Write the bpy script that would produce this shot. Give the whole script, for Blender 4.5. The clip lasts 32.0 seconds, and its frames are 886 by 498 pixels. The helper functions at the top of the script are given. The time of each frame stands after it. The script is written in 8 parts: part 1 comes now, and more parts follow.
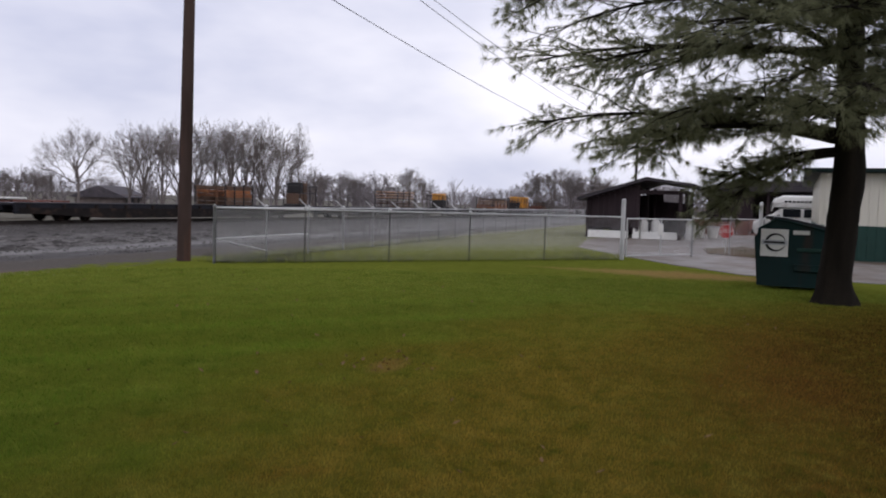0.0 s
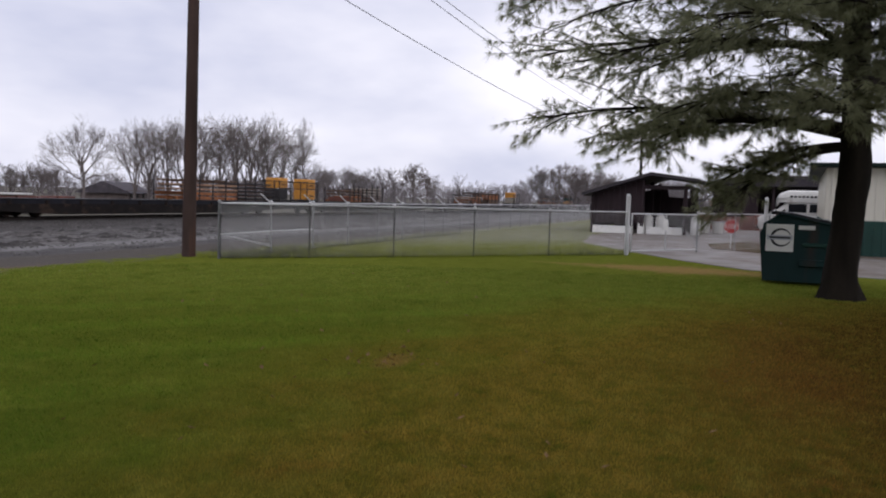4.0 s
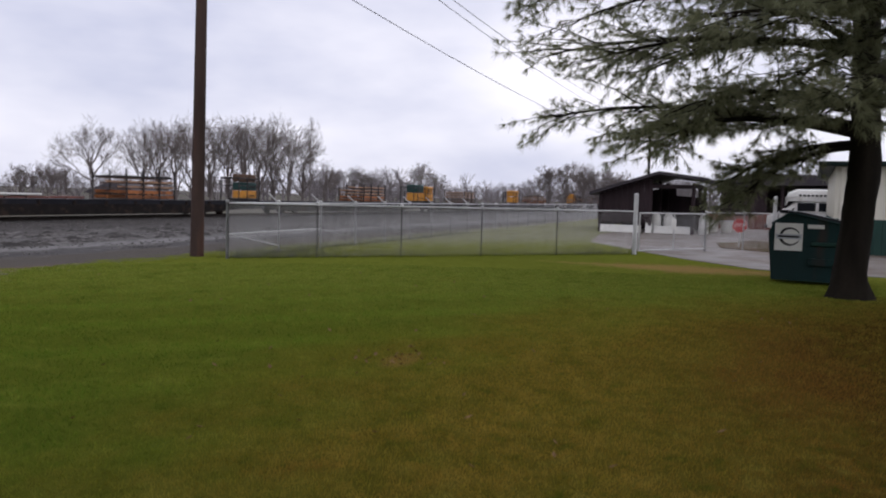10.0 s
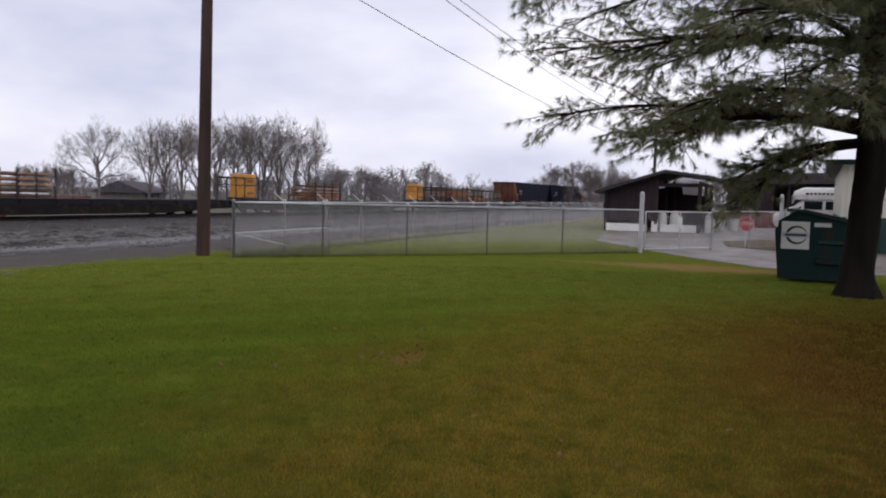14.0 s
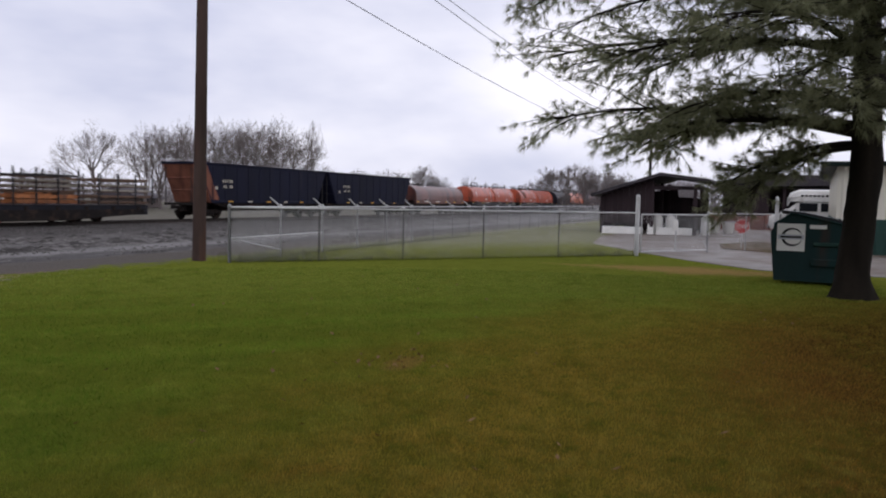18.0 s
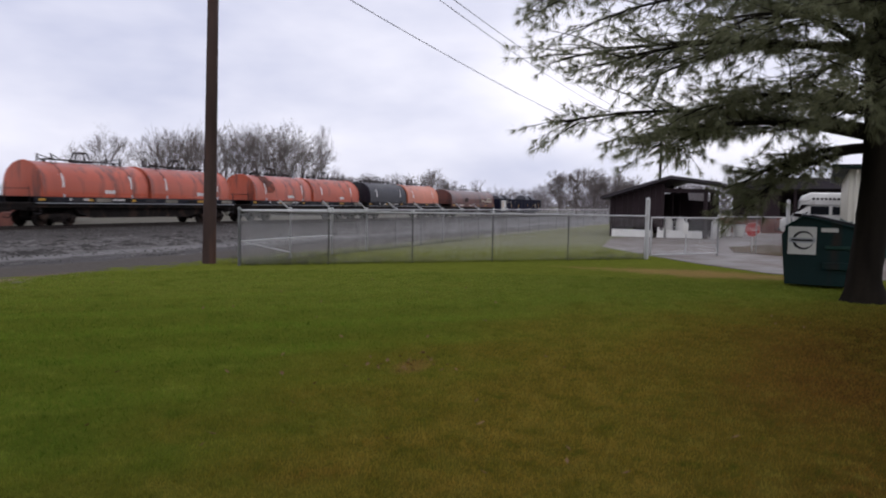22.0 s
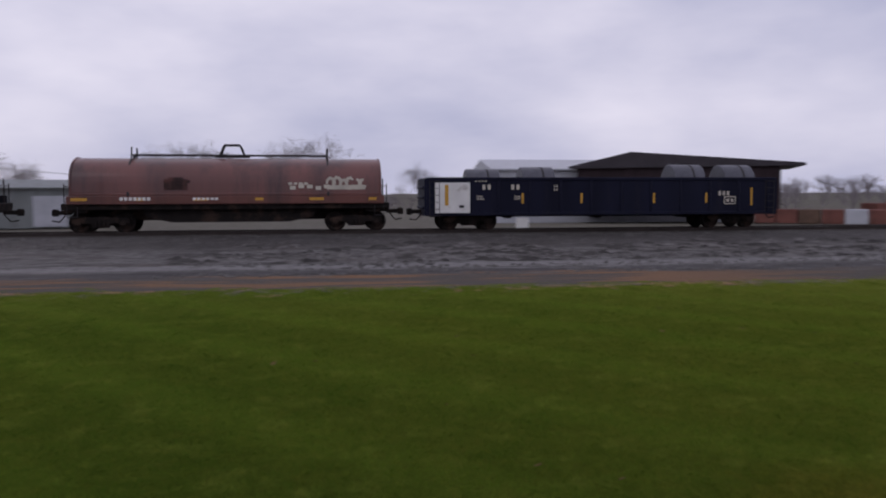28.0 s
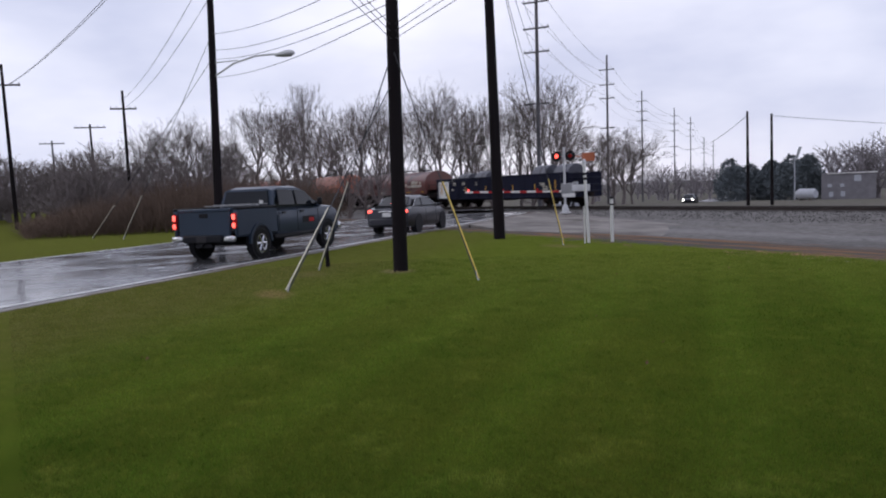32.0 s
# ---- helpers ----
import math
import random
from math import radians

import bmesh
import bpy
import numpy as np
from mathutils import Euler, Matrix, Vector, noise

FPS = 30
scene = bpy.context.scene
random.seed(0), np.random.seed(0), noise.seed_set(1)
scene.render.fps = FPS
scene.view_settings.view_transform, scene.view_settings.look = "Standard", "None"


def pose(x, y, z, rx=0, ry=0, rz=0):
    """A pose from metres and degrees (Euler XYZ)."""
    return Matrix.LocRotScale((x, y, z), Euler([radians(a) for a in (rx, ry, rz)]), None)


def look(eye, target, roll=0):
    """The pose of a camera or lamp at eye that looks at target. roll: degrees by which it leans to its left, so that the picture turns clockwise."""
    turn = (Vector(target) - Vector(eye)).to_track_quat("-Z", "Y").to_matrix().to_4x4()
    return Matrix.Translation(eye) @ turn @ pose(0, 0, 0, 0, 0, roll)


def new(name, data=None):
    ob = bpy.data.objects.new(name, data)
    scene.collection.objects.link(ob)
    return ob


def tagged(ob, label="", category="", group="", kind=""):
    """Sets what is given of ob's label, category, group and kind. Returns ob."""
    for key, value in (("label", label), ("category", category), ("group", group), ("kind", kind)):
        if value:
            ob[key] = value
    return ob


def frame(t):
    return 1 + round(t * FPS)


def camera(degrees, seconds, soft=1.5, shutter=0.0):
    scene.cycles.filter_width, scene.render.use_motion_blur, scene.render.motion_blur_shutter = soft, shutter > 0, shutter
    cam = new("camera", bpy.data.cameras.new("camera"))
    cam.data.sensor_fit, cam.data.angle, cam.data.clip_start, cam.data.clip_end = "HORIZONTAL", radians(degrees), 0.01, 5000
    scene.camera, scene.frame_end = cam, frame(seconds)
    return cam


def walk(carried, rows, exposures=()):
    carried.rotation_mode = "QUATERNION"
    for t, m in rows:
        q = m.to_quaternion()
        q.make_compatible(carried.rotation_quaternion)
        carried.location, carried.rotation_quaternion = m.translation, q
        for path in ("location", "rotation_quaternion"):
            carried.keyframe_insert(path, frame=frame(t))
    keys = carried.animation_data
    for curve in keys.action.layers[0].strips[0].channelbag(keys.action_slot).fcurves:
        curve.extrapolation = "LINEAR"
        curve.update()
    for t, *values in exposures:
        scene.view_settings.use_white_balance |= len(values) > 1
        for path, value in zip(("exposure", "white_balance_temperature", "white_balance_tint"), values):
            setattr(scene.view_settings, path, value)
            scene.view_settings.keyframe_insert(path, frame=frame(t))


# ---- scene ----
LENS = 59.9
EYE = (0.0, 0.0, 1.75)
SPEED = 15.5           # metres a second, the train
TRACK = 35.0           # y of the track's centre line
# seconds, yaw, pitch, roll
PATH = [
    (0, -69.29, -3.44, -1.73), (0.5, -69.21, -3.65, -1.69), (1, -69.24, -3.78, -1.78), (1.5, -69.08, -3.76, -1.81), 
    (2, -68.50, -3.95, -1.94), (2.5, -68.72, -4.03, -1.73), (3, -68.60, -4.04, -1.69), (3.5, -68.75, -3.92, -1.69), 
    (5.5, -69.28, -3.66, -1.56), (6, -68.93, -3.41, -1.54), (6.5, -68.57, -3.18, -1.44), (7, -68.67, -3.24, -1.58), 
    (7.5, -68.58, -3.35, -1.50), (8, -68.74, -3.63, -1.44), (8.5, -68.35, -3.69, -1.51), (9, -68.29, -3.65, -1.54), 
    (9.5, -68.45, -3.70, -1.60), (10, -68.41, -3.85, -1.57), (10.5, -68.47, -4.04, -1.69), (11, -68.64, -4.03, -1.73), 
    (11.5, -68.70, -3.99, -1.58), (12, -68.63, -3.95, -1.63), (12.5, -68.41, -4.05, -1.47), (13, -68.25, -4.07, -1.48), 
    (13.5, -68.33, -3.87, -1.37), (14, -68.00, -3.94, -1.47), (14.5, -68.20, -3.89, -1.39), (16.5, -67.96, -3.43, -1.12), 
    (17, -67.94, -3.51, -1.10), (17.5, -68.29, -3.67, -1.14), (18, -68.29, -3.64, -1.17), (18.5, -68.48, -3.64, -1.15), 
    (19, -68.50, -3.55, -1.18), (19.5, -68.45, -3.64, -1.12), (20, -68.35, -3.49, -1.14), (20.5, -68.00, -3.14, -1.11), 
    (21, -67.84, -3.16, -1.12), (21.5, -67.73, -3.40, -1.26), (22, -67.60, -3.43, -1.17), (22.5, -67.50, -3.44, -1.14), 
    (23, -67.13, -3.38, -1.23), (23.5, -65.38, -3.06, -1.22), (24, -61.67, -2.30, -0.45), (24.5, -58.52, -1.21, -0.26), 
    (25, -53.48, -1.78, -1.00), (25.5, -49.11, -2.61, -1.48), (27.5, -19.59, -3.52, -0.36), (28, -6.71, -4.17, 0.16), 
    (28.5, 6.97, -4.40, -0.09), (29, 20.03, -3.67, 1.61), (29.5, 42.07, -3.38, 1.95), (30, 53.78, -4.36, 2.24), 
    (30.5, 61.71, -4.37, 2.38), (31, 64.77, -4.52, 2.40), (31.5, 64.89, -4.55, 2.34), (32, 65.04, -4.43, 2.34), 
]
cam = camera(LENS, 32.0, soft=2.0, shutter=0.3)
walk(cam, [(t, pose(*EYE, 90 + p, r, y)) for t, y, p, r in PATH],
     exposures=[(0, 0.0, 6500, 10), (23, 0.0, 6450, 10), (25, -0.43, 6050, 20), (28, -0.50, 6250, 18), (29, -0.47, 6250, 16), (30.2, -0.15, 6100, 11), (32, -0.15, 6100, 11)])


# ---- sky and light ----
def sky_and_sun():
    w = bpy.data.worlds.new("overcast_sky")
    scene.world = w
    w.use_nodes = True
    nt = w.node_tree
    nt.nodes.clear()
    out = nt.nodes.new("ShaderNodeOutputWorld")
    bg = nt.nodes.new("ShaderNodeBackground")
    sky = nt.nodes.new("ShaderNodeTexSky")
    sky.sky_type, sky.sun_disc = "NISHITA", False
    sky.sun_elevation, sky.sun_rotation = radians(24), radians(-60)
    dim = nt.nodes.new("ShaderNodeVectorMath")
    dim.operation = "SCALE"
    dim.inputs["Scale"].default_value = 0.06
    co = nt.nodes.new("ShaderNodeTexCoord")
    mp = nt.nodes.new("ShaderNodeMapping")
    mp.inputs["Scale"].default_value = (1.0, 1.0, 2.6)
    n1 = nt.nodes.new("ShaderNodeTexNoise")
    n1.inputs["Scale"].default_value, n1.inputs["Detail"].default_value = 2.2, 5
    n1.inputs["Roughness"].default_value = 0.5
    ramp = nt.nodes.new("ShaderNodeValToRGB")
    ramp.color_ramp.elements[0].position, ramp.color_ramp.elements[0].color = 0.30, (0.60, 0.63, 0.83, 1)
    ramp.color_ramp.elements[1].position, ramp.color_ramp.elements[1].color = 0.68, (1.18, 1.15, 1.24, 1)
    mix = nt.nodes.new("ShaderNodeMixRGB")
    mix.inputs[0].default_value = 0.92
    lk = nt.links.new
    lk(co.outputs["Generated"], mp.inputs["Vector"])
    lk(mp.outputs["Vector"], n1.inputs["Vector"])
    lk(n1.outputs["Fac"], ramp.inputs["Fac"])
    lk(sky.outputs["Color"], dim.inputs[0])
    lk(dim.outputs["Vector"], mix.inputs[1])
    lk(ramp.outputs["Color"], mix.inputs[2])
    lk(mix.outputs["Color"], bg.inputs["Color"])
    bg.inputs["Strength"].default_value = 1.0
    lk(bg.outputs["Background"], out.inputs["Surface"])
    sun = bpy.data.lights.new("sun", "SUN")
    sun.energy, sun.angle, sun.color = 0.35, radians(40), (1.0, 0.97, 0.93)
    ob = new("sun", sun)
    ob.matrix_world = look((0, 0, 50), (25, 30, 20))


sky_and_sun()


# ---- materials ----
def tree_of(name):
    m = bpy.data.materials.new(name)
    m.use_nodes = True
    nt = m.node_tree
    return m, nt, nt.nodes["Principled BSDF"]


def node(nt, kind, **values):
    n = nt.nodes.new(kind)
    for key, value in values.items():
        n.inputs[key].default_value = value
    return n


def noise_node(nt, vec, scale, detail=4, rough=0.55):
    n = node(nt, "ShaderNodeTexNoise", Scale=scale, Detail=detail, Roughness=rough)
    nt.links.new(vec, n.inputs["Vector"])
    return n.outputs["Fac"]


def band(nt, value, low, high):
    n = nt.nodes.new("ShaderNodeMapRange")
    n.inputs["From Min"].default_value, n.inputs["From Max"].default_value = low, high
    nt.links.new(value, n.inputs["Value"])
    return n.outputs["Result"]


def math_node(nt, op, a, b=None):
    n = nt.nodes.new("ShaderNodeMath")
    n.operation = op
    for i, v in enumerate((a, b)):
        if v is None:
            continue
        if isinstance(v, (int, float)):
            n.inputs[i].default_value = v
        else:
            nt.links.new(v, n.inputs[i])
    return n.outputs[0]


def blend(nt, fac, a, b):
    n = nt.nodes.new("ShaderNodeMixRGB")
    for i, v in ((0, fac), (1, a), (2, b)):
        if isinstance(v, (int, float)):
            n.inputs[i].default_value = v
        elif isinstance(v, tuple):
            n.inputs[i].default_value = (*v, 1)
        else:
            nt.links.new(v, n.inputs[i])
    return n.outputs[0]


def surf(name, base, rough=0.7, metal=0.0, var=0.25, scale=1.2, fine=30.0, bump=0.15, stain=None, stain_at=(0.52, 0.66),
         stain_scale=1.5, piece=0.0, streak=False, coat=0.0, spec=0.3):
    """A weathered surface: large and fine mottling, an optional stain colour, fine relief."""
    m, nt, p = tree_of(name)
    co = nt.nodes.new("ShaderNodeTexCoord").outputs["Object"]
    if streak:
        mp = nt.nodes.new("ShaderNodeMapping")
        mp.inputs["Scale"].default_value = (1.0, 1.0, 0.18)
        nt.links.new(co, mp.inputs["Vector"])
        sv = mp.outputs["Vector"]
    else:
        sv = co
    a, b = noise_node(nt, sv, scale), noise_node(nt, co, fine, 3)
    dark, light = tuple(c * (1 - var) for c in base), tuple(min(0.95, c * (1 + var)) for c in base)
    col = blend(nt, band(nt, a, 0.3, 0.7), dark, light)
    col = blend(nt, math_node(nt, "MULTIPLY", band(nt, b, 0.35, 0.75), var * 0.8), col, tuple(c * 0.55 for c in base))
    if stain:
        s = noise_node(nt, sv, stain_scale, 6, 0.62)
        col = blend(nt, band(nt, s, *stain_at), col, stain)
    if piece:
        oi = nt.nodes.new("ShaderNodeObjectInfo").outputs["Random"]
        col = blend(nt, math_node(nt, "MULTIPLY", oi, piece), col, tuple(c * 0.4 for c in base))
    nt.links.new(col, p.inputs["Base Color"])
    r = blend(nt, a, tuple([max(0.03, rough - 0.1)] * 3), tuple([min(1, rough + 0.1)] * 3))
    nt.links.new(r, p.inputs["Roughness"])
    p.inputs["Metallic"].default_value = metal
    p.inputs["Coat Weight"].default_value = coat
    p.inputs["Specular IOR Level"].default_value = spec
    if bump:
        bn = node(nt, "ShaderNodeBump", Strength=bump, Distance=0.01)
        nt.links.new(b, bn.inputs["Height"])
        nt.links.new(bn.outputs["Normal"], p.inputs["Normal"])
    return m


def glow(name, color, strength):
    m, nt, p = tree_of(name)
    p.inputs["Base Color"].default_value = (*color, 1)
    p.inputs["Emission Color"].default_value = (*color, 1)
    p.inputs["Emission Strength"].default_value = strength
    p.inputs["Roughness"].default_value = 0.3
    return m


def glass_mat(name, tint=(0.008, 0.010, 0.014), rough=0.05):
    m, nt, p = tree_of(name)
    p.inputs["Base Color"].default_value = (*tint, 1)
    p.inputs["Roughness"].default_value = rough
    p.inputs["IOR"].default_value = 1.4
    p.inputs["Specular IOR Level"].default_value = 0.35
    return m


def ground_colour(nt):
    """Lawn, needle litter under the pine, gravel strip along the track, rough grass beyond, by place."""
    pos = nt.nodes.new("ShaderNodeNewGeometry").outputs["Position"]
    sep = nt.nodes.new("ShaderNodeSeparateXYZ")
    nt.links.new(pos, sep.inputs[0])
    x, y = sep.outputs[0], sep.outputs[1]
    big, mid, fine = noise_node(nt, pos, 0.16, 4), noise_node(nt, pos, 0.9, 5), noise_node(nt, pos, 22, 4, 0.7)
    tiny = noise_node(nt, pos, 75, 3, 0.7)
    green = blend(nt, band(nt, mid, 0.3, 0.7), (0.020, 0.041, 0.005), (0.034, 0.060, 0.007))
    green = blend(nt, math_node(nt, "MULTIPLY", band(nt, big, 0.45, 0.7), 0.7), green, (0.064, 0.072, 0.010))
    # the lawn is yellower towards the fence and the pine
    east = band(nt, math_node(nt, "ADD", x, math_node(nt, "MULTIPLY", math_node(nt, "SUBTRACT", big, 0.5), 8.0)), -2.0, 8.0)
    green = blend(nt, math_node(nt, "MULTIPLY", east, 0.5), green, (0.044, 0.059, 0.006))
    patch = noise_node(nt, pos, 2.6, 5, 0.7)
    green = blend(nt, math_node(nt, "MULTIPLY", band(nt, patch, 0.40, 0.62), 0.45), green, (0.021, 0.037, 0.005))
    # mowing stripes run beside the road
    across = math_node(nt, "ADD", math_node(nt, "MULTIPLY", x, 0.698), math_node(nt, "MULTIPLY", y, 0.716))
    wob = math_node(nt, "ADD", across, math_node(nt, "MULTIPLY", mid, 0.5))
    stripe = math_node(nt, "SINE", math_node(nt, "MULTIPLY", wob, 3.6))
    green = blend(nt, math_node(nt, "MULTIPLY", band(nt, stripe, 0.0, 1.0), 0.36), green, (0.058, 0.102, 0.011))
    # mid-lawn darkened in the colour, standing in for lens falloff near the eye
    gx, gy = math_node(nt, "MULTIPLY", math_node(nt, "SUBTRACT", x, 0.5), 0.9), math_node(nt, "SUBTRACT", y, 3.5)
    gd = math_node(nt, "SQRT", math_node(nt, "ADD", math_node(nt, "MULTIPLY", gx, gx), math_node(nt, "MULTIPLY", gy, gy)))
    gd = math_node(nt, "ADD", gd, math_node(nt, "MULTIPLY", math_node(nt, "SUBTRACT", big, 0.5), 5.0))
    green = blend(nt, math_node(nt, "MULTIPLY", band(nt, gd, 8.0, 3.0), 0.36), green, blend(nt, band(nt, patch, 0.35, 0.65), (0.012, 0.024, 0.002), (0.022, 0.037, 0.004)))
    # painted paler towards the drive and the fence, for sheen at grazing view
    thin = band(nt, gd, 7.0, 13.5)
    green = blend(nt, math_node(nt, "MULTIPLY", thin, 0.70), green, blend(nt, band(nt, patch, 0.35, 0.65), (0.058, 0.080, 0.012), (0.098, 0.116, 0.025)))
    # mottling of rank and of thin growth
    rank, bald = noise_node(nt, pos, 1.3, 6, 0.72), noise_node(nt, pos, 2.1, 6, 0.74)
    green = blend(nt, math_node(nt, "MULTIPLY", band(nt, rank, 0.47, 0.34), 0.66), green, (0.012, 0.032, 0.003))
    green = blend(nt, math_node(nt, "MULTIPLY", band(nt, bald, 0.53, 0.66), 0.50), green, (0.098, 0.116, 0.020))
    # thin dull grass on the verges of the road
    verges = math_node(nt, "MULTIPLY", band(nt, wob, -5.6, -8.4), 0.85)
    green = blend(nt, verges, green, blend(nt, band(nt, patch, 0.35, 0.65), (0.050, 0.050, 0.014), (0.090, 0.078, 0.032)))
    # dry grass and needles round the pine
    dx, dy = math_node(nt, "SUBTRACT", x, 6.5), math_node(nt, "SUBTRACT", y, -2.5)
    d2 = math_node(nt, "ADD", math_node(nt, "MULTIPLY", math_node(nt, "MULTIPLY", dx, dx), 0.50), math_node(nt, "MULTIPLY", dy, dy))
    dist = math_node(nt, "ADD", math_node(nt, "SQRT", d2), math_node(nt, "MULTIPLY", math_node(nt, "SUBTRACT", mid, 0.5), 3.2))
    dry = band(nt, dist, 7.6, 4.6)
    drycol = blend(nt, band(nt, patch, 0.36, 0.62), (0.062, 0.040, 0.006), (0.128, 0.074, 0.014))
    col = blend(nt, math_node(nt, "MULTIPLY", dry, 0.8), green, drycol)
    # brown needle litter, its dark tone also holding the pine's shade
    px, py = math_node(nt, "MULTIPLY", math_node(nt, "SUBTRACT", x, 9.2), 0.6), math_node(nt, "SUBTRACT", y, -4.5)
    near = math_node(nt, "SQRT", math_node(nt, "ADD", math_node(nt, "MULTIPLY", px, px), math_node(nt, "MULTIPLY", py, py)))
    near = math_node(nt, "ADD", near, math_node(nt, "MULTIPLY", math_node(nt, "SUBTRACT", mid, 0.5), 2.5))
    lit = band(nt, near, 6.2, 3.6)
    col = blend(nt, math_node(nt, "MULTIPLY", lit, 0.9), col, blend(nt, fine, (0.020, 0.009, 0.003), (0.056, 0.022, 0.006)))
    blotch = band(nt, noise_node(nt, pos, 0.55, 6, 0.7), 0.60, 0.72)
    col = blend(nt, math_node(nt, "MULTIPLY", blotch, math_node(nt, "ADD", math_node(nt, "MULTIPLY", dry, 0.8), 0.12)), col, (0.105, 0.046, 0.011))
    col = blend(nt, math_node(nt, "MULTIPLY", band(nt, fine, 0.4, 0.75), 0.45), col, (0.018, 0.025, 0.004))
    col = blend(nt, math_node(nt, "MULTIPLY", band(nt, tiny, 0.5, 0.8), 0.22), col, (0.086, 0.096, 0.011))
    # clumps of dead and of lush grass
    clump, tuft = noise_node(nt, pos, 4.0, 5, 0.72), noise_node(nt, pos, 13.0, 3, 0.6)
    col = blend(nt, math_node(nt, "MULTIPLY", band(nt, clump, 0.50, 0.66), math_node(nt, "ADD", math_node(nt, "MULTIPLY", dry, 0.45), 0.16)), col, (0.086, 0.070, 0.014))
    col = blend(nt, math_node(nt, "MULTIPLY", band(nt, clump, 0.46, 0.32), math_node(nt, "ADD", math_node(nt, "MULTIPLY", dry, 0.45), 0.32)), col, (0.016, 0.027, 0.003))
    col = blend(nt, math_node(nt, "MULTIPLY", band(nt, tuft, 0.54, 0.66), 0.16), col, (0.085, 0.072, 0.010))
    col = blend(nt, math_node(nt, "MULTIPLY", band(nt, tuft, 0.44, 0.32), 0.35), col, (0.022, 0.024, 0.005))
    # worn and bare spots in the lawn
    for sx, sy, rx, ry, tone, much in ((7.4, 3.35, 0.42, 0.20, (0.150, 0.080, 0.030), 0.6), (8.6, -0.5, 1.9, 0.9, (0.085, 0.036, 0.010), 0.45), (11.2, -0.4, 1.6, 0.7, (0.080, 0.035, 0.010), 0.4),
                                       (-13.7, 2.95, 0.75, 0.35, (0.175, 0.125, 0.060), 0.8), (-15.65, 6.1, 0.50, 0.40, (0.170, 0.130, 0.080), 0.8), (-18.5, 12.3, 0.9, 0.5, (0.15, 0.105, 0.055), 0.7), (-16.5, 4.4, 0.7, 0.4, (0.12, 0.10, 0.045), 0.6)):
        ex, ey = math_node(nt, "DIVIDE", math_node(nt, "SUBTRACT", x, sx), rx), math_node(nt, "DIVIDE", math_node(nt, "SUBTRACT", y, sy), ry)
        ed = math_node(nt, "ADD", math_node(nt, "MULTIPLY", ex, ex), math_node(nt, "MULTIPLY", ey, ey))
        ed = math_node(nt, "ADD", ed, math_node(nt, "MULTIPLY", math_node(nt, "SUBTRACT", patch, 0.5), 2.4))
        col = blend(nt, math_node(nt, "MULTIPLY", band(nt, ed, 1.2, 0.2), much), col, blend(nt, fine, tuple(c * 0.6 for c in tone), tone))
    # bare earth along the drive
    bx, by = math_node(nt, "SUBTRACT", x, 21.6), math_node(nt, "SUBTRACT", y, 1.3)
    bd = math_node(nt, "ADD", math_node(nt, "ABSOLUTE", bx), math_node(nt, "MULTIPLY", math_node(nt, "ABSOLUTE", by), 0.36))
    bd = math_node(nt, "ADD", bd, math_node(nt, "MULTIPLY", math_node(nt, "SUBTRACT", patch, 0.5), 3.4))
    col = blend(nt, math_node(nt, "MULTIPLY", band(nt, bd, 1.7, 0.7), 0.85), col, blend(nt, fine, (0.13, 0.060, 0.030), (0.30, 0.165, 0.095)))
    # rough yard behind the fence
    side = math_node(nt, "ADD", math_node(nt, "MULTIPLY", math_node(nt, "SUBTRACT", x, 16.6), 0.673), math_node(nt, "MULTIPLY", math_node(nt, "SUBTRACT", y, 12.6), 0.740))
    side = math_node(nt, "ADD", side, math_node(nt, "MULTIPLY", math_node(nt, "SUBTRACT", mid, 0.5), 2.0))
    yard = math_node(nt, "MULTIPLY", band(nt, side, 0.0, 1.6), band(nt, x, 16.0, 19.0))
    rough = blend(nt, math_node(nt, "MULTIPLY", band(nt, side, 3.5, 9.0), 0.9), blend(nt, band(nt, mid, 0.35, 0.65), (0.060, 0.074, 0.020), (0.105, 0.112, 0.042)), blend(nt, band(nt, fine, 0.3, 0.7), (0.10, 0.098, 0.09), (0.19, 0.185, 0.18)))
    col = blend(nt, yard, col, rough)
    # gravel strip
    edge = math_node(nt, "ADD", y, math_node(nt, "MULTIPLY", math_node(nt, "SUBTRACT", mid, 0.5), 3.6))
    verge = band(nt, math_node(nt, "ADD", edge, math_node(nt, "MULTIPLY", math_node(nt, "SUBTRACT", patch, 0.5), 6.5)), 13.9, 14.9)
    mp = nt.nodes.new("ShaderNodeMapping")
    mp.inputs["Scale"].default_value = (0.22, 1.0, 1)
    nt.links.new(pos, mp.inputs["Vector"])
    streak = mp.outputs["Vector"]
    clump = noise_node(nt, streak, 0.9, 6, 0.66)
    col = blend(nt, verge, col, blend(nt, math_node(nt, "MAXIMUM", band(nt, clump, 0.44, 0.52), band(nt, x, 6.0, 14.0)), blend(nt, band(nt, fine, 0.3, 0.7), (0.155, 0.088, 0.052), (0.260, 0.165, 0.108)), blend(nt, band(nt, tiny, 0.3, 0.7), (0.060, 0.054, 0.048), (0.150, 0.135, 0.122))))
    west = math_node(nt, "MINIMUM", math_node(nt, "MAXIMUM", math_node(nt, "MULTIPLY", x, -1.0), 0.0), 20.0)
    bendy = math_node(nt, "ADD", math_node(nt, "MULTIPLY", math_node(nt, "MULTIPLY", west, west), 0.0030),
                      math_node(nt, "MULTIPLY", math_node(nt, "MAXIMUM", math_node(nt, "SUBTRACT", -20.0, x), 0.0), 0.125))
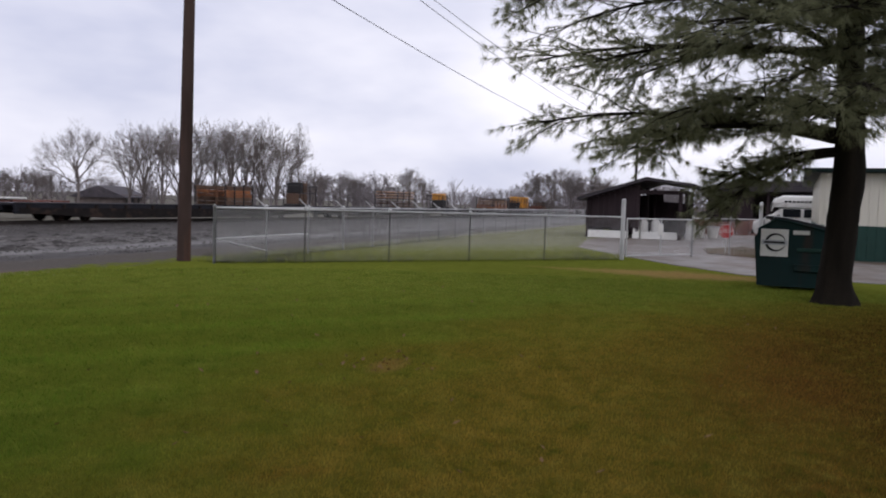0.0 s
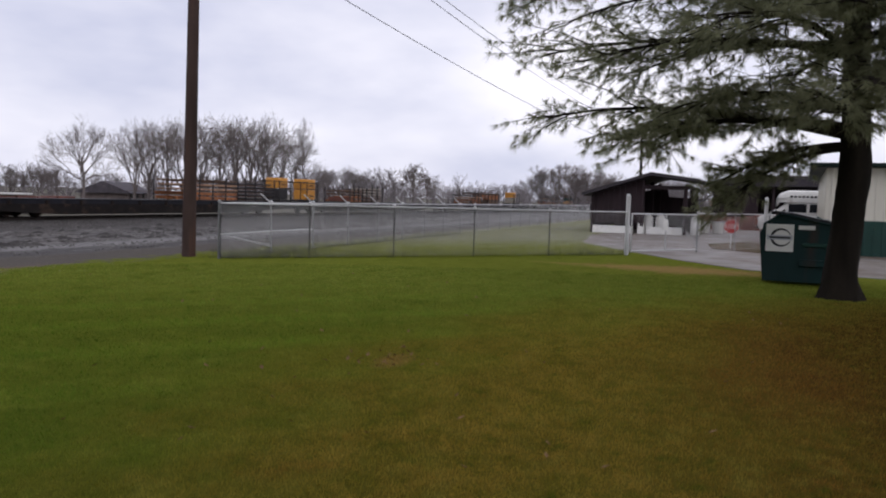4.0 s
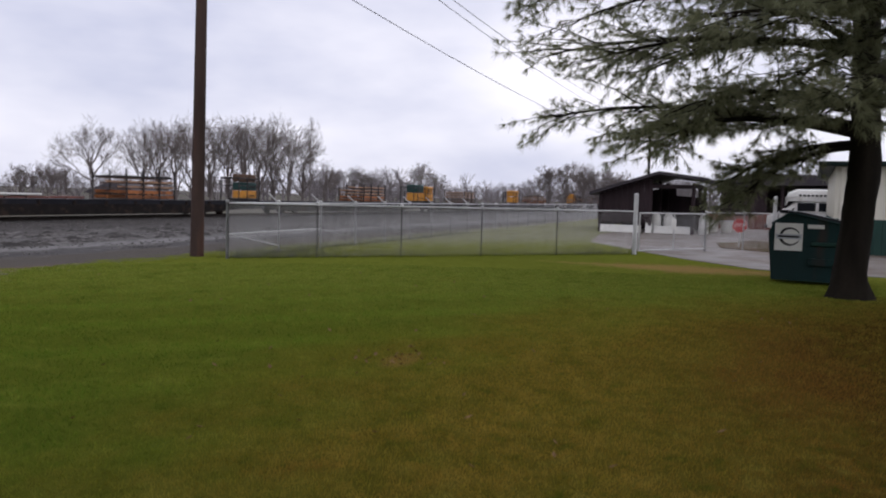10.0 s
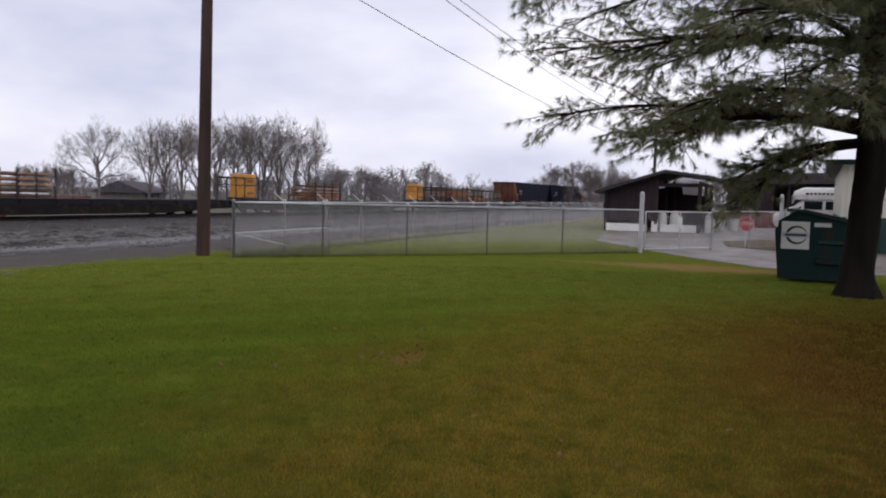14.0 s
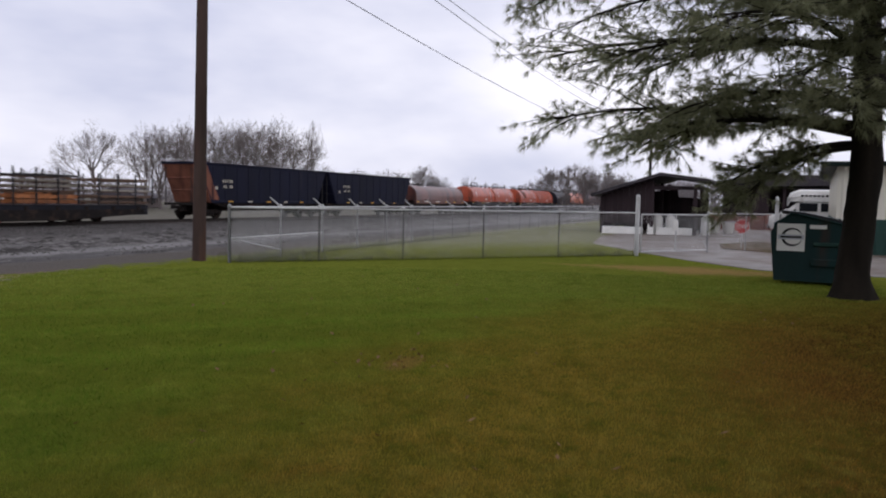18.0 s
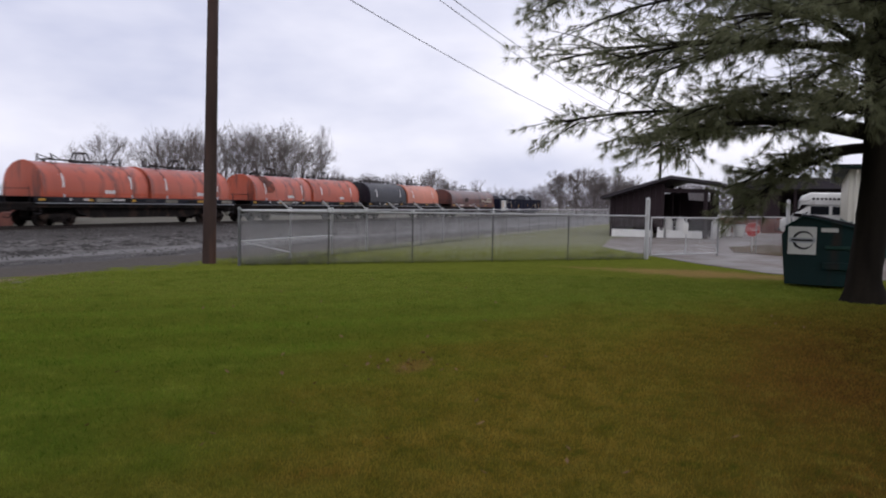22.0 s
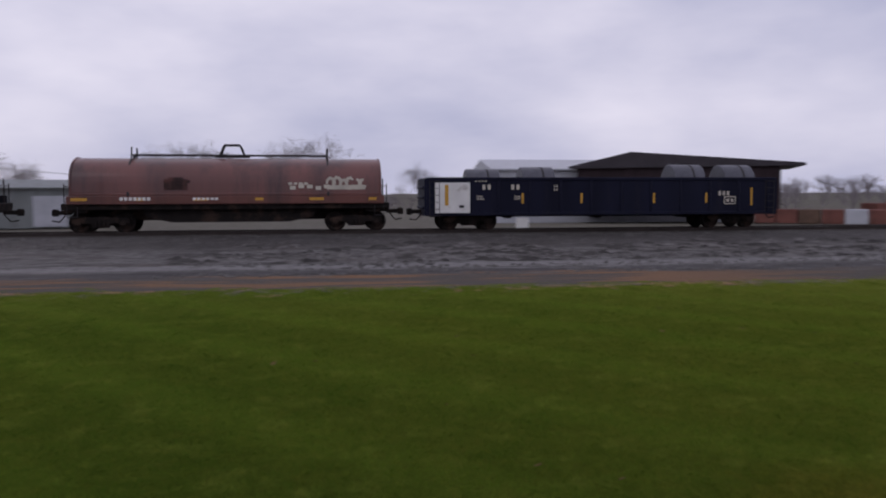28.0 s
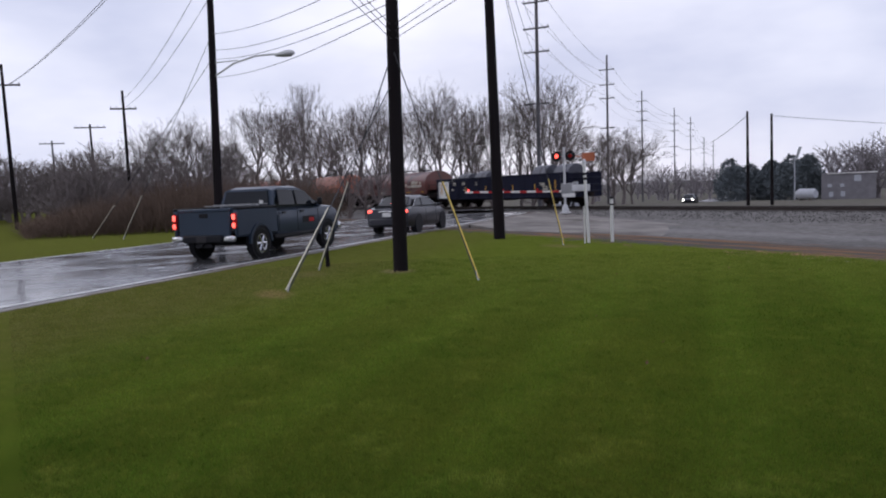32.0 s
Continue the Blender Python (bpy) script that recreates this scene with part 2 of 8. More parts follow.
    gr = band(nt, math_node(nt, "ADD", edge, math_node(nt, "MULTIPLY", math_node(nt, "SUBTRACT", clump, 0.5), 5.0)), 18.2, 19.2)
    lumps = noise_node(nt, pos, 3.2, 5, 0.75)
    stones = blend(nt, band(nt, tiny, 0.3, 0.7), (0.056, 0.052, 0.050), (0.165, 0.158, 0.152))
    stones = blend(nt, math_node(nt, "MULTIPLY", band(nt, lumps, 0.44, 0.60), 0.75), stones, (0.20, 0.19, 0.183))
    stones = blend(nt, math_node(nt, "MULTIPLY", band(nt, noise_node(nt, streak, 1.6, 5, 0.65), 0.50, 0.62), 0.7), stones, (0.040, 0.036, 0.034))
    stones = blend(nt, math_node(nt, "MULTIPLY", band(nt, noise_node(nt, streak, 0.7, 4, 0.6), 0.55, 0.66), 0.5), stones, (0.085, 0.064, 0.050))
    stones = blend(nt, math_node(nt, "MULTIPLY", band(nt, noise_node(nt, pos, 1.1, 6, 0.8), 0.50, 0.58), 0.8), stones, blend(nt, fine, (0.035, 0.032, 0.030), (0.075, 0.068, 0.062)))
    # pale wheel track, dark damp lane beside it
    way = math_node(nt, "ADD", y, math_node(nt, "MULTIPLY", math_node(nt, "SUBTRACT", big, 0.5), 2.4))
    damp = math_node(nt, "MULTIPLY", band(nt, way, 17.6, 18.4), band(nt, way, 21.6, 20.6))
    stones = blend(nt, math_node(nt, "MULTIPLY", damp, 0.7), stones, blend(nt, tiny, (0.042, 0.038, 0.038), (0.080, 0.076, 0.076)))
    pale = math_node(nt, "MULTIPLY", band(nt, way, 21.3, 22.0), band(nt, way, 23.8, 22.8))
    stones = blend(nt, math_node(nt, "MULTIPLY", pale, band(nt, lumps, 0.35, 0.52)), stones, blend(nt, tiny, (0.15, 0.145, 0.14), (0.26, 0.25, 0.245)))
    # puddles as pale patches, the sky's reflection put into the colour
    pools = noise_node(nt, streak, 2.3, 4, 0.5)
    stones = blend(nt, math_node(nt, "MULTIPLY", band(nt, pools, 0.64, 0.68), 0.55), stones, (0.28, 0.27, 0.27))
    stones = blend(nt, math_node(nt, "MULTIPLY", band(nt, math_node(nt, "ADD", y, bendy), 28.6, 31.0), 0.8), stones, blend(nt, tiny, (0.028, 0.025, 0.024), (0.100, 0.092, 0.088)))
    # paler crushed stone with tan fines towards the crossing
    toward = math_node(nt, "MULTIPLY", band(nt, x, -6.0, -20.0), band(nt, lumps, 0.30, 0.60))
    stones = blend(nt, math_node(nt, "MULTIPLY", toward, 0.75), stones, blend(nt, band(nt, tiny, 0.3, 0.7), (0.16, 0.148, 0.135), (0.30, 0.285, 0.27)))
    col = blend(nt, gr, col, stones)
    far = band(nt, math_node(nt, "ADD", edge, bendy), 42.0, 46.0)
    col = blend(nt, far, col, blend(nt, band(nt, mid, 0.3, 0.7), (0.090, 0.082, 0.058), (0.15, 0.14, 0.12)))
    soft = math_node(nt, "SUBTRACT", 1.0, math_node(nt, "MAXIMUM", verge, math_node(nt, "MAXIMUM", math_node(nt, "MULTIPLY", lit, 0.9), math_node(nt, "MULTIPLY", dry, 0.55))))
    return col, fine, tiny, gr, (soft, east)


def ground_mat():
    m, nt, p = tree_of("lawn_and_gravel")
    col, fine, tiny, gr, soft = ground_colour(nt)
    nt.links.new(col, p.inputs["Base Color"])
    p.inputs["Roughness"].default_value = 0.85
    nt.links.new(math_node(nt, "MULTIPLY", gr, 0.05), p.inputs["Specular IOR Level"])
    # short grass looks paler along its tips
    nt.links.new(math_node(nt, "MULTIPLY", soft[0], 0.5), p.inputs["Sheen Weight"])
    p.inputs["Sheen Roughness"].default_value = 0.45
    nt.links.new(blend(nt, soft[1], (0.24, 0.29, 0.035), (0.30, 0.31, 0.04)), p.inputs["Sheen Tint"])
    b = node(nt, "ShaderNodeBump", Strength=0.3, Distance=0.03)
    nt.links.new(math_node(nt, "ADD", fine, tiny), b.inputs["Height"])
    nt.links.new(b.outputs["Normal"], p.inputs["Normal"])
    return m


def blade_mat():
    m, nt, p = tree_of("grass_blades")
    col, fine, tiny, gr, soft = ground_colour(nt)
    isl = nt.nodes.new("ShaderNodeNewGeometry").outputs["Random Per Island"]
    hue = blend(nt, math_node(nt, "MULTIPLY", isl, 0.18), col, (0.060, 0.066, 0.008))
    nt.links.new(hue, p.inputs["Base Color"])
    up = nt.nodes.new("ShaderNodeVectorMath")
    up.operation = "SCALE"
    up.inputs["Scale"].default_value = 1.6
    nt.links.new(hue, up.inputs[0])
    hue = up.outputs[0]
    df, tl = nt.nodes.new("ShaderNodeBsdfDiffuse"), nt.nodes.new("ShaderNodeBsdfTranslucent")
    nt.links.new(hue, df.inputs["Color"])
    nt.links.new(hue, tl.inputs["Color"])
    both = nt.nodes.new("ShaderNodeAddShader")
    nt.links.new(df.outputs[0], both.inputs[0])
    nt.links.new(tl.outputs[0], both.inputs[1])
    nt.links.new(both.outputs[0], nt.nodes["Material Output"].inputs["Surface"])
    return m


def wet_road_mat():
    m, nt, p = tree_of("wet_asphalt")
    co = nt.nodes.new("ShaderNodeTexCoord").outputs["Object"]
    a, b = noise_node(nt, co, 0.5, 5, 0.6), noise_node(nt, co, 60, 3)
    mp = nt.nodes.new("ShaderNodeMapping")
    mp.inputs["Scale"].default_value = (0.9, 0.06, 1)
    nt.links.new(co, mp.inputs["Vector"])
    c = noise_node(nt, mp.outputs["Vector"], 1.0, 4)
    col = blend(nt, band(nt, b, 0.3, 0.7), (0.075, 0.075, 0.080), (0.125, 0.124, 0.126))
    col = blend(nt, math_node(nt, "MULTIPLY", band(nt, a, 0.45, 0.65), 0.5), col, (0.17, 0.17, 0.17))
    nt.links.new(col, p.inputs["Base Color"])
    wet = blend(nt, band(nt, math_node(nt, "ADD", math_node(nt, "MULTIPLY", a, 0.6), math_node(nt, "MULTIPLY", c, 0.6)), 0.52, 0.70), (0.06,) * 3, (0.32,) * 3)
    nt.links.new(wet, p.inputs["Roughness"])
    bn = node(nt, "ShaderNodeBump", Strength=0.08, Distance=0.01)
    nt.links.new(math_node(nt, "ADD", b, math_node(nt, "MULTIPLY", a, 2.0)), bn.inputs["Height"])
    nt.links.new(bn.outputs["Normal"], p.inputs["Normal"])
    return m


def needle_mat():
    m, nt, p = tree_of("pine_needles")
    co = nt.nodes.new("ShaderNodeTexCoord").outputs["Object"]
    isl = nt.nodes.new("ShaderNodeNewGeometry").outputs["Random Per Island"]
    col = blend(nt, band(nt, noise_node(nt, co, 0.9), 0.35, 0.65), (0.080, 0.084, 0.046), (0.132, 0.138, 0.084))
    col = blend(nt, math_node(nt, "MULTIPLY", isl, 0.30), col, (0.085, 0.085, 0.045))
    nt.links.new(col, p.inputs["Base Color"])
    p.inputs["Roughness"].default_value = 0.6
    p.inputs["Specular IOR Level"].default_value = 0.06
    tl = nt.nodes.new("ShaderNodeBsdfTranslucent")
    nt.links.new(col, tl.inputs["Color"])
    both = nt.nodes.new("ShaderNodeAddShader")
    nt.links.new(p.outputs[0], both.inputs[0])
    nt.links.new(tl.outputs[0], both.inputs[1])
    nt.links.new(both.outputs[0], nt.nodes["Material Output"].inputs["Surface"])
    return m


GROUND, BLADES, ROAD = ground_mat(), blade_mat(), wet_road_mat()
CONCRETE = surf("pale_wet_concrete", (0.23, 0.212, 0.195), 0.55, var=0.3, scale=0.6, fine=25, stain=(0.120, 0.088, 0.066), stain_at=(0.42, 0.58), stain_scale=0.5)
WHITE_LINE = surf("worn_white_line", (0.62, 0.62, 0.60), 0.4, var=0.15, fine=20, stain=(0.2, 0.2, 0.2), stain_at=(0.55, 0.7), stain_scale=3)
RAIL = surf("rail_steel", (0.055, 0.045, 0.040), 0.5, 0.4, fine=8, spec=0.2)
TIE = surf("tie_wood", (0.055, 0.045, 0.038), 0.9, fine=12, piece=0.5)
BALLAST = surf("ballast_stone", (0.135, 0.128, 0.122), 0.9, var=0.45, fine=20, spec=0.1)
POLE = surf("weathered_pole_wood", (0.066, 0.044, 0.038), 0.85, var=0.35, scale=2, fine=18, bump=0.5, streak=True, stain=(0.12, 0.055, 0.032), stain_at=(0.5, 0.75), spec=0.1)
POLE_DARK = surf("dark_creosote_wood", (0.014, 0.011, 0.012), 0.85, var=0.3, scale=2, fine=18, bump=0.5, streak=True, spec=0.1)
GALV = surf("galvanised_steel", (0.54, 0.54, 0.54), 0.5, 0.25, var=0.2, fine=30)
WIRE = surf("cable", (0.05, 0.05, 0.055), 0.6, bump=0)
POST = surf("dull_fence_post", (0.30, 0.30, 0.30), 0.6, 0.2, var=0.2)
FENCE_WIRE = surf("fence_wire", (0.58, 0.58, 0.58), 0.5, 0.5, bump=0)
BARK = surf("pine_bark", (0.015, 0.012, 0.009), 0.95, var=0.45, scale=3, fine=14, bump=0.9, streak=True, spec=0.1)
HEAP = surf("dark_gravel_heap", (0.060, 0.056, 0.053), 0.95, var=0.5, scale=0.9, fine=16, stain=(0.16, 0.15, 0.145), stain_at=(0.50, 0.60), stain_scale=0.8, spec=0.05)
POST_DARK = surf("dull_dark_post", (0.085, 0.082, 0.080), 0.7, 0.2, var=0.3)
NEEDLE = needle_mat()
GREY_SLAT = surf("weathered_grey_slat", (0.30, 0.27, 0.22), 0.8, var=0.3, piece=0.7, stain=(0.10, 0.085, 0.07), stain_at=(0.5, 0.7))
# branch colours lightened for distance haze, the far one more and greyer
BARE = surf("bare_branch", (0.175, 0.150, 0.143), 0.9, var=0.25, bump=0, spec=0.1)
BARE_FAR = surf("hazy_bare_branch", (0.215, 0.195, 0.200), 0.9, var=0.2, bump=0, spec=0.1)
BRUSH = surf("brown_brush", (0.130, 0.092, 0.070), 0.9, var=0.4, scale=0.25, bump=0, spec=0.1)
# foliage colour greyed and blued to hold the haze of distance
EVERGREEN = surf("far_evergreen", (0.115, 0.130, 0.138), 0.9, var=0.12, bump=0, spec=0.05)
BLACK_PAINT = surf("sooty_black_steel", (0.016, 0.016, 0.021), 0.5, var=0.4, scale=0.7, stain=(0.06, 0.045, 0.04), stain_at=(0.58, 0.8), streak=True, spec=0.1)
UNDER = surf("underframe_grime", (0.018, 0.015, 0.014), 0.85, var=0.35, scale=2, stain=(0.05, 0.033, 0.025), spec=0.1)
NAVY_BLACK = surf("blue_black_car_paint", (0.010, 0.011, 0.024), 0.6, var=0.3, scale=0.6, stain=(0.022, 0.020, 0.028), stain_at=(0.56, 0.8), streak=True, spec=0.1)
RUST = surf("rust_red_steel", (0.20, 0.075, 0.045), 0.75, var=0.3, scale=0.8, stain=(0.10, 0.035, 0.022), stain_at=(0.48, 0.66), streak=True)
HOOD_BROWN = surf("faded_brown_hood", (0.130, 0.046, 0.037), 0.38, var=0.25, scale=0.5, stain=(0.060, 0.026, 0.024), stain_at=(0.50, 0.68), stain_scale=0.7, streak=True, coat=0.35, spec=0.4)
HOOD_ORANGE = surf("scuffed_orange_hood", (0.44, 0.080, 0.036), 0.36, var=0.18, scale=0.5, stain=(0.17, 0.048, 0.032), stain_at=(0.52, 0.64), stain_scale=1.1, streak=True, coat=0.35, spec=0.4)
HOOD_SCORCHED = surf("scorched_orange_hood", (0.44, 0.080, 0.036), 0.40, var=0.18, scale=0.5, stain=(0.085, 0.040, 0.032), stain_at=(0.55, 0.63), stain_scale=1.2, streak=True, coat=0.2, spec=0.4)
HOOD_ORANGE_B = surf("bright_orange_hood", (0.52, 0.135, 0.058), 0.36, var=0.15, scale=0.5, stain=(0.30, 0.09, 0.05), stain_at=(0.58, 0.72), streak=True, coat=0.3, spec=0.5)
HOOD_BLACK = surf("dark_grey_hood", (0.010, 0.010, 0.017), 0.42, var=0.25, scale=0.5, stain=(0.035, 0.034, 0.04), stain_at=(0.56, 0.75), streak=True, coat=0.2, spec=0.3)
EAVE = surf("near_black_green_trim", (0.010, 0.020, 0.018), 0.5, spec=0.1)
ORANGE_SIGN = surf("faded_orange_panel", (0.42, 0.13, 0.06), 0.6)
SCORCH = surf("scorched_patch", (0.095, 0.036, 0.026), 0.8, var=0.5, scale=1.5, fine=9, stain=(0.24, 0.060, 0.034), stain_at=(0.46, 0.60), stain_scale=1.6)
YELLOW = surf("machine_yellow", (0.60, 0.27, 0.045), 0.5, var=0.18, stain=(0.28, 0.12, 0.04), stain_at=(0.56, 0.75))
ORANGE_LOAD = surf("orange_timber", (0.36, 0.135, 0.05), 0.7, var=0.35, piece=0.7, stain=(0.12, 0.06, 0.04), stain_at=(0.48, 0.66))
PALE_LOAD = surf("pale_tan_timber", (0.40, 0.24, 0.15), 0.75, var=0.35, piece=0.6, stain=(0.14, 0.085, 0.06), stain_at=(0.5, 0.68))
BROWN_LOAD = surf("brown_timber", (0.13, 0.080, 0.055), 0.8, var=0.3, piece=0.5)
GREEN_BOX = surf("dark_green_case", (0.022, 0.060, 0.055), 0.55, var=0.2)
DARK_STEEL = surf("dark_steel", (0.035, 0.032, 0.033), 0.6, 0.3, var=0.3)
COIL = surf("steel_coil", (0.10, 0.10, 0.115), 0.42, 0.7, var=0.25, scale=2)
WHITE = surf("chalky_white_paint", (0.68, 0.67, 0.64), 0.6, var=0.1, stain=(0.35, 0.32, 0.28), stain_at=(0.58, 0.75))
CREAM = surf("cream_sheet_metal", (0.62, 0.60, 0.52), 0.5, var=0.06, streak=True)
GREEN_METAL = surf("dark_green_sheet_metal", (0.012, 0.045, 0.036), 0.5, var=0.15)
BIN_GREEN = surf("dumpster_green", (0.005, 0.022, 0.022), 0.5, var=0.25, stain=(0.03, 0.022, 0.018), stain_at=(0.60, 0.75), streak=True, spec=0.2)
LID = surf("black_plastic_lid", (0.016, 0.018, 0.024), 0.35, var=0.2)
SHED = surf("dark_brown_boards", (0.034, 0.024, 0.027), 0.8, var=0.3, streak=True, spec=0.1)
ROOF_DARK = surf("dark_roofing", (0.038, 0.032, 0.038), 0.6, var=0.2)
DULL_SHEET = surf("dull_grey_sheet", (0.19, 0.205, 0.20), 0.55, var=0.15, streak=True, stain=(0.12, 0.12, 0.115), stain_at=(0.5, 0.7))
GREY_METAL = surf("pale_grey_sheet", (0.42, 0.43, 0.46), 0.45, var=0.1)
RED = surf("red_sign", (0.36, 0.020, 0.018), 0.45, var=0.1)
REDWARE = surf("red_stacked_goods", (0.15, 0.058, 0.044), 0.7, var=0.3)
BLUE_PAINT = surf("slate_blue_metallic", (0.024, 0.038, 0.062), 0.40, 0.25, var=0.08, bump=0, coat=0.2, spec=0.4)
CAR_GREY = surf("dark_grey_metallic", (0.013, 0.013, 0.020), 0.32, 0.25, var=0.05, bump=0, coat=0.3, spec=0.45)
TYRE = surf("tyre_rubber", (0.016, 0.016, 0.016), 0.8, var=0.2, spec=0.1)
CHROME = surf("chrome", (0.60, 0.60, 0.60), 0.18, 0.95, var=0.05, bump=0)
TRIM = surf("black_trim", (0.018, 0.018, 0.020), 0.5, var=0.1, bump=0, spec=0.1)
GLASS = glass_mat("dark_glass")
TAIL = glow("lit_tail_lamp", (1.0, 0.10, 0.07), 3.0)
TAIL_DIM = surf("red_lens", (0.40, 0.012, 0.012), 0.25, bump=0)
HEAD = glow("lit_head_lamp", (1.0, 0.93, 0.80), 9.0)
SIGNAL_RED = glow("lit_signal_lamp", (1.0, 0.09, 0.06), 3.5)
REFLECT = surf("yellow_reflector", (0.50, 0.27, 0.035), 0.4, var=0.08, bump=0)
GUARD_YELLOW = surf("yellow_plastic_guard", (0.72, 0.52, 0.10), 0.5, var=0.15)
GUARD_PALE = surf("faded_cream_guard", (0.84, 0.79, 0.62), 0.5, var=0.12)
SMUDGE = surf("dark_smudge", (0.040, 0.020, 0.018), 0.8, var=0.5, scale=2, fine=9, stain=(0.085, 0.036, 0.030), stain_at=(0.5, 0.62), stain_scale=2)
GRAFFITI = surf("pale_paint_scrawl", (0.50, 0.46, 0.38), 0.6, var=0.2)
LEAF = surf("dry_leaf", (0.17, 0.10, 0.045), 0.8, var=0.4, bump=0)
WEED = surf("dry_weed", (0.070, 0.074, 0.032), 0.9, var=0.4, bump=0)
BLOCK = surf("grey_brick_wall", (0.20, 0.19, 0.20), 0.8, var=0.15)


# ---- shapes ----
class Shape:
    def __init__(self):
        self.v, self.f = [], []

    def add(self, verts, faces, m=None):
        n = len(self.v)
        self.v += [tuple(m @ Vector(p)) for p in verts] if m else [tuple(p) for p in verts]
        self.f += [tuple(n + i for i in f) for f in faces]
        return self

    def convex(self, verts, faces, m=None):
        c = sum((Vector(p) for p in verts), Vector()) / len(verts)
        good = []
        for f in faces:
            a, b, d = (Vector(verts[i]) for i in f[:3])
            nrm = (b - a).cross(d - a)
            mid = sum((Vector(verts[i]) for i in f), Vector()) / len(f)
            good.append(f if nrm.dot(mid - c) >= 0 else f[::-1])
        return self.add(verts, good, m)

    def box(self, c, s, m=None):
        x, y, z = (k / 2 for k in s)
        v = [(c[0] + i * x, c[1] + j * y, c[2] + k * z) for i in (-1, 1) for j in (-1, 1) for k in (-1, 1)]
        return self.convex(v, [(0, 1, 3, 2), (4, 6, 7, 5), (0, 4, 5, 1), (2, 3, 7, 6), (0, 2, 6, 4), (1, 5, 7, 3)], m)

    def cbox(self, c, s, b=0.02, m=None):
        """A box with chamfered edges."""
        h = [k / 2 for k in s]
        b = min(b, min(h) * 0.9)
        v, ix = [], {}
        for i in (-1, 1):
            for j in (-1, 1):
                for k in (-1, 1):
                    for ax in range(3):
                        d = [h[n] - (0 if n == ax else b) for n in range(3)]
                        ix[i, j, k, ax] = len(v)
                        v.append((c[0] + i * d[0], c[1] + j * d[1], c[2] + k * d[2]))
        f = []
        for s1 in (-1, 1):
            f.append([ix[s1, j, k, 0] for j, k in ((-1, -1), (1, -1), (1, 1), (-1, 1))])
            f.append([ix[i, s1, k, 1] for i, k in ((-1, -1), (1, -1), (1, 1), (-1, 1))])
            f.append([ix[i, j, s1, 2] for i, j in ((-1, -1), (1, -1), (1, 1), (-1, 1))])
            for s2 in (-1, 1):
                f.append([ix[-1, s1, s2, 1], ix[1, s1, s2, 1], ix[1, s1, s2, 2], ix[-1, s1, s2, 2]])
                f.append([ix[s1, -1, s2, 0], ix[s1, 1, s2, 0], ix[s1, 1, s2, 2], ix[s1, -1, s2, 2]])
                f.append([ix[s1, s2, -1, 0], ix[s1, s2, 1, 0], ix[s1, s2, 1, 1], ix[s1, s2, -1, 1]])
                for s3 in (-1, 1):
                    f.append([ix[s1, s2, s3, a] for a in range(3)])
        return self.convex(v, f, m)

    def rod(self, p0, p1, r0, r1=None, n=10, caps=True):
        r1 = r0 if r1 is None else r1
        p0, p1 = Vector(p0), Vector(p1)
        q = (p1 - p0).to_track_quat("Z", "Y")
        ring = [(math.cos(2 * math.pi * i / n), math.sin(2 * math.pi * i / n)) for i in range(n)]
        v = [p0 + q @ Vector((c * r0, s * r0, 0)) for c, s in ring] + [p1 + q @ Vector((c * r1, s * r1, 0)) for c, s in ring]
        f = [(i, (i + 1) % n, n + (i + 1) % n, n + i) for i in range(n)]
        if caps:
            f += [tuple(range(n))[::-1], tuple(range(n, 2 * n))]
        return self.add(v, f)

    def tube(self, pts, radii, n=6, caps=True):
        """A bent tube through points."""
        pts = [Vector(p) for p in pts]
        v, f, q, last = [], [], None, None
        for i, p in enumerate(pts):
            d = (pts[min(i + 1, len(pts) - 1)] - pts[max(i - 1, 0)]).normalized()
            q = d.to_track_quat("Z", "Y") if q is None else last.rotation_difference(d) @ q
            last = d
            r = radii[i] if hasattr(radii, "__len__") else radii
            v += [p + q @ Vector((math.cos(2 * math.pi * k / n) * r, math.sin(2 * math.pi * k / n) * r, 0)) for k in range(n)]
        for i in range(len(pts) - 1):
            f += [(i * n + k, i * n + (k + 1) % n, (i + 1) * n + (k + 1) % n, (i + 1) * n + k) for k in range(n)]
        if caps:
            f += [tuple(range(n))[::-1], tuple(range((len(pts) - 1) * n, len(pts) * n))]
        return self.add(v, f)

    def prism(self, poly, axis, a, b, m=None):
        """A polygon pushed along an axis from a to b. poly holds the two other coordinates, in x, y, z order."""
        n = len(poly)

        def at(p, t):
            return {"x": (t, p[0], p[1]), "y": (p[0], t, p[1]), "z": (p[0], p[1], t)}[axis]
        v = [at(p, a) for p in poly] + [at(p, b) for p in poly]
        f = [tuple(range(n))[::-1], tuple(range(n, 2 * n))] + [(i, (i + 1) % n, n + (i + 1) % n, n + i) for i in range(n)]
        vol = sum(Vector(v[k[0]]).dot(Vector(v[k[i]]).cross(Vector(v[k[i + 1]]))) for k in f for i in range(1, len(k) - 1))
        if vol < 0:
            f = [k[::-1] for k in f]
        return self.add(v, f, m)

    def hull(self, pts, m=None):
        bm = bmesh.new()
        for p in pts:
            bm.verts.new(p)
        bmesh.ops.convex_hull(bm, input=bm.verts)
        bmesh.ops.dissolve_limit(bm, angle_limit=0.02, verts=bm.verts, edges=bm.edges)
        bm.verts.index_update()
        v, f = [tuple(p.co) for p in bm.verts], [tuple(q.index for q in p.verts) for p in bm.faces]
        bm.free()
        return self.add(v, f, m)

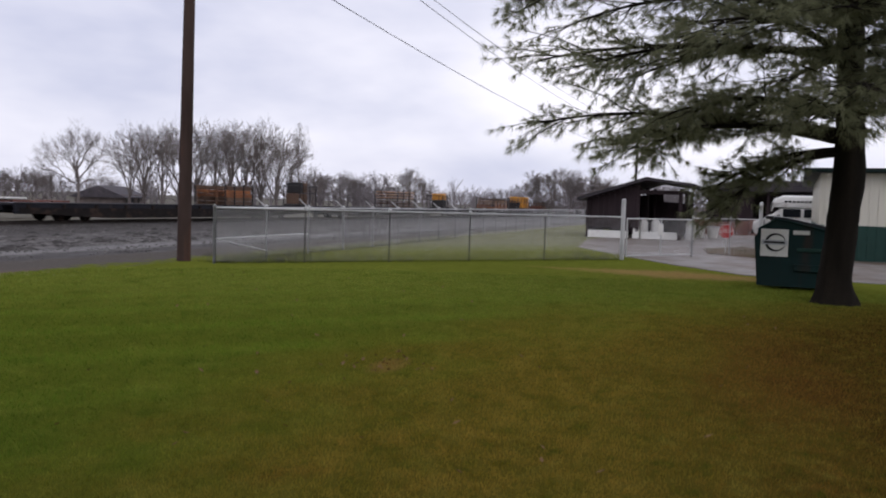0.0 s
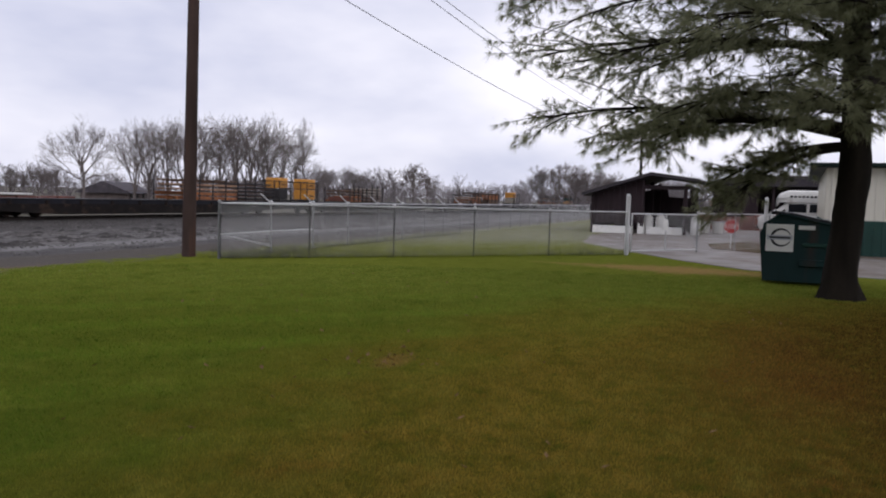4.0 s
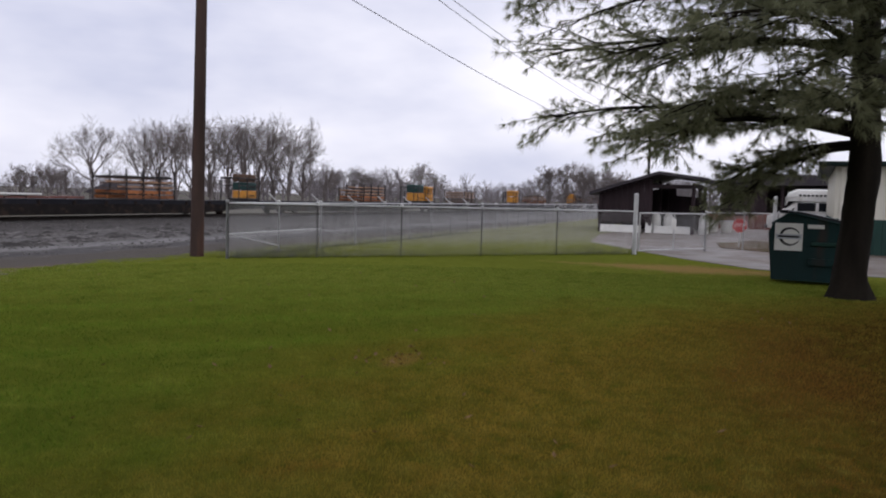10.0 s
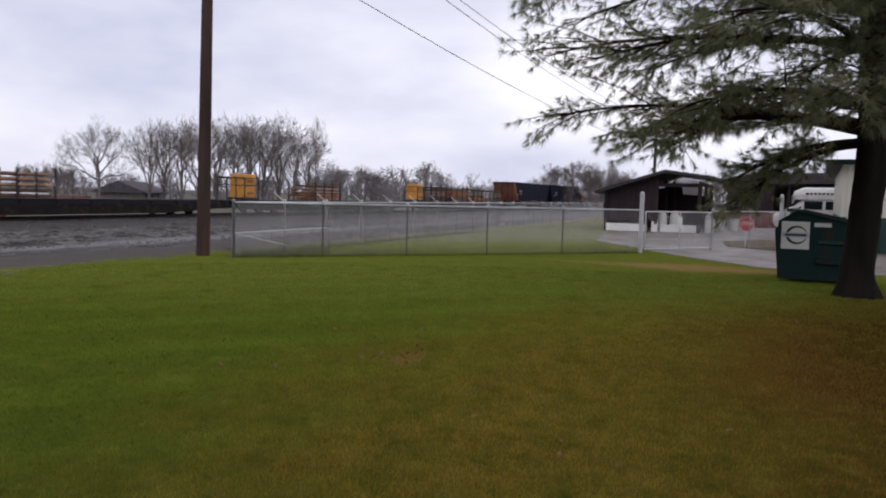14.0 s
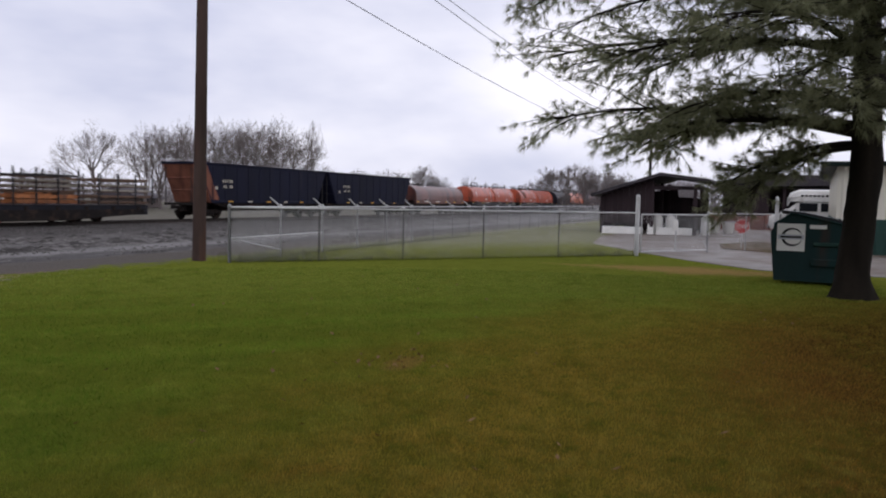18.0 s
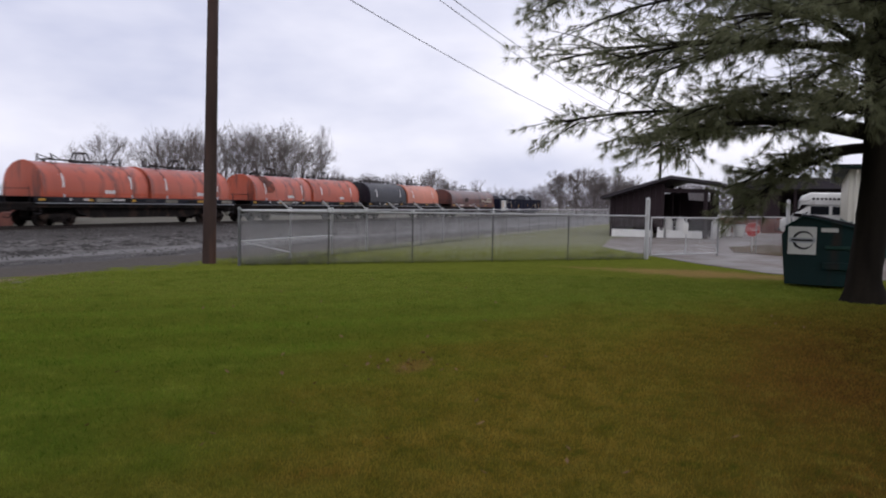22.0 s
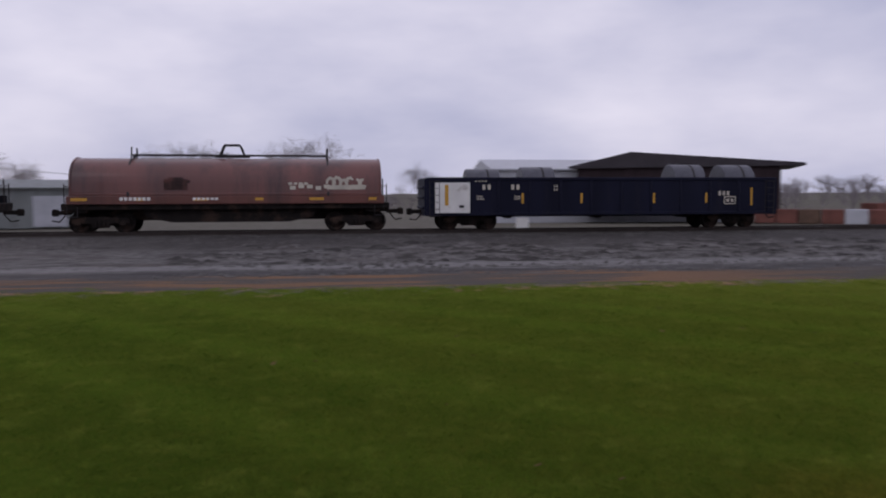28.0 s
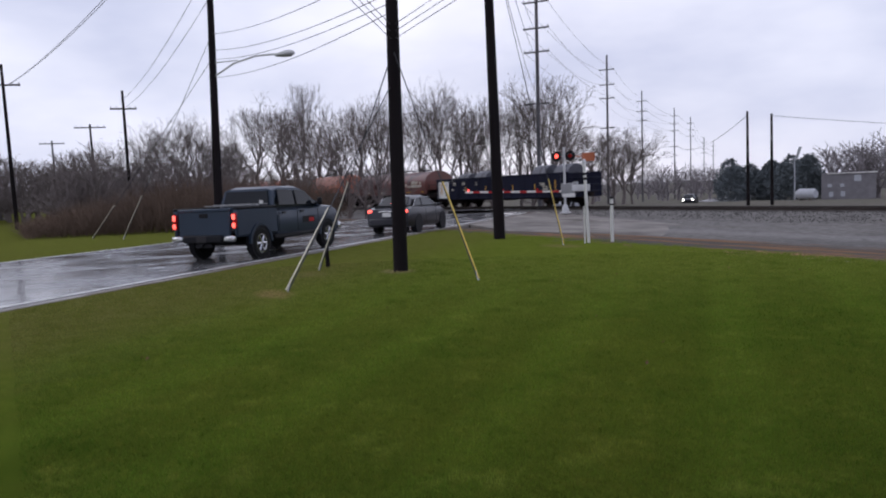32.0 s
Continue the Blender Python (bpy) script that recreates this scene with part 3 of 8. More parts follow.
    def lathe(self, prof, n=20, m=None):
        """A profile of (radius, height) turned round the z axis."""
        v = [(r * math.cos(2 * math.pi * k / n), r * math.sin(2 * math.pi * k / n), z) for r, z in prof for k in range(n)]
        f = [(i * n + k, i * n + (k + 1) % n, (i + 1) * n + (k + 1) % n, (i + 1) * n + k) for i in range(len(prof) - 1) for k in range(n)]
        f += [tuple(range(n))[::-1], tuple(range((len(prof) - 1) * n, len(prof) * n))]
        return self.add(v, f, m)

    def mesh(self, name, material, smooth=True):
        me = bpy.data.meshes.new(name)
        me.from_pydata(self.v, [], self.f)
        me.materials.append(material)
        if smooth:
            me.polygons.foreach_set("use_smooth", [True] * len(me.polygons))
            me.set_sharp_from_angle(angle=radians(38))
        me.update()
        return me


def S():
    return Shape()


def part(name, shape, material, parent=None, label="", m=None, smooth=True):
    """One mesh object, under its thing or part. shape may be a mesh that is shared."""
    me = shape if isinstance(shape, bpy.types.Mesh) else shape.mesh(name, material, smooth)
    ob = new(name, me)
    if parent:
        ob.parent = parent
    if m is not None:
        ob.matrix_local = m
    if label:
        ob["label"] = label
    return ob


def thing(name, label, category, m=None, group=""):
    ob = new(name)
    ob.empty_display_size = 0.3
    if m is not None:
        ob.matrix_world = m
    return tagged(ob, label, category, group)


def structure(name, shape, material, label="", smooth=True, kind="structure", category=""):
    return tagged(part(name, shape, material, None, "", None, smooth), label, category, "", kind)


T = Matrix.Translation


def RX(a):
    return Matrix.Rotation(radians(a), 4, "X")


def RY(a):
    return Matrix.Rotation(radians(a), 4, "Y")


def RZ(a):
    return Matrix.Rotation(radians(a), 4, "Z")


# ---- ground, track, road ----
ROAD_D, ROAD_N = Vector((-0.716, 0.698, 0)), Vector((0.698, 0.716, 0))   # along the road, and across it
NEAR_EDGE, FAR_EDGE = -11.55, -21.3


def road_point(along, across, z=0.0):
    p = ROAD_D * along + ROAD_N * across
    return (p.x, p.y, z)


def centre_line():
    """The track's centre line, every half metre: a long gentle bend to the east, a short one before the crossing."""
    step = 0.5
    west = np.arange(0.0, 140.1, step)
    bend = np.where(west < 18, 0.0064, np.where(west < 42, -0.0008, 0.0014))
    turn = 0.02 + np.concatenate([[0.0], np.cumsum(bend[:-1] * step)])
    wx = -np.concatenate([[0.0], np.cumsum(np.cos(turn[:-1]) * step)])
    wy = TRACK - np.concatenate([[0.0], np.cumsum(np.sin(turn[:-1]) * step)])
    ex = np.arange(step, 160.1, step)
    return np.concatenate([wx[::-1], ex]), np.concatenate([wy[::-1], TRACK + 0.02 * ex - 0.00042 * ex ** 2])


LINE_X, LINE_Y = centre_line()
LINE_A = np.concatenate([[0.0], np.cumsum(np.hypot(np.diff(LINE_X), np.diff(LINE_Y)))])
LINE_A -= np.interp(0.0, LINE_X, LINE_A)
LINE_H = np.arctan2(np.gradient(LINE_Y), np.gradient(LINE_X))


def along_track(a, side=0.0):
    """Place and heading (degrees) at a metres along the track's centre line."""
    b = min(max(a, LINE_A[0]), LINE_A[-1])
    x, y, h = (float(np.interp(b, LINE_A, k)) for k in (LINE_X, LINE_Y, LINE_H))
    x, y = x + math.cos(h) * (a - b), y + math.sin(h) * (a - b)
    return x - math.sin(h) * side, y + math.cos(h) * side, math.degrees(h)


def track_shift(x):
    """How far the track has bent towards the lawn at x."""
    if LINE_X[0] <= x <= LINE_X[-1]:
        return TRACK - float(np.interp(x, LINE_X, LINE_Y))
    k = 0 if x < 0 else -1
    return TRACK - float(LINE_Y[k]) - math.tan(LINE_H[k]) * (x - float(LINE_X[k]))


def track_rise(a):
    """Height of the rail tops."""
    return float(np.interp(a, [-48, -12, 10, 40], [0.22, 0.13, 0.08, 0.12]))


def ground_height(y, x=0.0):
    e = y + track_shift(min(max(x, -140), 160)) * min(1.0, (y - 17) / 6) if y > 17 else y
    z = float(np.interp(e, [14.0, 17.0, 21.0, 30.2, 32.6, 37.4, 40, 60, 90, 150, 300], [0, -0.16, -0.36, -0.40, -0.17, -0.17, -0.55, -1.0, -1.6, -3.2, -6.0]))
    z += track_rise(x) * float(np.interp(e, [29.0, 32.6, 37.4, 42.0], [0, 1, 1, 0]))
    if y > 38 and x > 40:
        z *= max(0.12, 1 - (x - 40) / 120)
    return z


def ground():
    ys = [-2500, -300, -40, -12, -4, 0, 4, 8, 11, 13, 14, 15, 16, 16.8] + list(range(18, 48, 2)) + [52, 60, 70, 90, 120, 150, 220, 300, 500, 2500]
    xs = [-2500, -600, -300, -200] + list(range(-140, 161, 5)) + [200, 300, 600, 2500]
    v = [(x, y, ground_height(y, x) + (0.0 if abs(x) > 150 or not 15 < y < 30 else 0.05 * noise.noise((x * 0.2, y * 0.4, 0)))) for y in ys for x in xs]
    n = len(xs)
    f = [(j * n + i, j * n + i + 1, (j + 1) * n + i + 1, (j + 1) * n + i) for j in range(len(ys) - 1) for i in range(n - 1)]
    structure("ground", S().add(v, f), GROUND, "mown green lawn, gravel strip and rough grass", category="ground")


def track():
    rail_prof = [(-0.07, -0.17), (0.07, -0.17), (0.07, -0.155), (0.012, -0.13), (0.012, -0.045), (0.036, -0.03), (0.036, 0.0), (-0.036, 0.0),
                 (-0.036, -0.03), (-0.012, -0.045), (-0.012, -0.13), (-0.07, -0.155)]
    spots = [-700, -300, -150, -100, -70, -55] + list(range(-50, 0, 3)) + list(range(0, 160, 10)) + [165, 300, 900]
    n = len(rail_prof)
    for side in (-0.755, 0.755):
        v = []
        for a in spots:
            for o, z in rail_prof:
                x, y, _ = along_track(a, side + o)
                v.append((x, y, z + track_rise(a)))
        f = [(i * n + k, i * n + (k + 1) % n, (i + 1) * n + (k + 1) % n, (i + 1) * n + k) for i in range(len(spots) - 1) for k in range(n)]
        structure("rail", S().add(v, f), RAIL, "worn steel rail", category="rail")
    ties = S()
    rng = random.Random(3)
    for i in range(-180, 260):
        x, y, h = along_track(i * 0.54 + rng.uniform(-0.02, 0.02), rng.uniform(-0.05, 0.05))
        ties.box((0, 0, -0.19), (0.22, 2.6, 0.06), T((x, y, track_rise(x))) @ RZ(h))
    structure("railway_ties", ties, TIE, "dark weathered wooden ties in the ballast", kind="stuff", category="ties", smooth=False)
    st = S()
    octa = [(0, 2, 4), (2, 1, 4), (1, 3, 4), (3, 0, 4), (2, 0, 5), (1, 2, 5), (3, 1, 5), (0, 3, 5)]
    for i in range(14000):
        q, o = rng.gauss(0, 30), rng.choice((rng.uniform(-4.8, -1.1), rng.uniform(-4.8, -1.1), rng.uniform(-0.6, 0.6)))
        x, y, _ = along_track(q, o)
        a, b, c = (rng.uniform(0.02, 0.05) for _ in range(3))
        z = ground_height(y, x) + c * 0.4
        st.add([(x + a, y, z), (x - a, y, z), (x, y + b, z), (x, y - b, z), (x, y, z + c), (x, y, z - c)], octa)
    for i in range(9000):
        x, y = rng.gauss(0, 26), rng.uniform(18.5, 30.5)
        y -= track_shift(x)
        if x < -5 or y < 18 or noise.noise((x * 0.35, y * 0.8, 5)) < -0.05:
            continue
        a, b, c = rng.uniform(0.03, 0.09), rng.uniform(0.03, 0.08), rng.uniform(0.02, 0.06)
        z = ground_height(y, x) + c * 0.3
        st.add([(x + a, y, z), (x - a, y, z), (x, y + b, z), (x, y - b, z), (x, y, z + c), (x, y, z - c)], octa)
    hp = S()
    for i in range(1500):
        x, y = rng.gauss(14, 16), rng.uniform(23.5, 31.0)
        y -= track_shift(x)
        if x * 0.698 + y * 0.716 < -7.0 or x < -6 or noise.noise((x * 0.3, y * 0.5, 9)) < -0.15:
            continue
        z, r, h = ground_height(y, x), rng.uniform(0.15, 0.55), rng.uniform(0.03, 0.11)
        v = [(x, y, z + h)]
        for k in range(8):
            a = k * math.pi / 4 + rng.uniform(-0.3, 0.3)
            q = r * rng.uniform(0.7, 1.3)
            v.append((x + math.cos(a) * q * 1.5, y + math.sin(a) * q * 0.8, z - 0.05))
        hp.add(v, [(0, 1 + k, 1 + (k + 1) % 8) for k in range(8)])
    structure("gravel_heaps", hp, HEAP, "low uneven heaps of dark gravel", kind="stuff", category="gravel", smooth=False)
    structure("ballast_stones", st, BALLAST, "loose grey crushed stone along the track", kind="stuff", category="gravel", smooth=False)


BEYOND = [(-49.0, 27.0, 0.10), (-51.6, 31.6, 0.10), (-54.5, 36.5, -0.2), (-60.5, 45.0, -0.9), (-82.0, 77.0, -1.7), (-140.0, 146.0, -3.0), (-270.0, 290.0, -5.6)]


def road():
    def strip(name, a0, a1, n0, n1, top, deep, mat, label):
        v = [road_point(a, n, z) for z in (top - deep, top) for a, n in ((a0, n0), (a1, n0), (a1, n1), (a0, n1))]
        return structure(name, S().convex(v, [(0, 1, 2, 3), (4, 5, 6, 7), (0, 1, 5, 4), (1, 2, 6, 5), (2, 3, 7, 6), (3, 0, 4, 7)]), mat, label, category=name)
    strip("road", -160, 51, FAR_EDGE, NEAR_EDGE, 0.02, 0.6, ROAD, "wet grey asphalt road with puddled sheen")
    for n in (NEAR_EDGE - 0.16, FAR_EDGE + 0.16):
        strip("trim", -160, 50, n - 0.07, n + 0.07, 0.026, 0.02, WHITE_LINE, "worn white edge line on wet asphalt")
    strip("kerb", -160, 50, NEAR_EDGE, NEAR_EDGE + 0.28, 0.014, 0.3, CONCRETE, "pale wet strip along the asphalt edge")
    v, f = [], []
    for i, (x, y, z) in enumerate(BEYOND):
        p, q = BEYOND[max(0, i - 1)], BEYOND[min(len(BEYOND) - 1, i + 1)]
        d = Vector((q[0] - p[0], q[1] - p[1], 0)).normalized()
        s = Vector((-d.y, d.x, 0)) * 4.3
        v += [(x + s.x, y + s.y, z - 0.8), (x + s.x, y + s.y, z), (x - s.x, y - s.y, z), (x - s.x, y - s.y, z - 0.8)]
    for i in range(len(BEYOND) - 1):
        f += [(4 * i + k, 4 * i + 4 + k, 4 * i + 5 + k, 4 * i + 1 + k) for k in range(3)]
    structure("road", S().add(v, [k[::-1] for k in f]), ROAD, "wet road going on beyond the crossing", category="road")
    v = [(-45.3, 28.6, 0.0), (-33.4, 16.9, 0.0), (-27.5, 16.0, -0.12), (-22.5, 19.5, -0.36), (-25.0, 26.0, -0.46), (-32.0, 29.2, -0.42), (-40.0, 30.4, -0.14)]
    structure("pavement", S().add(v + [(x, y, -0.6) for x, y, z in v], [tuple(range(7))[::-1]] + [((i + 1) % 7, (i + 1) % 7 + 7, i + 7, i) for i in range(7)]),
              surf("compacted_gravel", (0.215, 0.195, 0.175), 0.9, var=0.4, scale=0.5, fine=14, stain=(0.085, 0.07, 0.06), stain_scale=0.35),
              "compacted gravel apron beside the crossing", category="apron")
    d = [(23.0, -30), (22.4, -3.5), (22.7, -0.4), (25.3, 1.7), (28.6, 3.7), (33.5, 6.3), (41.5, 7.3), (52, 6.5), (80, 3), (80, -30)]
    structure("driveway", S().prism(d, "z", -0.3, 0.012), CONCRETE, "pale wet concrete drive behind the gate", category="driveway")
    e = [(31.5, -0.9), (33.0, 0.9), (36.5, 1.2), (40.5, -0.4), (37.5, -2.4), (33.5, -2.6)]
    structure("verge", S().prism(e, "z", -0.2, 0.04), surf("damp_brown_dirt", (0.150, 0.112, 0.080), 0.9, var=0.4, scale=1.0, fine=18, stain=(0.085, 0.075, 0.04), stain_at=(0.46, 0.6), spec=0.05), "bare dirt island in the drive", category="verge")


ground()
track()
road()


# ---- train ----
def bogie_meshes():
    w = S().lathe([(0.0, -0.07), (0.42, -0.07), (0.455, -0.065), (0.455, -0.045), (0.42, -0.03), (0.418, 0.065), (0.36, 0.07), (0.30, 0.02), (0.12, 0.03), (0.10, 0.08), (0.0, 0.08)], 20)
    f = S()
    for y in (-1.0, 1.0):
        f.hull([(x, y + dy, z) for dy in (-0.07, 0.07) for x, z in ((-0.62, 0.66), (0.62, 0.66), (-1.12, 0.56), (1.12, 0.56), (-1.12, 0.40), (1.12, 0.40))])
        f.hull([(x, y + dy, z) for dy in (-0.06, 0.06) for x, z in ((-0.42, 0.5), (0.42, 0.5), (-0.34, 0.22), (0.34, 0.22))])
        for x in (-0.89, 0.89):
            f.cbox((x, y, 0.43), (0.30, 0.22, 0.26), 0.03)
        for k in range(-1, 2):
            f.rod((k * 0.15, y - 0.09, 0.28), (k * 0.15, y - 0.09, 0.52), 0.055, n=8)
    f.cbox((0, 0, 0.55), (0.34, 2.1, 0.26), 0.03)
    for x in (-0.89, 0.89):
        f.rod((x, -0.8, 0.42), (x, 0.8, 0.42), 0.08, n=10)
    return w.mesh("wheel", UNDER), f.mesh("bogie", UNDER)


WHEEL, BOGIE = bogie_meshes()


def add_bogies(car, half):
    for x in (-half, half):
        b = part("bogie", BOGIE, UNDER, car, m=T((x, 0, 0)))
        for dx in (-0.89, 0.89):
            part("wheel", WHEEL, UNDER, b, m=T((dx, -0.75, 0.42)) @ RX(90))
            part("wheel", WHEEL, UNDER, b, m=T((dx, 0.75, 0.42)) @ RX(-90))


def add_couplers(car, half):
    for s in (-1, 1):
        c = S().cbox((s * (half + 0.28), 0, 0.83), (0.62, 0.16, 0.18), 0.03).cbox((s * (half + 0.62), 0.04, 0.83), (0.26, 0.30, 0.30), 0.05)
        c.tube([(s * (half + 0.1), -0.35, 0.75), (s * (half + 0.35), -0.36, 0.45), (s * (half + 0.65), -0.3, 0.5)], 0.03, 6)
        part("coupler", c, UNDER, car)


def ladder(car, x, y, z0, z1, w=0.42):
    s = S()
    for dx in (-w / 2, w / 2):
        s.rod((x + dx, y, z0), (x + dx, y, z1), 0.016, n=6)
    k = int((z1 - z0) / 0.32)
    for i in range(k + 1):
        z = z0 + 0.06 + i * (z1 - z0 - 0.12) / max(1, k)
        s.rod((x - w / 2, y, z), (x + w / 2, y, z), 0.013, n=6)
    return part("ladder", s, DARK_STEEL, car)


def bars(car, x, y, z, rows, mat, name="lettering", h=0.16, w=0.16, gap=0.06, face=-1):
    """Unreadable lettering as plain bars on a side; rows of counts."""
    s = S()
    for r, count in enumerate(rows):
        for i in range(count):
            s.box((x + i * (w + gap), y + face * 0.006, z - r * (h + gap)), (w, 0.006, h))
    return part(name, s, mat, car, smooth=False)


def hood_mesh(length, w=1.42, z0=1.55, zs=2.05, top=3.22, n=14):
    """A round-topped cover, closed at both ends, with rolled rims and ribs."""
    prof = [(-w, z0), (-w, zs)]
    for i in range(1, n):
        a = math.pi * i / n
        prof.append((-w * math.cos(a), zs + (top - zs) * math.sin(a) ** 0.9))
    prof += [(w, zs), (w, z0)]
    s = S().prism(prof, "x", -length / 2, length / 2)
    for x in (-length / 2 + 0.06, length / 2 - 0.06):
        for i in range(len(prof) - 1):
            a, b = prof[i], prof[i + 1]
            s.rod((x, a[0] * 1.012, a[1] + 0.01), (x, b[0] * 1.012, b[1] + 0.01), 0.035, n=5)
    for y in (-w, w):
        s.cbox((0, y, z0 + 0.05), (length, 0.09, 0.12), 0.02)
    return s


def belt_patch(x0, x1, a0, a1, top=3.22):
    """A thin sheet that follows the round top from angle a0 to a1 (degrees up the near side)."""
    s = S()
    k = 8
    pts = []
    for i in range(k + 1):
        a = radians(a0 + (a1 - a0) * i / k)
        pts.append((-(1.428) * math.cos(a), 2.05 + (top - 2.042) * math.sin(a) ** 0.9))
    v = [(x, y, z) for y, z in pts for x in (x0, x1)]
    s.add(v, [(2 * i, 2 * i + 1, 2 * i + 3, 2 * i + 2) for i in range(k)])
    return s


HOODS = {}


def lifting_gear(length):
    """Lifting rail with a handle in its middle, on a top at 3.22."""
    key = ("gear", length)
    if key not in HOODS:
        g = S()
        h = length * 0.32
        g.rod((-h, 0, 3.36), (h, 0, 3.36), 0.045, n=8)
        for x in (-h, h):
            g.tube([(x - 0.02, -0.62, 2.93), (x, -0.55, 3.36), (x, -0.5, 3.68)], 0.035, 6)
            g.tube([(x - 0.02, 0.62, 2.93), (x, 0.55, 3.36), (x, 0.5, 3.68)], 0.035, 6)
            g.rod((x, -0.55, 3.36), (x, 0.55, 3.36), 0.035, n=6)
            g.cbox((x, 0, 3.28), (0.1, 0.2, 0.16), 0.02)
            d = -0.55 if x > 0 else 0.55
            for y in (-0.52, 0.52) if length < 10 else ():
                g.rod((x + 1.6 * d, y * 0.4, 3.38), (x, y, 3.60), 0.028, n=6)
                g.rod((x + 0.7 * d, y, 3.10), (x, y, 3.56), 0.024, n=6)
        for y in (-0.16, 0.16):
            for x in (-0.36, 0.36):
                g.tube([(x * 1.5, y, 3.30), (x * 1.3, y, 3.46), (x * 1.05, y, 3.70), (x * 0.85, y, 3.80)], 0.045, 8)
            g.rod((-0.33, y, 3.80), (0.33, y, 3.80), 0.045, n=8)
        g.cbox((0, 0, 3.30), (1.5, 0.16, 0.1), 0.02)
        HOODS[key] = g.mesh("lifting_bar", DARK_STEEL)
    return HOODS[key]


def coil_car(label, length, hoods, sill, m, side_marks=True, band=False):
    """hoods: (centre, length, material, label) for each cover."""
    car = thing("coil_car", label, "rail car", m, "cars of the train")
    hl = length / 2
    deck = S().cbox((0, 0, 1.10), (length, 2.7, 0.26), 0.03)
    for s in (-1, 1):
        deck.cbox((s * (hl - 0.5), 0, 1.0), (1.0, 2.4, 0.34), 0.03)
    part("deck", deck, UNDER, car)
    belly = S()
    for y in (-0.95, 0.95):
        q = hl - 3.1
        belly.hull([(x, y + d, z) for d in (-0.08, 0.08) for x, z in ((-q, 1.0), (q, 1.0), (-q + 0.2, 0.66), (q - 0.2, 0.66), (-q + 1.2, 0.42), (q - 1.2, 0.42))])
    belly.cbox((0, 0, 0.75), (length - 1.6, 0.7, 0.5), 0.03)
    part("underframe", belly, UNDER, car)
    for y in (-1.44, 1.44):
        part("side_sill", S().cbox((0, y, 1.37), (length - 0.5, 0.14, 0.34), 0.02), sill, car)
    k = 6
    for i in range(k):
        x = -hl + 0.75 + i * (length - 1.5) / (k - 1)
        part("reflector", S().box((x, -1.515, 1.40), (0.62 if i % 2 == 0 else 0.34, 0.006, 0.12)), REFLECT, car, "yellow reflective strip", smooth=False)
    if side_marks:
        bars(car, -hl + 2.4, -1.51, 1.42, [7], WHITE, h=0.13, w=0.13, gap=0.05)
        bars(car, -hl + 5.3, -1.51, 1.42, [6], WHITE, h=0.10, w=0.13, gap=0.05)
    top = 3.40 if len(hoods) > 1 else 3.16
    if band:
        for x0, x1, a0, a1 in ((-6.15, -5.15, 2, 60), (-6.0, -5.0, 60, 86), (-5.15, -4.95, 8, 40), (-6.3, -6.15, 20, 74)):
            part("scorched_band", belt_patch(x0, x1, a0, a1, top), SCORCH, car, "brown scorched band over the hood", smooth=False)
    for cx, ln, mat, lab in hoods:
        key = (round(ln, 2), mat.name)
        if key not in HOODS:
            HOODS[key] = hood_mesh(ln, top=top).mesh("hood", mat)
        h = part("hood", HOODS[key], mat, car, lab, m=T((cx, 0, 0)))
        part("lifting_bar", lifting_gear(round(ln, 1)), DARK_STEEL, h, m=T((0, 0, top - 3.22)))
        if mat in (HOOD_ORANGE, HOOD_SCORCHED):
            bars(car, cx + 0.5, -1.44, 1.86, [3], WHITE, "hood_mark", h=0.20, w=0.20, gap=0.05)
        for dx in (-ln * 0.32, ln * 0.32):
            if len(hoods) > 1:
                part("pale_bar", belt_patch(cx + dx - 0.055, cx + dx + 0.055, 0, 30, top), WHITE, car, "thin pale bar up the hood", smooth=False)
            part("lifting_arm", belt_patch(cx + dx - 0.04, cx + dx + 0.04, 28 if len(hoods) > 1 else 44, 74, top), DARK_STEEL, car, smooth=False)
            part("corner_post", S().cbox((cx + dx, -1.47, 1.50), (0.10, 0.07, 0.42), 0.015), GREY_METAL if mat is HOOD_ORANGE else DARK_STEEL, car)
    if len(hoods) > 1:
        part("walkway_edge", S().cbox((0, -1.52, 1.215), (length - 0.6, 0.05, 0.035), 0.01), GREY_METAL, car, "thin pale walkway edge")
        for i in range(9):
            x = -hl + 1.1 + i * (length - 2.2) / 8
            part("side_panel", S().cbox((x, -1.515, 1.39), (0.55 + 0.25 * (i % 3), 0.03, 0.20), 0.01), (UNDER, DARK_STEEL, GREY_SLAT)[i % 3], car)
    for s in (-1, 1):
        r = S()
        for y in (-1.25, 1.25):
            r.rod((s * (hl - 0.12), y, 1.2), (s * (hl - 0.12), y, 2.05), 0.022, n=6)
        r.rod((s * (hl - 0.12), -1.25, 1.95), (s * (hl - 0.12), 1.25, 1.95), 0.022, n=6)
        r.rod((s * (hl - 0.12), 0.55, 1.2), (s * (hl - 0.12), 0.55, 2.3), 0.03, n=6)
        part("end_railing", r, DARK_STEEL, car)
        part("step", S().cbox((s * (hl - 0.45), -1.38, 0.68), (0.4, 0.06, 0.04), 0.01).rod((s * (hl - 0.25), -1.38, 0.68), (s * (hl - 0.25), -1.38, 1.1), 0.016, n=6)
             .rod((s * (hl - 0.65), -1.38, 0.68), (s * (hl - 0.65), -1.38, 1.1), 0.016, n=6), DARK_STEEL, car)
    add_bogies(car, hl - (2.0 if len(hoods) > 1 else 1.45))
    add_couplers(car, hl)
    return car


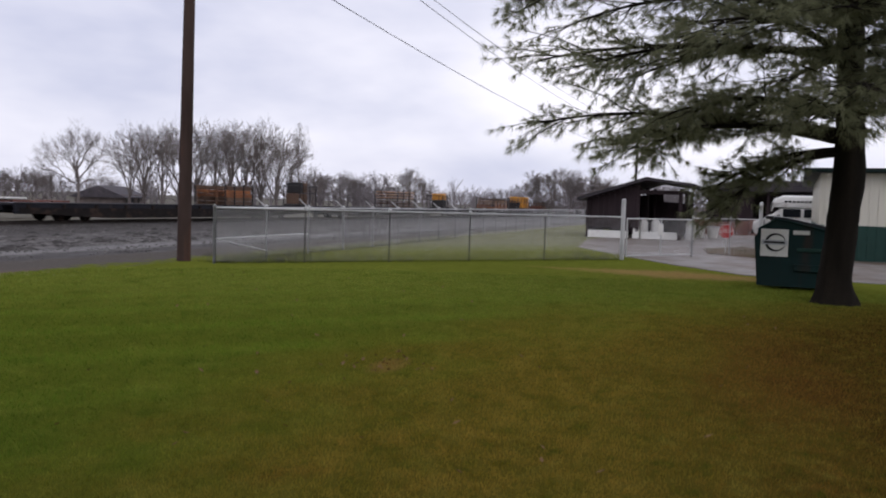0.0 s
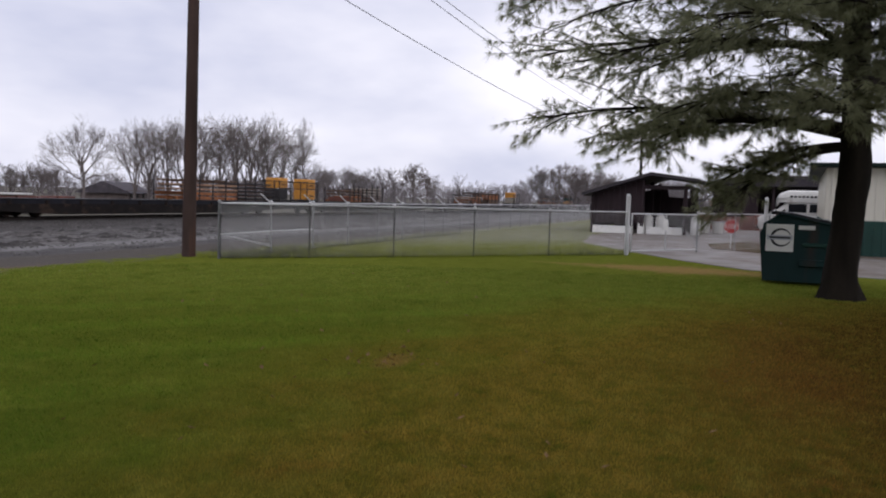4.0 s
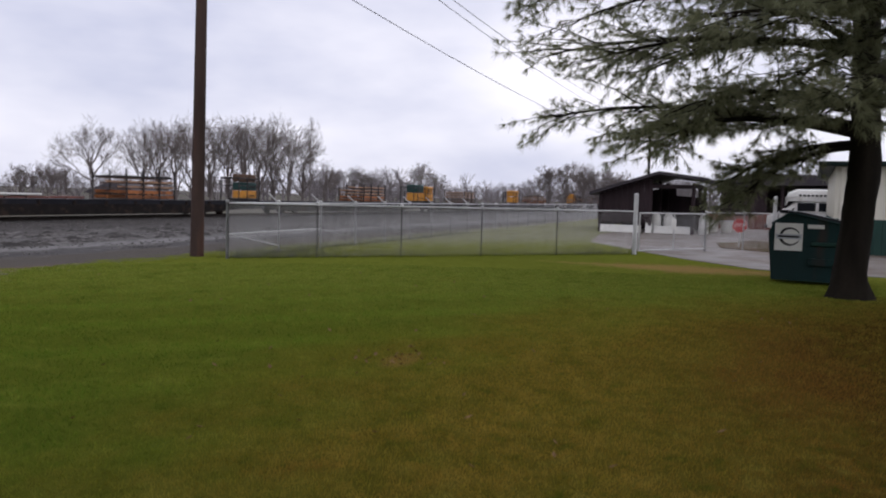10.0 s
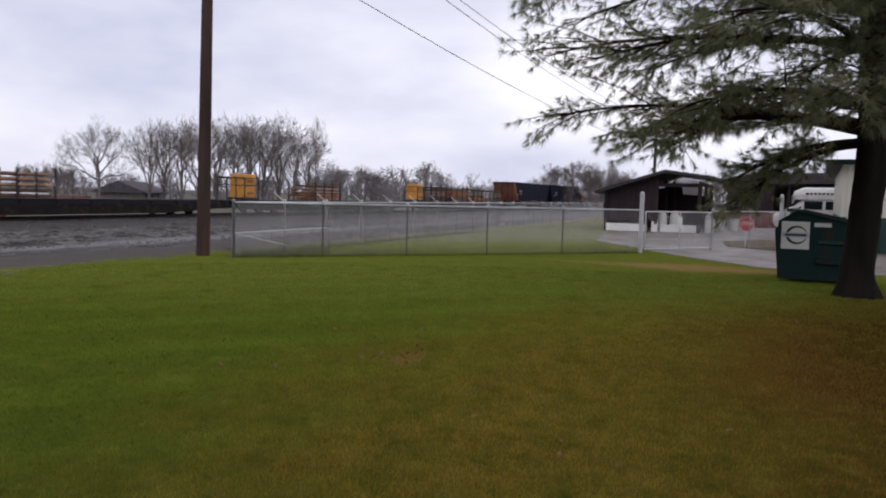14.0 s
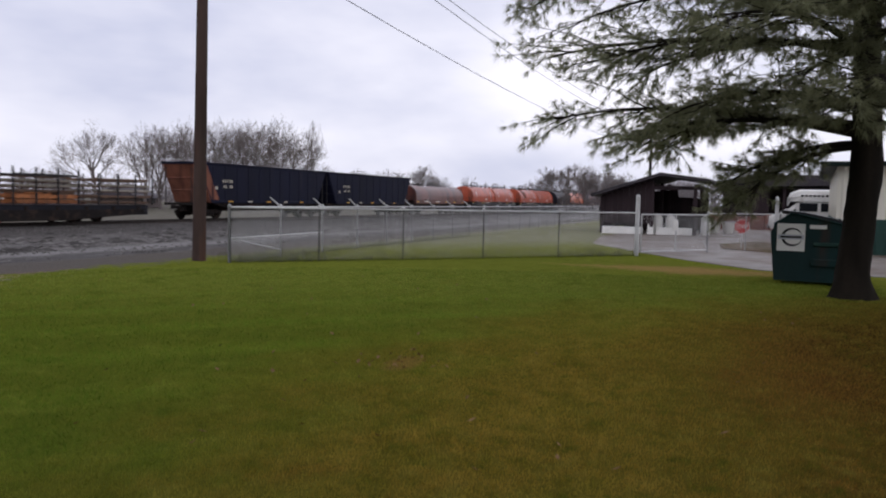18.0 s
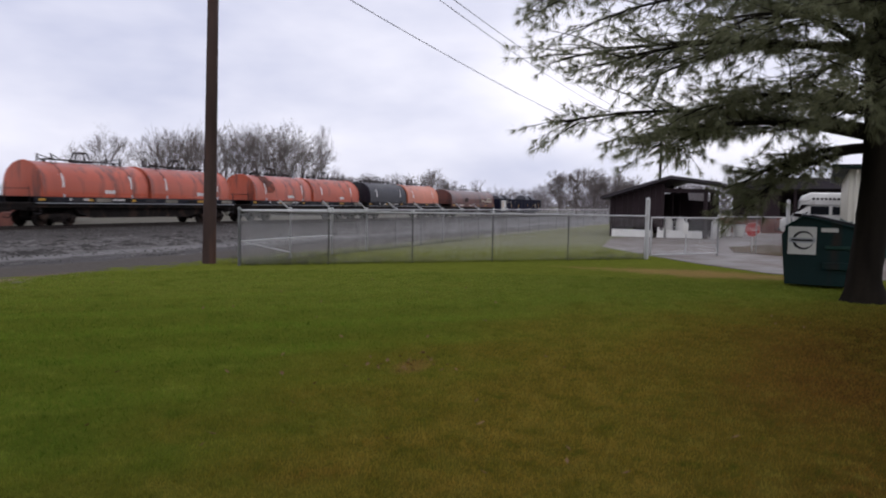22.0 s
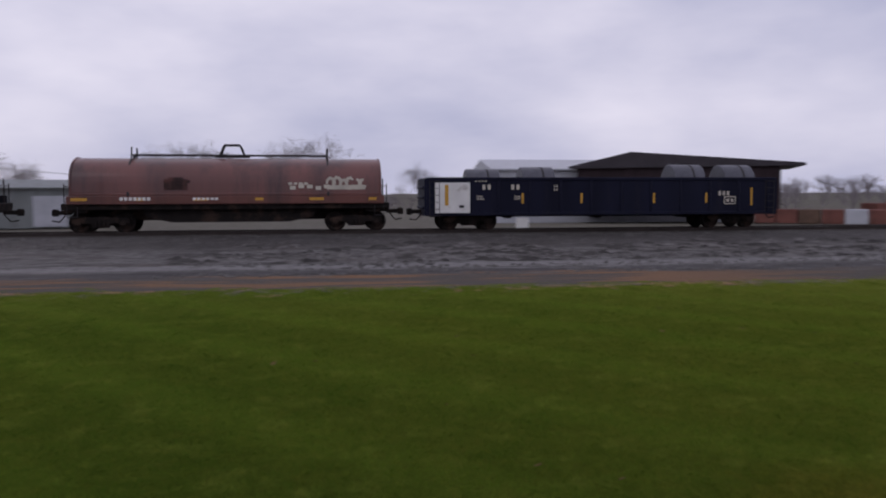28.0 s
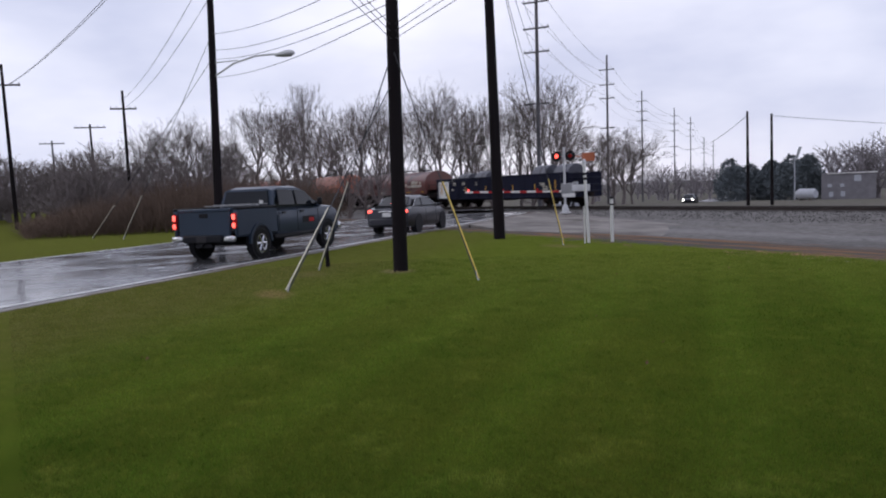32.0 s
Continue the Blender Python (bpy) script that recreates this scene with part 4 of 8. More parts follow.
def gondola(label, length, z0, z1, body, end, m, ribs, white_panel=False, stripes=(), marks=(), slope=0.0):
    car = thing("gondola_car", label, "rail car", m, "cars of the train")
    hl, w = length / 2, 1.5
    for y in (-w, w):
        s = S().prism([(-hl, z1), (hl, z1), (hl - slope, z0), (-hl + slope, z0)], "y", y - 0.035, y + 0.035)
        part("side_wall", s, body, car)
        part("top_chord", S().cbox((0, y, z1), (length + 0.06, 0.16, 0.14), 0.02), body, car)
        part("bottom_chord", S().cbox((0, y, z0 + 0.07), (length - 2 * slope, 0.15, 0.14), 0.02), body, car)
    rib = S().cbox((0, -w - 0.04, (z0 + z1) / 2), (0.10, 0.05 if slope else 0.08, z1 - z0 - 0.1), 0.02).mesh("rib", body)
    for i in range(ribs):
        part("rib", rib, body, car, m=T((-hl + 0.4 + slope + i * (length - 0.8 - 2 * slope) / (ribs - 1), 0, 0)))
    for s in (-1, 1):
        e = S().hull([(s * (x + d), y, z) for d in (0, 0.08) for y in (-w, w) for x, z in ((hl, z1), (hl - slope, z0))])
        for k in range(3):
            z = z0 + (k + 0.8) * (z1 - z0) / 3.6
            e.cbox((s * (hl + 0.10 - slope * (z1 - z) / (z1 - z0)), 0, z), (0.09, 2 * w - 0.1, 0.12), 0.03)
        part("end_wall", e, end if s < 0 else body, car)
    part("floor", S().box((0, 0, z0 + 0.06), (length - 0.2 - 2 * slope, 2 * w - 0.2, 0.08)), UNDER, car)
    part("centre_sill", S().cbox((0, 0, 0.82), (length - 0.6, 0.62, 0.5), 0.03), UNDER, car)
    for x in [-hl + 3.9 + i * (length - 7.8) / 2 for i in range(3)]:
        part("cross_bearer", S().hull([(x + dx, y, z) for dx in (-0.09, 0.09) for y, z in ((-1.4, z0 + 0.1), (1.4, z0 + 0.1), (-0.5, max(0.5, z0 - 0.25)), (0.5, max(0.5, z0 - 0.25)))]), UNDER, car)
    if white_panel:
        box = S()
        for dx, dz, w1, h1 in ((0, 0.16, 0.56, 0.04), (0, -0.16, 0.56, 0.04), (-0.26, 0, 0.04, 0.32), (0.26, 0, 0.04, 0.32), (-0.10, 0, 0.12, 0.14), (0.10, 0, 0.12, 0.14)):
            box.box((5.9 + dx, -w - 0.045, 1.30 + dz), (w1, 0.006, h1))
        part("stencil_frame", box, GRAFFITI, car, "pale stencilled frame", smooth=False)
        part("side_panel", S().cbox((-hl + 1.15, -w - 0.12, (z0 + z1) / 2 - 0.02), (1.55, 0.05, z1 - z0 - 0.28), 0.015), WHITE, car, "white painted end panel with a rusty streak")
        part("rust_streak", S().box((-hl + 0.88, -w - 0.149, (z0 + z1) / 2 + 0.1), (0.16, 0.005, 0.9)), REFLECT, car, smooth=False)
        part("panel_mark", S().box((-hl + 1.55, -w - 0.149, (z0 + z1) / 2 - 0.4), (0.22, 0.005, 0.12)), DARK_STEEL, car, smooth=False)
    for x in stripes:
        tall = 0.80 if x > 6 else 0.45
        part("reflector", S().box((x, -w - 0.045, (z0 + z1) / 2 - 0.12 + tall * 0.15), (0.10, 0.006, tall)), REFLECT, car, "yellow reflective strip", smooth=False)
    for x, z, rows, h in marks:
        bars(car, x, -w - 0.045, z, rows, GRAFFITI, h=h * 0.85, w=h * 0.5, gap=h * 0.4)
    for x in (-hl + 0.35 + slope * 0.9, hl - 0.35 - slope * 0.9):
        ladder(car, x, -w - 0.14, 0.6, z1 - 0.05)
    add_bogies(car, hl - 1.95)
    add_couplers(car, hl)
    return car


def tall_gondola(label, length, z0, z1, body, end, m, marks):
    """A high-sided car whose end walls lean in towards the trucks, with a rolled rim and open end platforms."""
    car = thing("gondola_car", label, "rail car", m, "cars of the train")
    hl, w, lean = length / 2, 1.52, 1.25
    for y in (-w, w):
        part("side_wall", S().prism([(-hl, z1), (hl, z1), (hl - lean, z0), (-hl + lean, z0)], "y", y - 0.035, y + 0.035), body, car)
        part("top_chord", S().cbox((0, y, z1), (length + 0.10, 0.18, 0.16), 0.03), body, car)
        part("bottom_chord", S().cbox((0, y, z0 + 0.05), (length - 2 * lean, 0.15, 0.18), 0.02), body, car)
    rib = S().cbox((0, -w - 0.045, (z0 + z1) / 2), (0.09, 0.035, z1 - z0 - 0.12), 0.012).mesh("rib", body)
    n = 11
    for i in range(n):
        part("rib", rib, body, car, m=T((-hl + lean + 0.1 + i * (length - 2 * lean - 0.2) / (n - 1), 0, 0)))
    for sx in (-1, 1):
        mat = end if sx < 0 else body
        e = S().hull([(sx * (x + d), y, z) for d in (0, 0.07) for y in (-w, w) for x, z in ((hl, z1), (hl - lean, z0))])
        for k in range(2):
            z = z0 + (k + 1.0) * (z1 - z0) / 3.2
            e.cbox((sx * (hl + 0.06 - lean * (z1 - z) / (z1 - z0)), 0, z), (0.10, 2 * w - 0.1, 0.12), 0.03)
        part("end_wall", e, mat, car, "rusty leaning end wall" if mat is RUST else "")
        part("end_rim", S().cbox((sx * (hl + 0.02), 0, z1), (0.2, 2 * w + 0.18, 0.16), 0.03), body, car)
        if mat is RUST:
            x0 = -hl
            part("rust_corner", S().prism([(x0 + 0.02, z1 - 0.1), (x0 + 0.75, z1 - 0.1), (x0 + lean + 0.75, z0 + 0.2), (x0 + lean, z0 + 0.2)], "y", -w - 0.044, -w - 0.036), RUST, car, "rust spreading round the corner", smooth=False)
        part("platform", S().cbox((sx * (hl - 0.55), 0, 1.02), (1.2, 2.7, 0.16), 0.02), UNDER, car)
        fr = S()
        part("corner_rod", S().rod((sx * (hl - 0.08), 1.3, 1.0), (sx * (hl - 0.08), 1.3, z1 - 0.1), 0.03, n=6), DARK_STEEL, car)
        fr.rod((sx * (hl - 0.08), -1.3, 1.0), (sx * (hl - 0.08), -1.3, z1 - 0.1), 0.03, n=6)
        for z in (1.5, 2.1, 2.7):
            fr.rod((sx * (hl - 0.08), -1.3, z), (sx * (hl - 0.08), -0.85, z), 0.02, n=6)
        fr.rod((sx * (hl - 0.08), -0.85, 1.0), (sx * (hl - 0.08), -0.85, z1 - 0.1), 0.025, n=6)
        part("end_ladder", fr, DARK_STEEL, car)
    part("floor", S().box((0, 0, z0 + 0.03), (length - 2 * lean, 2 * w - 0.2, 0.08)), UNDER, car)
    part("centre_sill", S().cbox((0, 0, 0.80), (length - 0.4, 0.62, 0.5), 0.03), UNDER, car)
    for sy in (-1, 1):
        part("side_sill", S().hull([(x, sy * (w - 0.1) + d, z) for d in (-0.05, 0.05) for x, z in ((-hl + lean, z0), (hl - lean, z0), (-hl + lean + 2.2, 0.66), (hl - lean - 2.2, 0.66))]), UNDER, car)
    for x, z, rows, h in marks:
        bars(car, x, -w - 0.066, z, rows, GRAFFITI, h=h * 0.85, w=h * 0.5, gap=h * 0.4)
    part("triangle_mark", S().prism([(-6.25, 2.05), (-5.95, 2.05), (-6.10, 2.32)], "y", -w - 0.072, -w - 0.066), GRAFFITI, car, smooth=False)
    for k in range(5):
        part("reflector", S().box((-4.6 + k * 2.2, -w - 0.08, z0 + 0.08), (0.5, 0.006, 0.1)), REFLECT if k % 2 == 0 else GRAFFITI, car, smooth=False)
    add_bogies(car, hl - 1.75)
    add_couplers(car, hl)
    return car


def flatcar_mesh(length):
    s = S().cbox((0, 0, 0.91), (length, 2.75, 0.14), 0.02)
    hl = length / 2
    for y in (-1.36, 1.36):
        s.cbox((0, y, 0.69), (length, 0.10, 0.56), 0.02)
    s.hull([(x, y, z) for y in (-0.5, 0.5) for x, z in ((-hl, 0.86), (hl, 0.86), (-hl, 0.60), (hl, 0.60), (-hl + 4, 0.40), (hl - 4, 0.40))])
    return s


FLAT = {}


def flat_car(length, m, label):
    car = thing("flat_car", label, "rail car", m, "cars of the train")
    if length not in FLAT:
        side = S()
        hl = length / 2
        for y in (-1.42, 1.42):
            side.hull([(x, y + d, z) for d in (-0.035, 0.035) for x, z in ((-hl + 0.3, 0.73), (hl - 0.3, 0.73), (-hl + 0.3, 0.47), (hl - 0.3, 0.47), (-hl + 6.2, 0.16), (hl - 6.2, 0.16))])
        pocket = S().cbox((0, -1.44, 0.81), (0.18, 0.09, 0.24), 0.015)
        FLAT[length] = (flatcar_mesh(length).mesh("deck", BLACK_PAINT), side.mesh("side_girder", UNDER), pocket.mesh("stake_pocket", UNDER))
    deck, girder, pocket = FLAT[length]
    part("deck", deck, BLACK_PAINT, car)
    part("side_girder", girder, UNDER, car)
    n = 13
    for i in range(n):
        part("stake_pocket", pocket, UNDER, car, m=T((-length / 2 + 0.8 + i * (length - 1.6) / (n - 1), 0, 0)))
    part("deck_edge", S().box((0, -1.40, 0.993), (length - 0.2, 0.07, 0.025)), DARK_STEEL, car, "scraped deck edge", smooth=False)
    for s in (-1, 1):
        part("end_step", S().cbox((s * (length / 2 - 0.35), -1.40, 0.62), (0.4, 0.06, 0.04), 0.01).rod((s * (length / 2 - 0.2), -1.4, 0.6), (s * (length / 2 - 0.2), -1.4, 1.0), 0.016, n=6), DARK_STEEL, car)
    add_bogies(car, length / 2 - 4.2)
    add_couplers(car, length / 2)
    return car


def rack_load(length, height, mats, m, label, seed=0):
    """Slatted stacks between steel uprights, with daylight between the slats."""
    ob = thing("timber_rack", label, "rack", m, "loads on the flat cars")
    rng = random.Random(seed)
    base, n = 0.99, max(4, round(height / 0.30))
    step = height / n
    packed = mats[0] is BROWN_LOAD and mats[1] is ORANGE_LOAD
    for i in range(n):
        z = base + 0.08 + i * step
        mat = mats[min(len(mats) - 1, i * len(mats) // n)]
        thick = step * 0.93 if packed else 0.20 if mat is ORANGE_LOAD else 0.11
        for y in (-1.25, -0.42, 0.42, 1.25):
            if rng.random() < 0.15 and y > -1:
                continue
            dx, l = rng.uniform(-0.12, 0.12), length - rng.uniform(0.0, 0.4)
            part("slat", S().cbox((dx, y, z + 0.07 + rng.uniform(-0.015, 0.015)), (l, 0.10, thick), 0.015), mat, ob)
        for x in (-length * 0.36, 0, length * 0.36):
            part("spacer", S().box((x, 0, z - 0.02), (0.12, 2.6, 0.05)), BROWN_LOAD, ob, smooth=False)
    k = max(3, round(length / 1.5)) + 1
    for i in range(k):
        x = -length / 2 + i * length / (k - 1)
        tall = height + 0.18 + (0.12 if mats[-1] is DARK_STEEL else 0)
        for y in (-1.33, 1.33):
            part("upright", S().cbox((x, y, base + tall / 2 - 0.02), (0.09, 0.08, tall), 0.015), DARK_STEEL, ob)
    if mats[0] is ORANGE_LOAD and mats[1] is not PALE_LOAD:
        for i in range(int(length / 1.3)):
            x = -length / 2 + 0.65 + i * 1.3
            if rng.random() < 0.55:
                continue
            part("crate", S().cbox((x, rng.uniform(-0.2, 0.2), base + height * 0.24), (1.1, 2.2, height * rng.uniform(0.25, 0.42)), 0.03), rng.choice((BROWN_LOAD, ORANGE_LOAD, REDWARE)), ob)
    return ob


def machine_load(length, height, mats, m, label, frame_side=0):
    """A machine housing of stacked panelled cases inside a tubular frame."""
    ob = thing("machine_housing", label, "machine", m, "loads on the flat cars")
    base = 0.99
    part("skid", S().cbox((0, 0, base + 0.07), (length + 0.2, 1.6, 0.14), 0.02), DARK_STEEL, ob)
    rows = len(mats)
    for r, row in enumerate(mats):
        h = (height - 0.14) / rows
        for c, mat in enumerate(row):
            w = length / len(row)
            cx, cz = -length / 2 + (c + 0.5) * w, base + 0.14 + (r + 0.5) * h
            case = part("case", S().cbox((cx, 0, cz), (w - 0.05, 1.3, h - 0.05), 0.04), mat, ob)
            part("panel", S().cbox((cx, -0.66, cz), (w - 0.18, 0.03, h - 0.24), 0.012), mat, case)
            part("louvre", S().box((cx, -0.682, cz - h * 0.18), (w * 0.5, 0.012, 0.05)).box((cx, -0.682, cz - h * 0.08), (w * 0.5, 0.012, 0.05)), DARK_STEEL, case, smooth=False)
    fr = S()
    xs = [-length / 2 - 0.12, length / 2 + 0.12]
    if frame_side:
        xs.append(frame_side * (length / 2 + 1.1))
    for x in xs:
        for y in (-0.8, 0.8):
            fr.rod((x, y, base), (x, y, base + height * 0.86), 0.045, n=8)
    for z in (0.55, 0.82):
        for y in (-0.8, 0.8):
            fr.rod((min(xs), y, base + height * z), (max(xs), y, base + height * z), 0.035, n=8)
    for x in xs:
        fr.rod((x, -0.8, base + height * 0.84), (x, 0.8, base + height * 0.84), 0.035, n=8)
    part("guard_frame", fr, DARK_STEEL, ob)
    return ob


MOVERS = []


def on_train(ob, s):
    """Put a thing at train position s: its x at the start of the clip."""
    x, y, h = along_track(s)
    ob.matrix_world = pose(x, y, track_rise(s), 0, 0, h)
    MOVERS.append((ob, s))
    return ob


def train():
    I = Matrix.Identity(4)
    O, Br, K, G, P = ORANGE_LOAD, BROWN_LOAD, DARK_STEEL, GREEN_BOX, PALE_LOAD
    joints = [28.2 + 29.16 * k for k in range(10)]
    for k in range(9):
        on_train(flat_car(28.2, I, "long black flat car carrying racks and yellow machines"), joints[k] + 14.58)
    on_train(flat_car(24.6, I, "black flat car loaded with timber racks"), 303.4)
    W = GREY_SLAT
    racks = [(45.6, 48.8, 1.35, (Br, O, Br)), (73.6, 77.8, 1.75, (Br, W, P, P)), (103.0, 108.5, 1.5, (O, P, P, Br)), (109.4, 113.0, 1.35, (K, K)), (124.8, 127.2, 1.2, (O, Br)),
             (128.0, 131.2, 1.4, (Br, W, W)), (155.4, 158.5, 1.55, (O, P, K, K)), (161.2, 165.0, 1.45, (Br, O, Br)), (190.2, 194.2, 1.5, (O, P, K)), (219.0, 223.2, 1.5, (O, P, P, P)),
             (243.4, 246.8, 1.4, (Br, P, P)), (272.0, 275.8, 1.35, (O, P, Br)), (294.6, 298.4, 1.7, (Br, W, K)), (300.0, 304.7, 1.6, (Br, O, Br)), (306.6, 310.6, 1.65, (O, Br, W, K)), (312.0, 316.1, 1.6, (Br, W, Br))]
    for i, (a, b, h, mats) in enumerate(racks):
        lab = "stacked orange timbers held between dark uprights on a flat car" if mats[0] is O else "dark slatted timber rack on a flat car"
        on_train(rack_load(b - a, h, mats, I, lab, i), (a + b) / 2)
    Y = YELLOW
    machines = [(56.2, 57.5, 2.0, [[Br, Br], [K, Br]], 1), (86.7, 88.0, 1.75, [[K], [Y]], -1), (114.6, 115.9, 1.9, [[K], [Y]], 0), (118.6, 120.0, 1.9, [[Y], [Y]], -1),
                (172.8, 174.0, 1.75, [[W], [Y]], 1), (202.5, 203.7, 1.95, [[Y], [G], [Br]], -1), (231.8, 233.5, 1.95, [[Y, Y], [G]], -1), (234.4, 235.9, 1.8, [[Y, Y], [Y, Y]], 0),
                (263.5, 264.9, 1.9, [[Y], [Y]], -1), (292.4, 293.8, 1.85, [[Y], [Y]], 0)]
    for a, b, h, mats, fs in machines:
        lab = "yellow machine housing with dark tube frame on a flat car" if mats[-1][0] is Y else "dark and yellow stacked machine cases on a flat car"
        on_train(machine_load(b - a, h, mats, I, lab, fs), (a + b) / 2)
    for a, end in ((320.1, RUST), (336.3, NAVY_BLACK)):
        marks = [(-5.4, 2.62, [3], 0.24), (-4.7, 2.62, [2], 0.24), (-5.3, 2.25, [2], 0.22), (-4.65, 2.25, [2], 0.22)]
        on_train(tall_gondola("tall blue-black gondola with sloping end walls" if end is NAVY_BLACK else "tall blue-black gondola with a rusty sloping end wall", 15.6, 1.15, 3.75, NAVY_BLACK, end, I, marks), a + 7.8)
    on_train(coil_car("brown coil car with a long rounded hood", 13.6, [(0, 12.8, HOOD_BROWN, "faded brown rounded hood")], HOOD_BROWN, I), 360.0)
    two = [(-3.75, 7.3), (3.75, 7.3)]
    on_train(coil_car("coil car with two orange rounded hoods", 16.2, [(x, l, HOOD_ORANGE, "scuffed orange hood") for x, l in two], BLACK_PAINT, I), 376.9)
    on_train(coil_car("coil car with two orange rounded hoods, the rear one scorched", 16.2, [(-3.75, 7.3, HOOD_ORANGE, "scuffed orange hood"), (3.75, 7.3, HOOD_SCORCHED, "orange hood with scorched dark blotches")], BLACK_PAINT, I, band=True), 394.5)
    on_train(coil_car("coil car with one dark grey and one bright orange hood", 16.2, [(-3.75, 7.3, HOOD_BLACK, "dark grey hood"), (3.75, 7.3, HOOD_ORANGE_B, "bright orange hood")], BLACK_PAINT, I), 411.4)
    last = coil_car("brown coil car with a long hood and pale scrawl", 13.5, [(0.0, 12.8, HOOD_BROWN, "faded brown hood with a pale scrawl")], HOOD_BROWN, I)
    rng = random.Random(5)
    g = S()
    for i in range(6):
        cx, cz, k = 4.2 + i * 0.28, 2.04 + rng.uniform(-0.04, 0.05), rng.uniform(0.15, 0.21)
        a0 = rng.uniform(0, 6.28)
        g.tube([(cx + k * 0.85 * math.cos(a0 + j * 0.75), -1.432 + 0.004 * i, cz + k * 1.2 * math.sin(a0 + j * 0.75)) for j in range(7)], [0.05, 0.075, 0.085, 0.08, 0.085, 0.07, 0.05], 6)
    g.v = [(x, -1.424 + (y + 1.424) * 0.12, z) for x, y, z in g.v]
    g.hull([(4.05, -1.430, 1.80), (5.7, -1.430, 1.80), (5.65, -1.430, 2.0), (4.1, -1.430, 1.98), (4.85, -1.424, 1.9)])
    for i in range(5):
        part("small_scrawl", S().box((2.6 + i * 0.36, -1.432, 1.85 + rng.uniform(0, 0.1)), (0.24, 0.008, 0.16)), GRAFFITI, last, smooth=False)
    part("scrawl", g, GRAFFITI, last, "pale painted scrawl", smooth=False)
    part("dark_patch", S().box((-2.2, -1.426, 1.915), (0.95, 0.016, 0.265)), SMUDGE, last, "dark smudge on the hood", smooth=False)
    for x0, x1, a0, a1 in ((-2.68, -1.73, 0, 8), (-2.5, -1.9, 8, 12), (-1.73, -1.62, 1, 6)):
        part("dark_patch", belt_patch(x0, x1, a0, a1, 3.16), SMUDGE, last, "dark smudge on the hood", smooth=False)
    bars(last, 2.5, -1.425, 2.05, [4], GRAFFITI, h=0.1, w=0.16)
    on_train(last, 428.8)
    marks = [(-5.95, 2.22, [4], 0.16), (-5.6, 1.92, [2], 0.26), (-4.3, 1.92, [2], 0.26), (-2.4, 1.95, [2, 2], 0.12), (5.4, 1.62, [3], 0.22), (-5.9, 1.5, [4, 5], 0.08), (-4.2, 1.5, [4, 4], 0.08)]
    on_train(gondola("low blue-black gondola with a white end panel", 16.3, 0.66, 2.28, NAVY_BLACK, NAVY_BLACK, I, 12, True, (-3.85, -1.15, 2.25, 4.75, 6.95), marks), 445.35)
    for x, up in ((-5.45, 1.86), (-2.9, 1.96), (4.3, 2.08), (6.75, 2.06)):
        c = thing("steel_coil", "grey rolled steel coil lying in the gondola", "coil", None, "coils in the gondola")
        part("roll", S().lathe([(0.3, -0.75), (0.86, -0.75), (0.89, -0.72), (0.89, 0.72), (0.86, 0.75), (0.3, 0.75), (0.3, -0.75)], 28, T((0, 0, up)) @ RY(90)), COIL, c)
        part("strap", S().lathe([(0.885, -0.05), (0.9, -0.05), (0.9, 0.05), (0.885, 0.05)], 28, T((0.2, 0, up)) @ RY(90)), DARK_STEEL, c)
        part("cradle", S().cbox((0, -0.6, up / 2 + 0.07), (1.5, 0.3, up - 1.46), 0.04).cbox((0, 0.6, up / 2 + 0.07), (1.5, 0.3, up - 1.46), 0.04).cbox((0, 0, 0.92), (1.5, 1.5, 0.2), 0.02), BROWN_LOAD, c)
        on_train(c, 445.35 + x)


train()


# ---- poles and wires ----
def pole(name, x, y, height, r, mat, label, lean=(0.0, 0.0), arms=(), insul=True, group="utility poles", heading=0.0):
    """arms: (height, half length)."""
    ob = thing(name, label, "pole", pose(x, y, 0, 0, 0, heading), group)
    foot = -0.3 + min(0.0, ground_height(y, x)) * 1.05
    pts = [(lean[0] * k / 6, lean[1] * k / 6, foot + (height - foot) * k / 6) for k in range(7)]
    part("shaft", S().tube(pts, [r * (1 - 0.38 * k / 6) for k in range(7)], 14), mat, ob)
    for z, half in arms:
        k = z / height
        cx, cy = lean[0] * k, lean[1] * k - r * 0.75
        a = part("crossarm", S().cbox((cx, cy, z), (half * 2, 0.10, 0.13), 0.015), mat, ob)
        if insul:
            for sx in (-0.92, -0.5, 0.5, 0.92):
                part("insulator", S().lathe([(0.0, 0), (0.05, 0.0), (0.06, 0.05), (0.03, 0.1), (0.055, 0.12), (0.02, 0.18), (0, 0.18)], 8, T((cx + sx * half, cy, z + 0.06))), GALV, a)
    return ob


def wire(p0, p1, sag, r=0.015, label="dark overhead cable between poles"):
    n = 16
    pts = []
    for i in range(n + 1):
        t = i / n
        p = Vector(p0).lerp(Vector(p1), t)
        pts.append((p.x, p.y, p.z - 4 * sag * t * (1 - t)))
    ob = part("overhead_wire", S().tube(pts, r, 5), WIRE)
    return tagged(ob, label, "cable", "overhead wires")


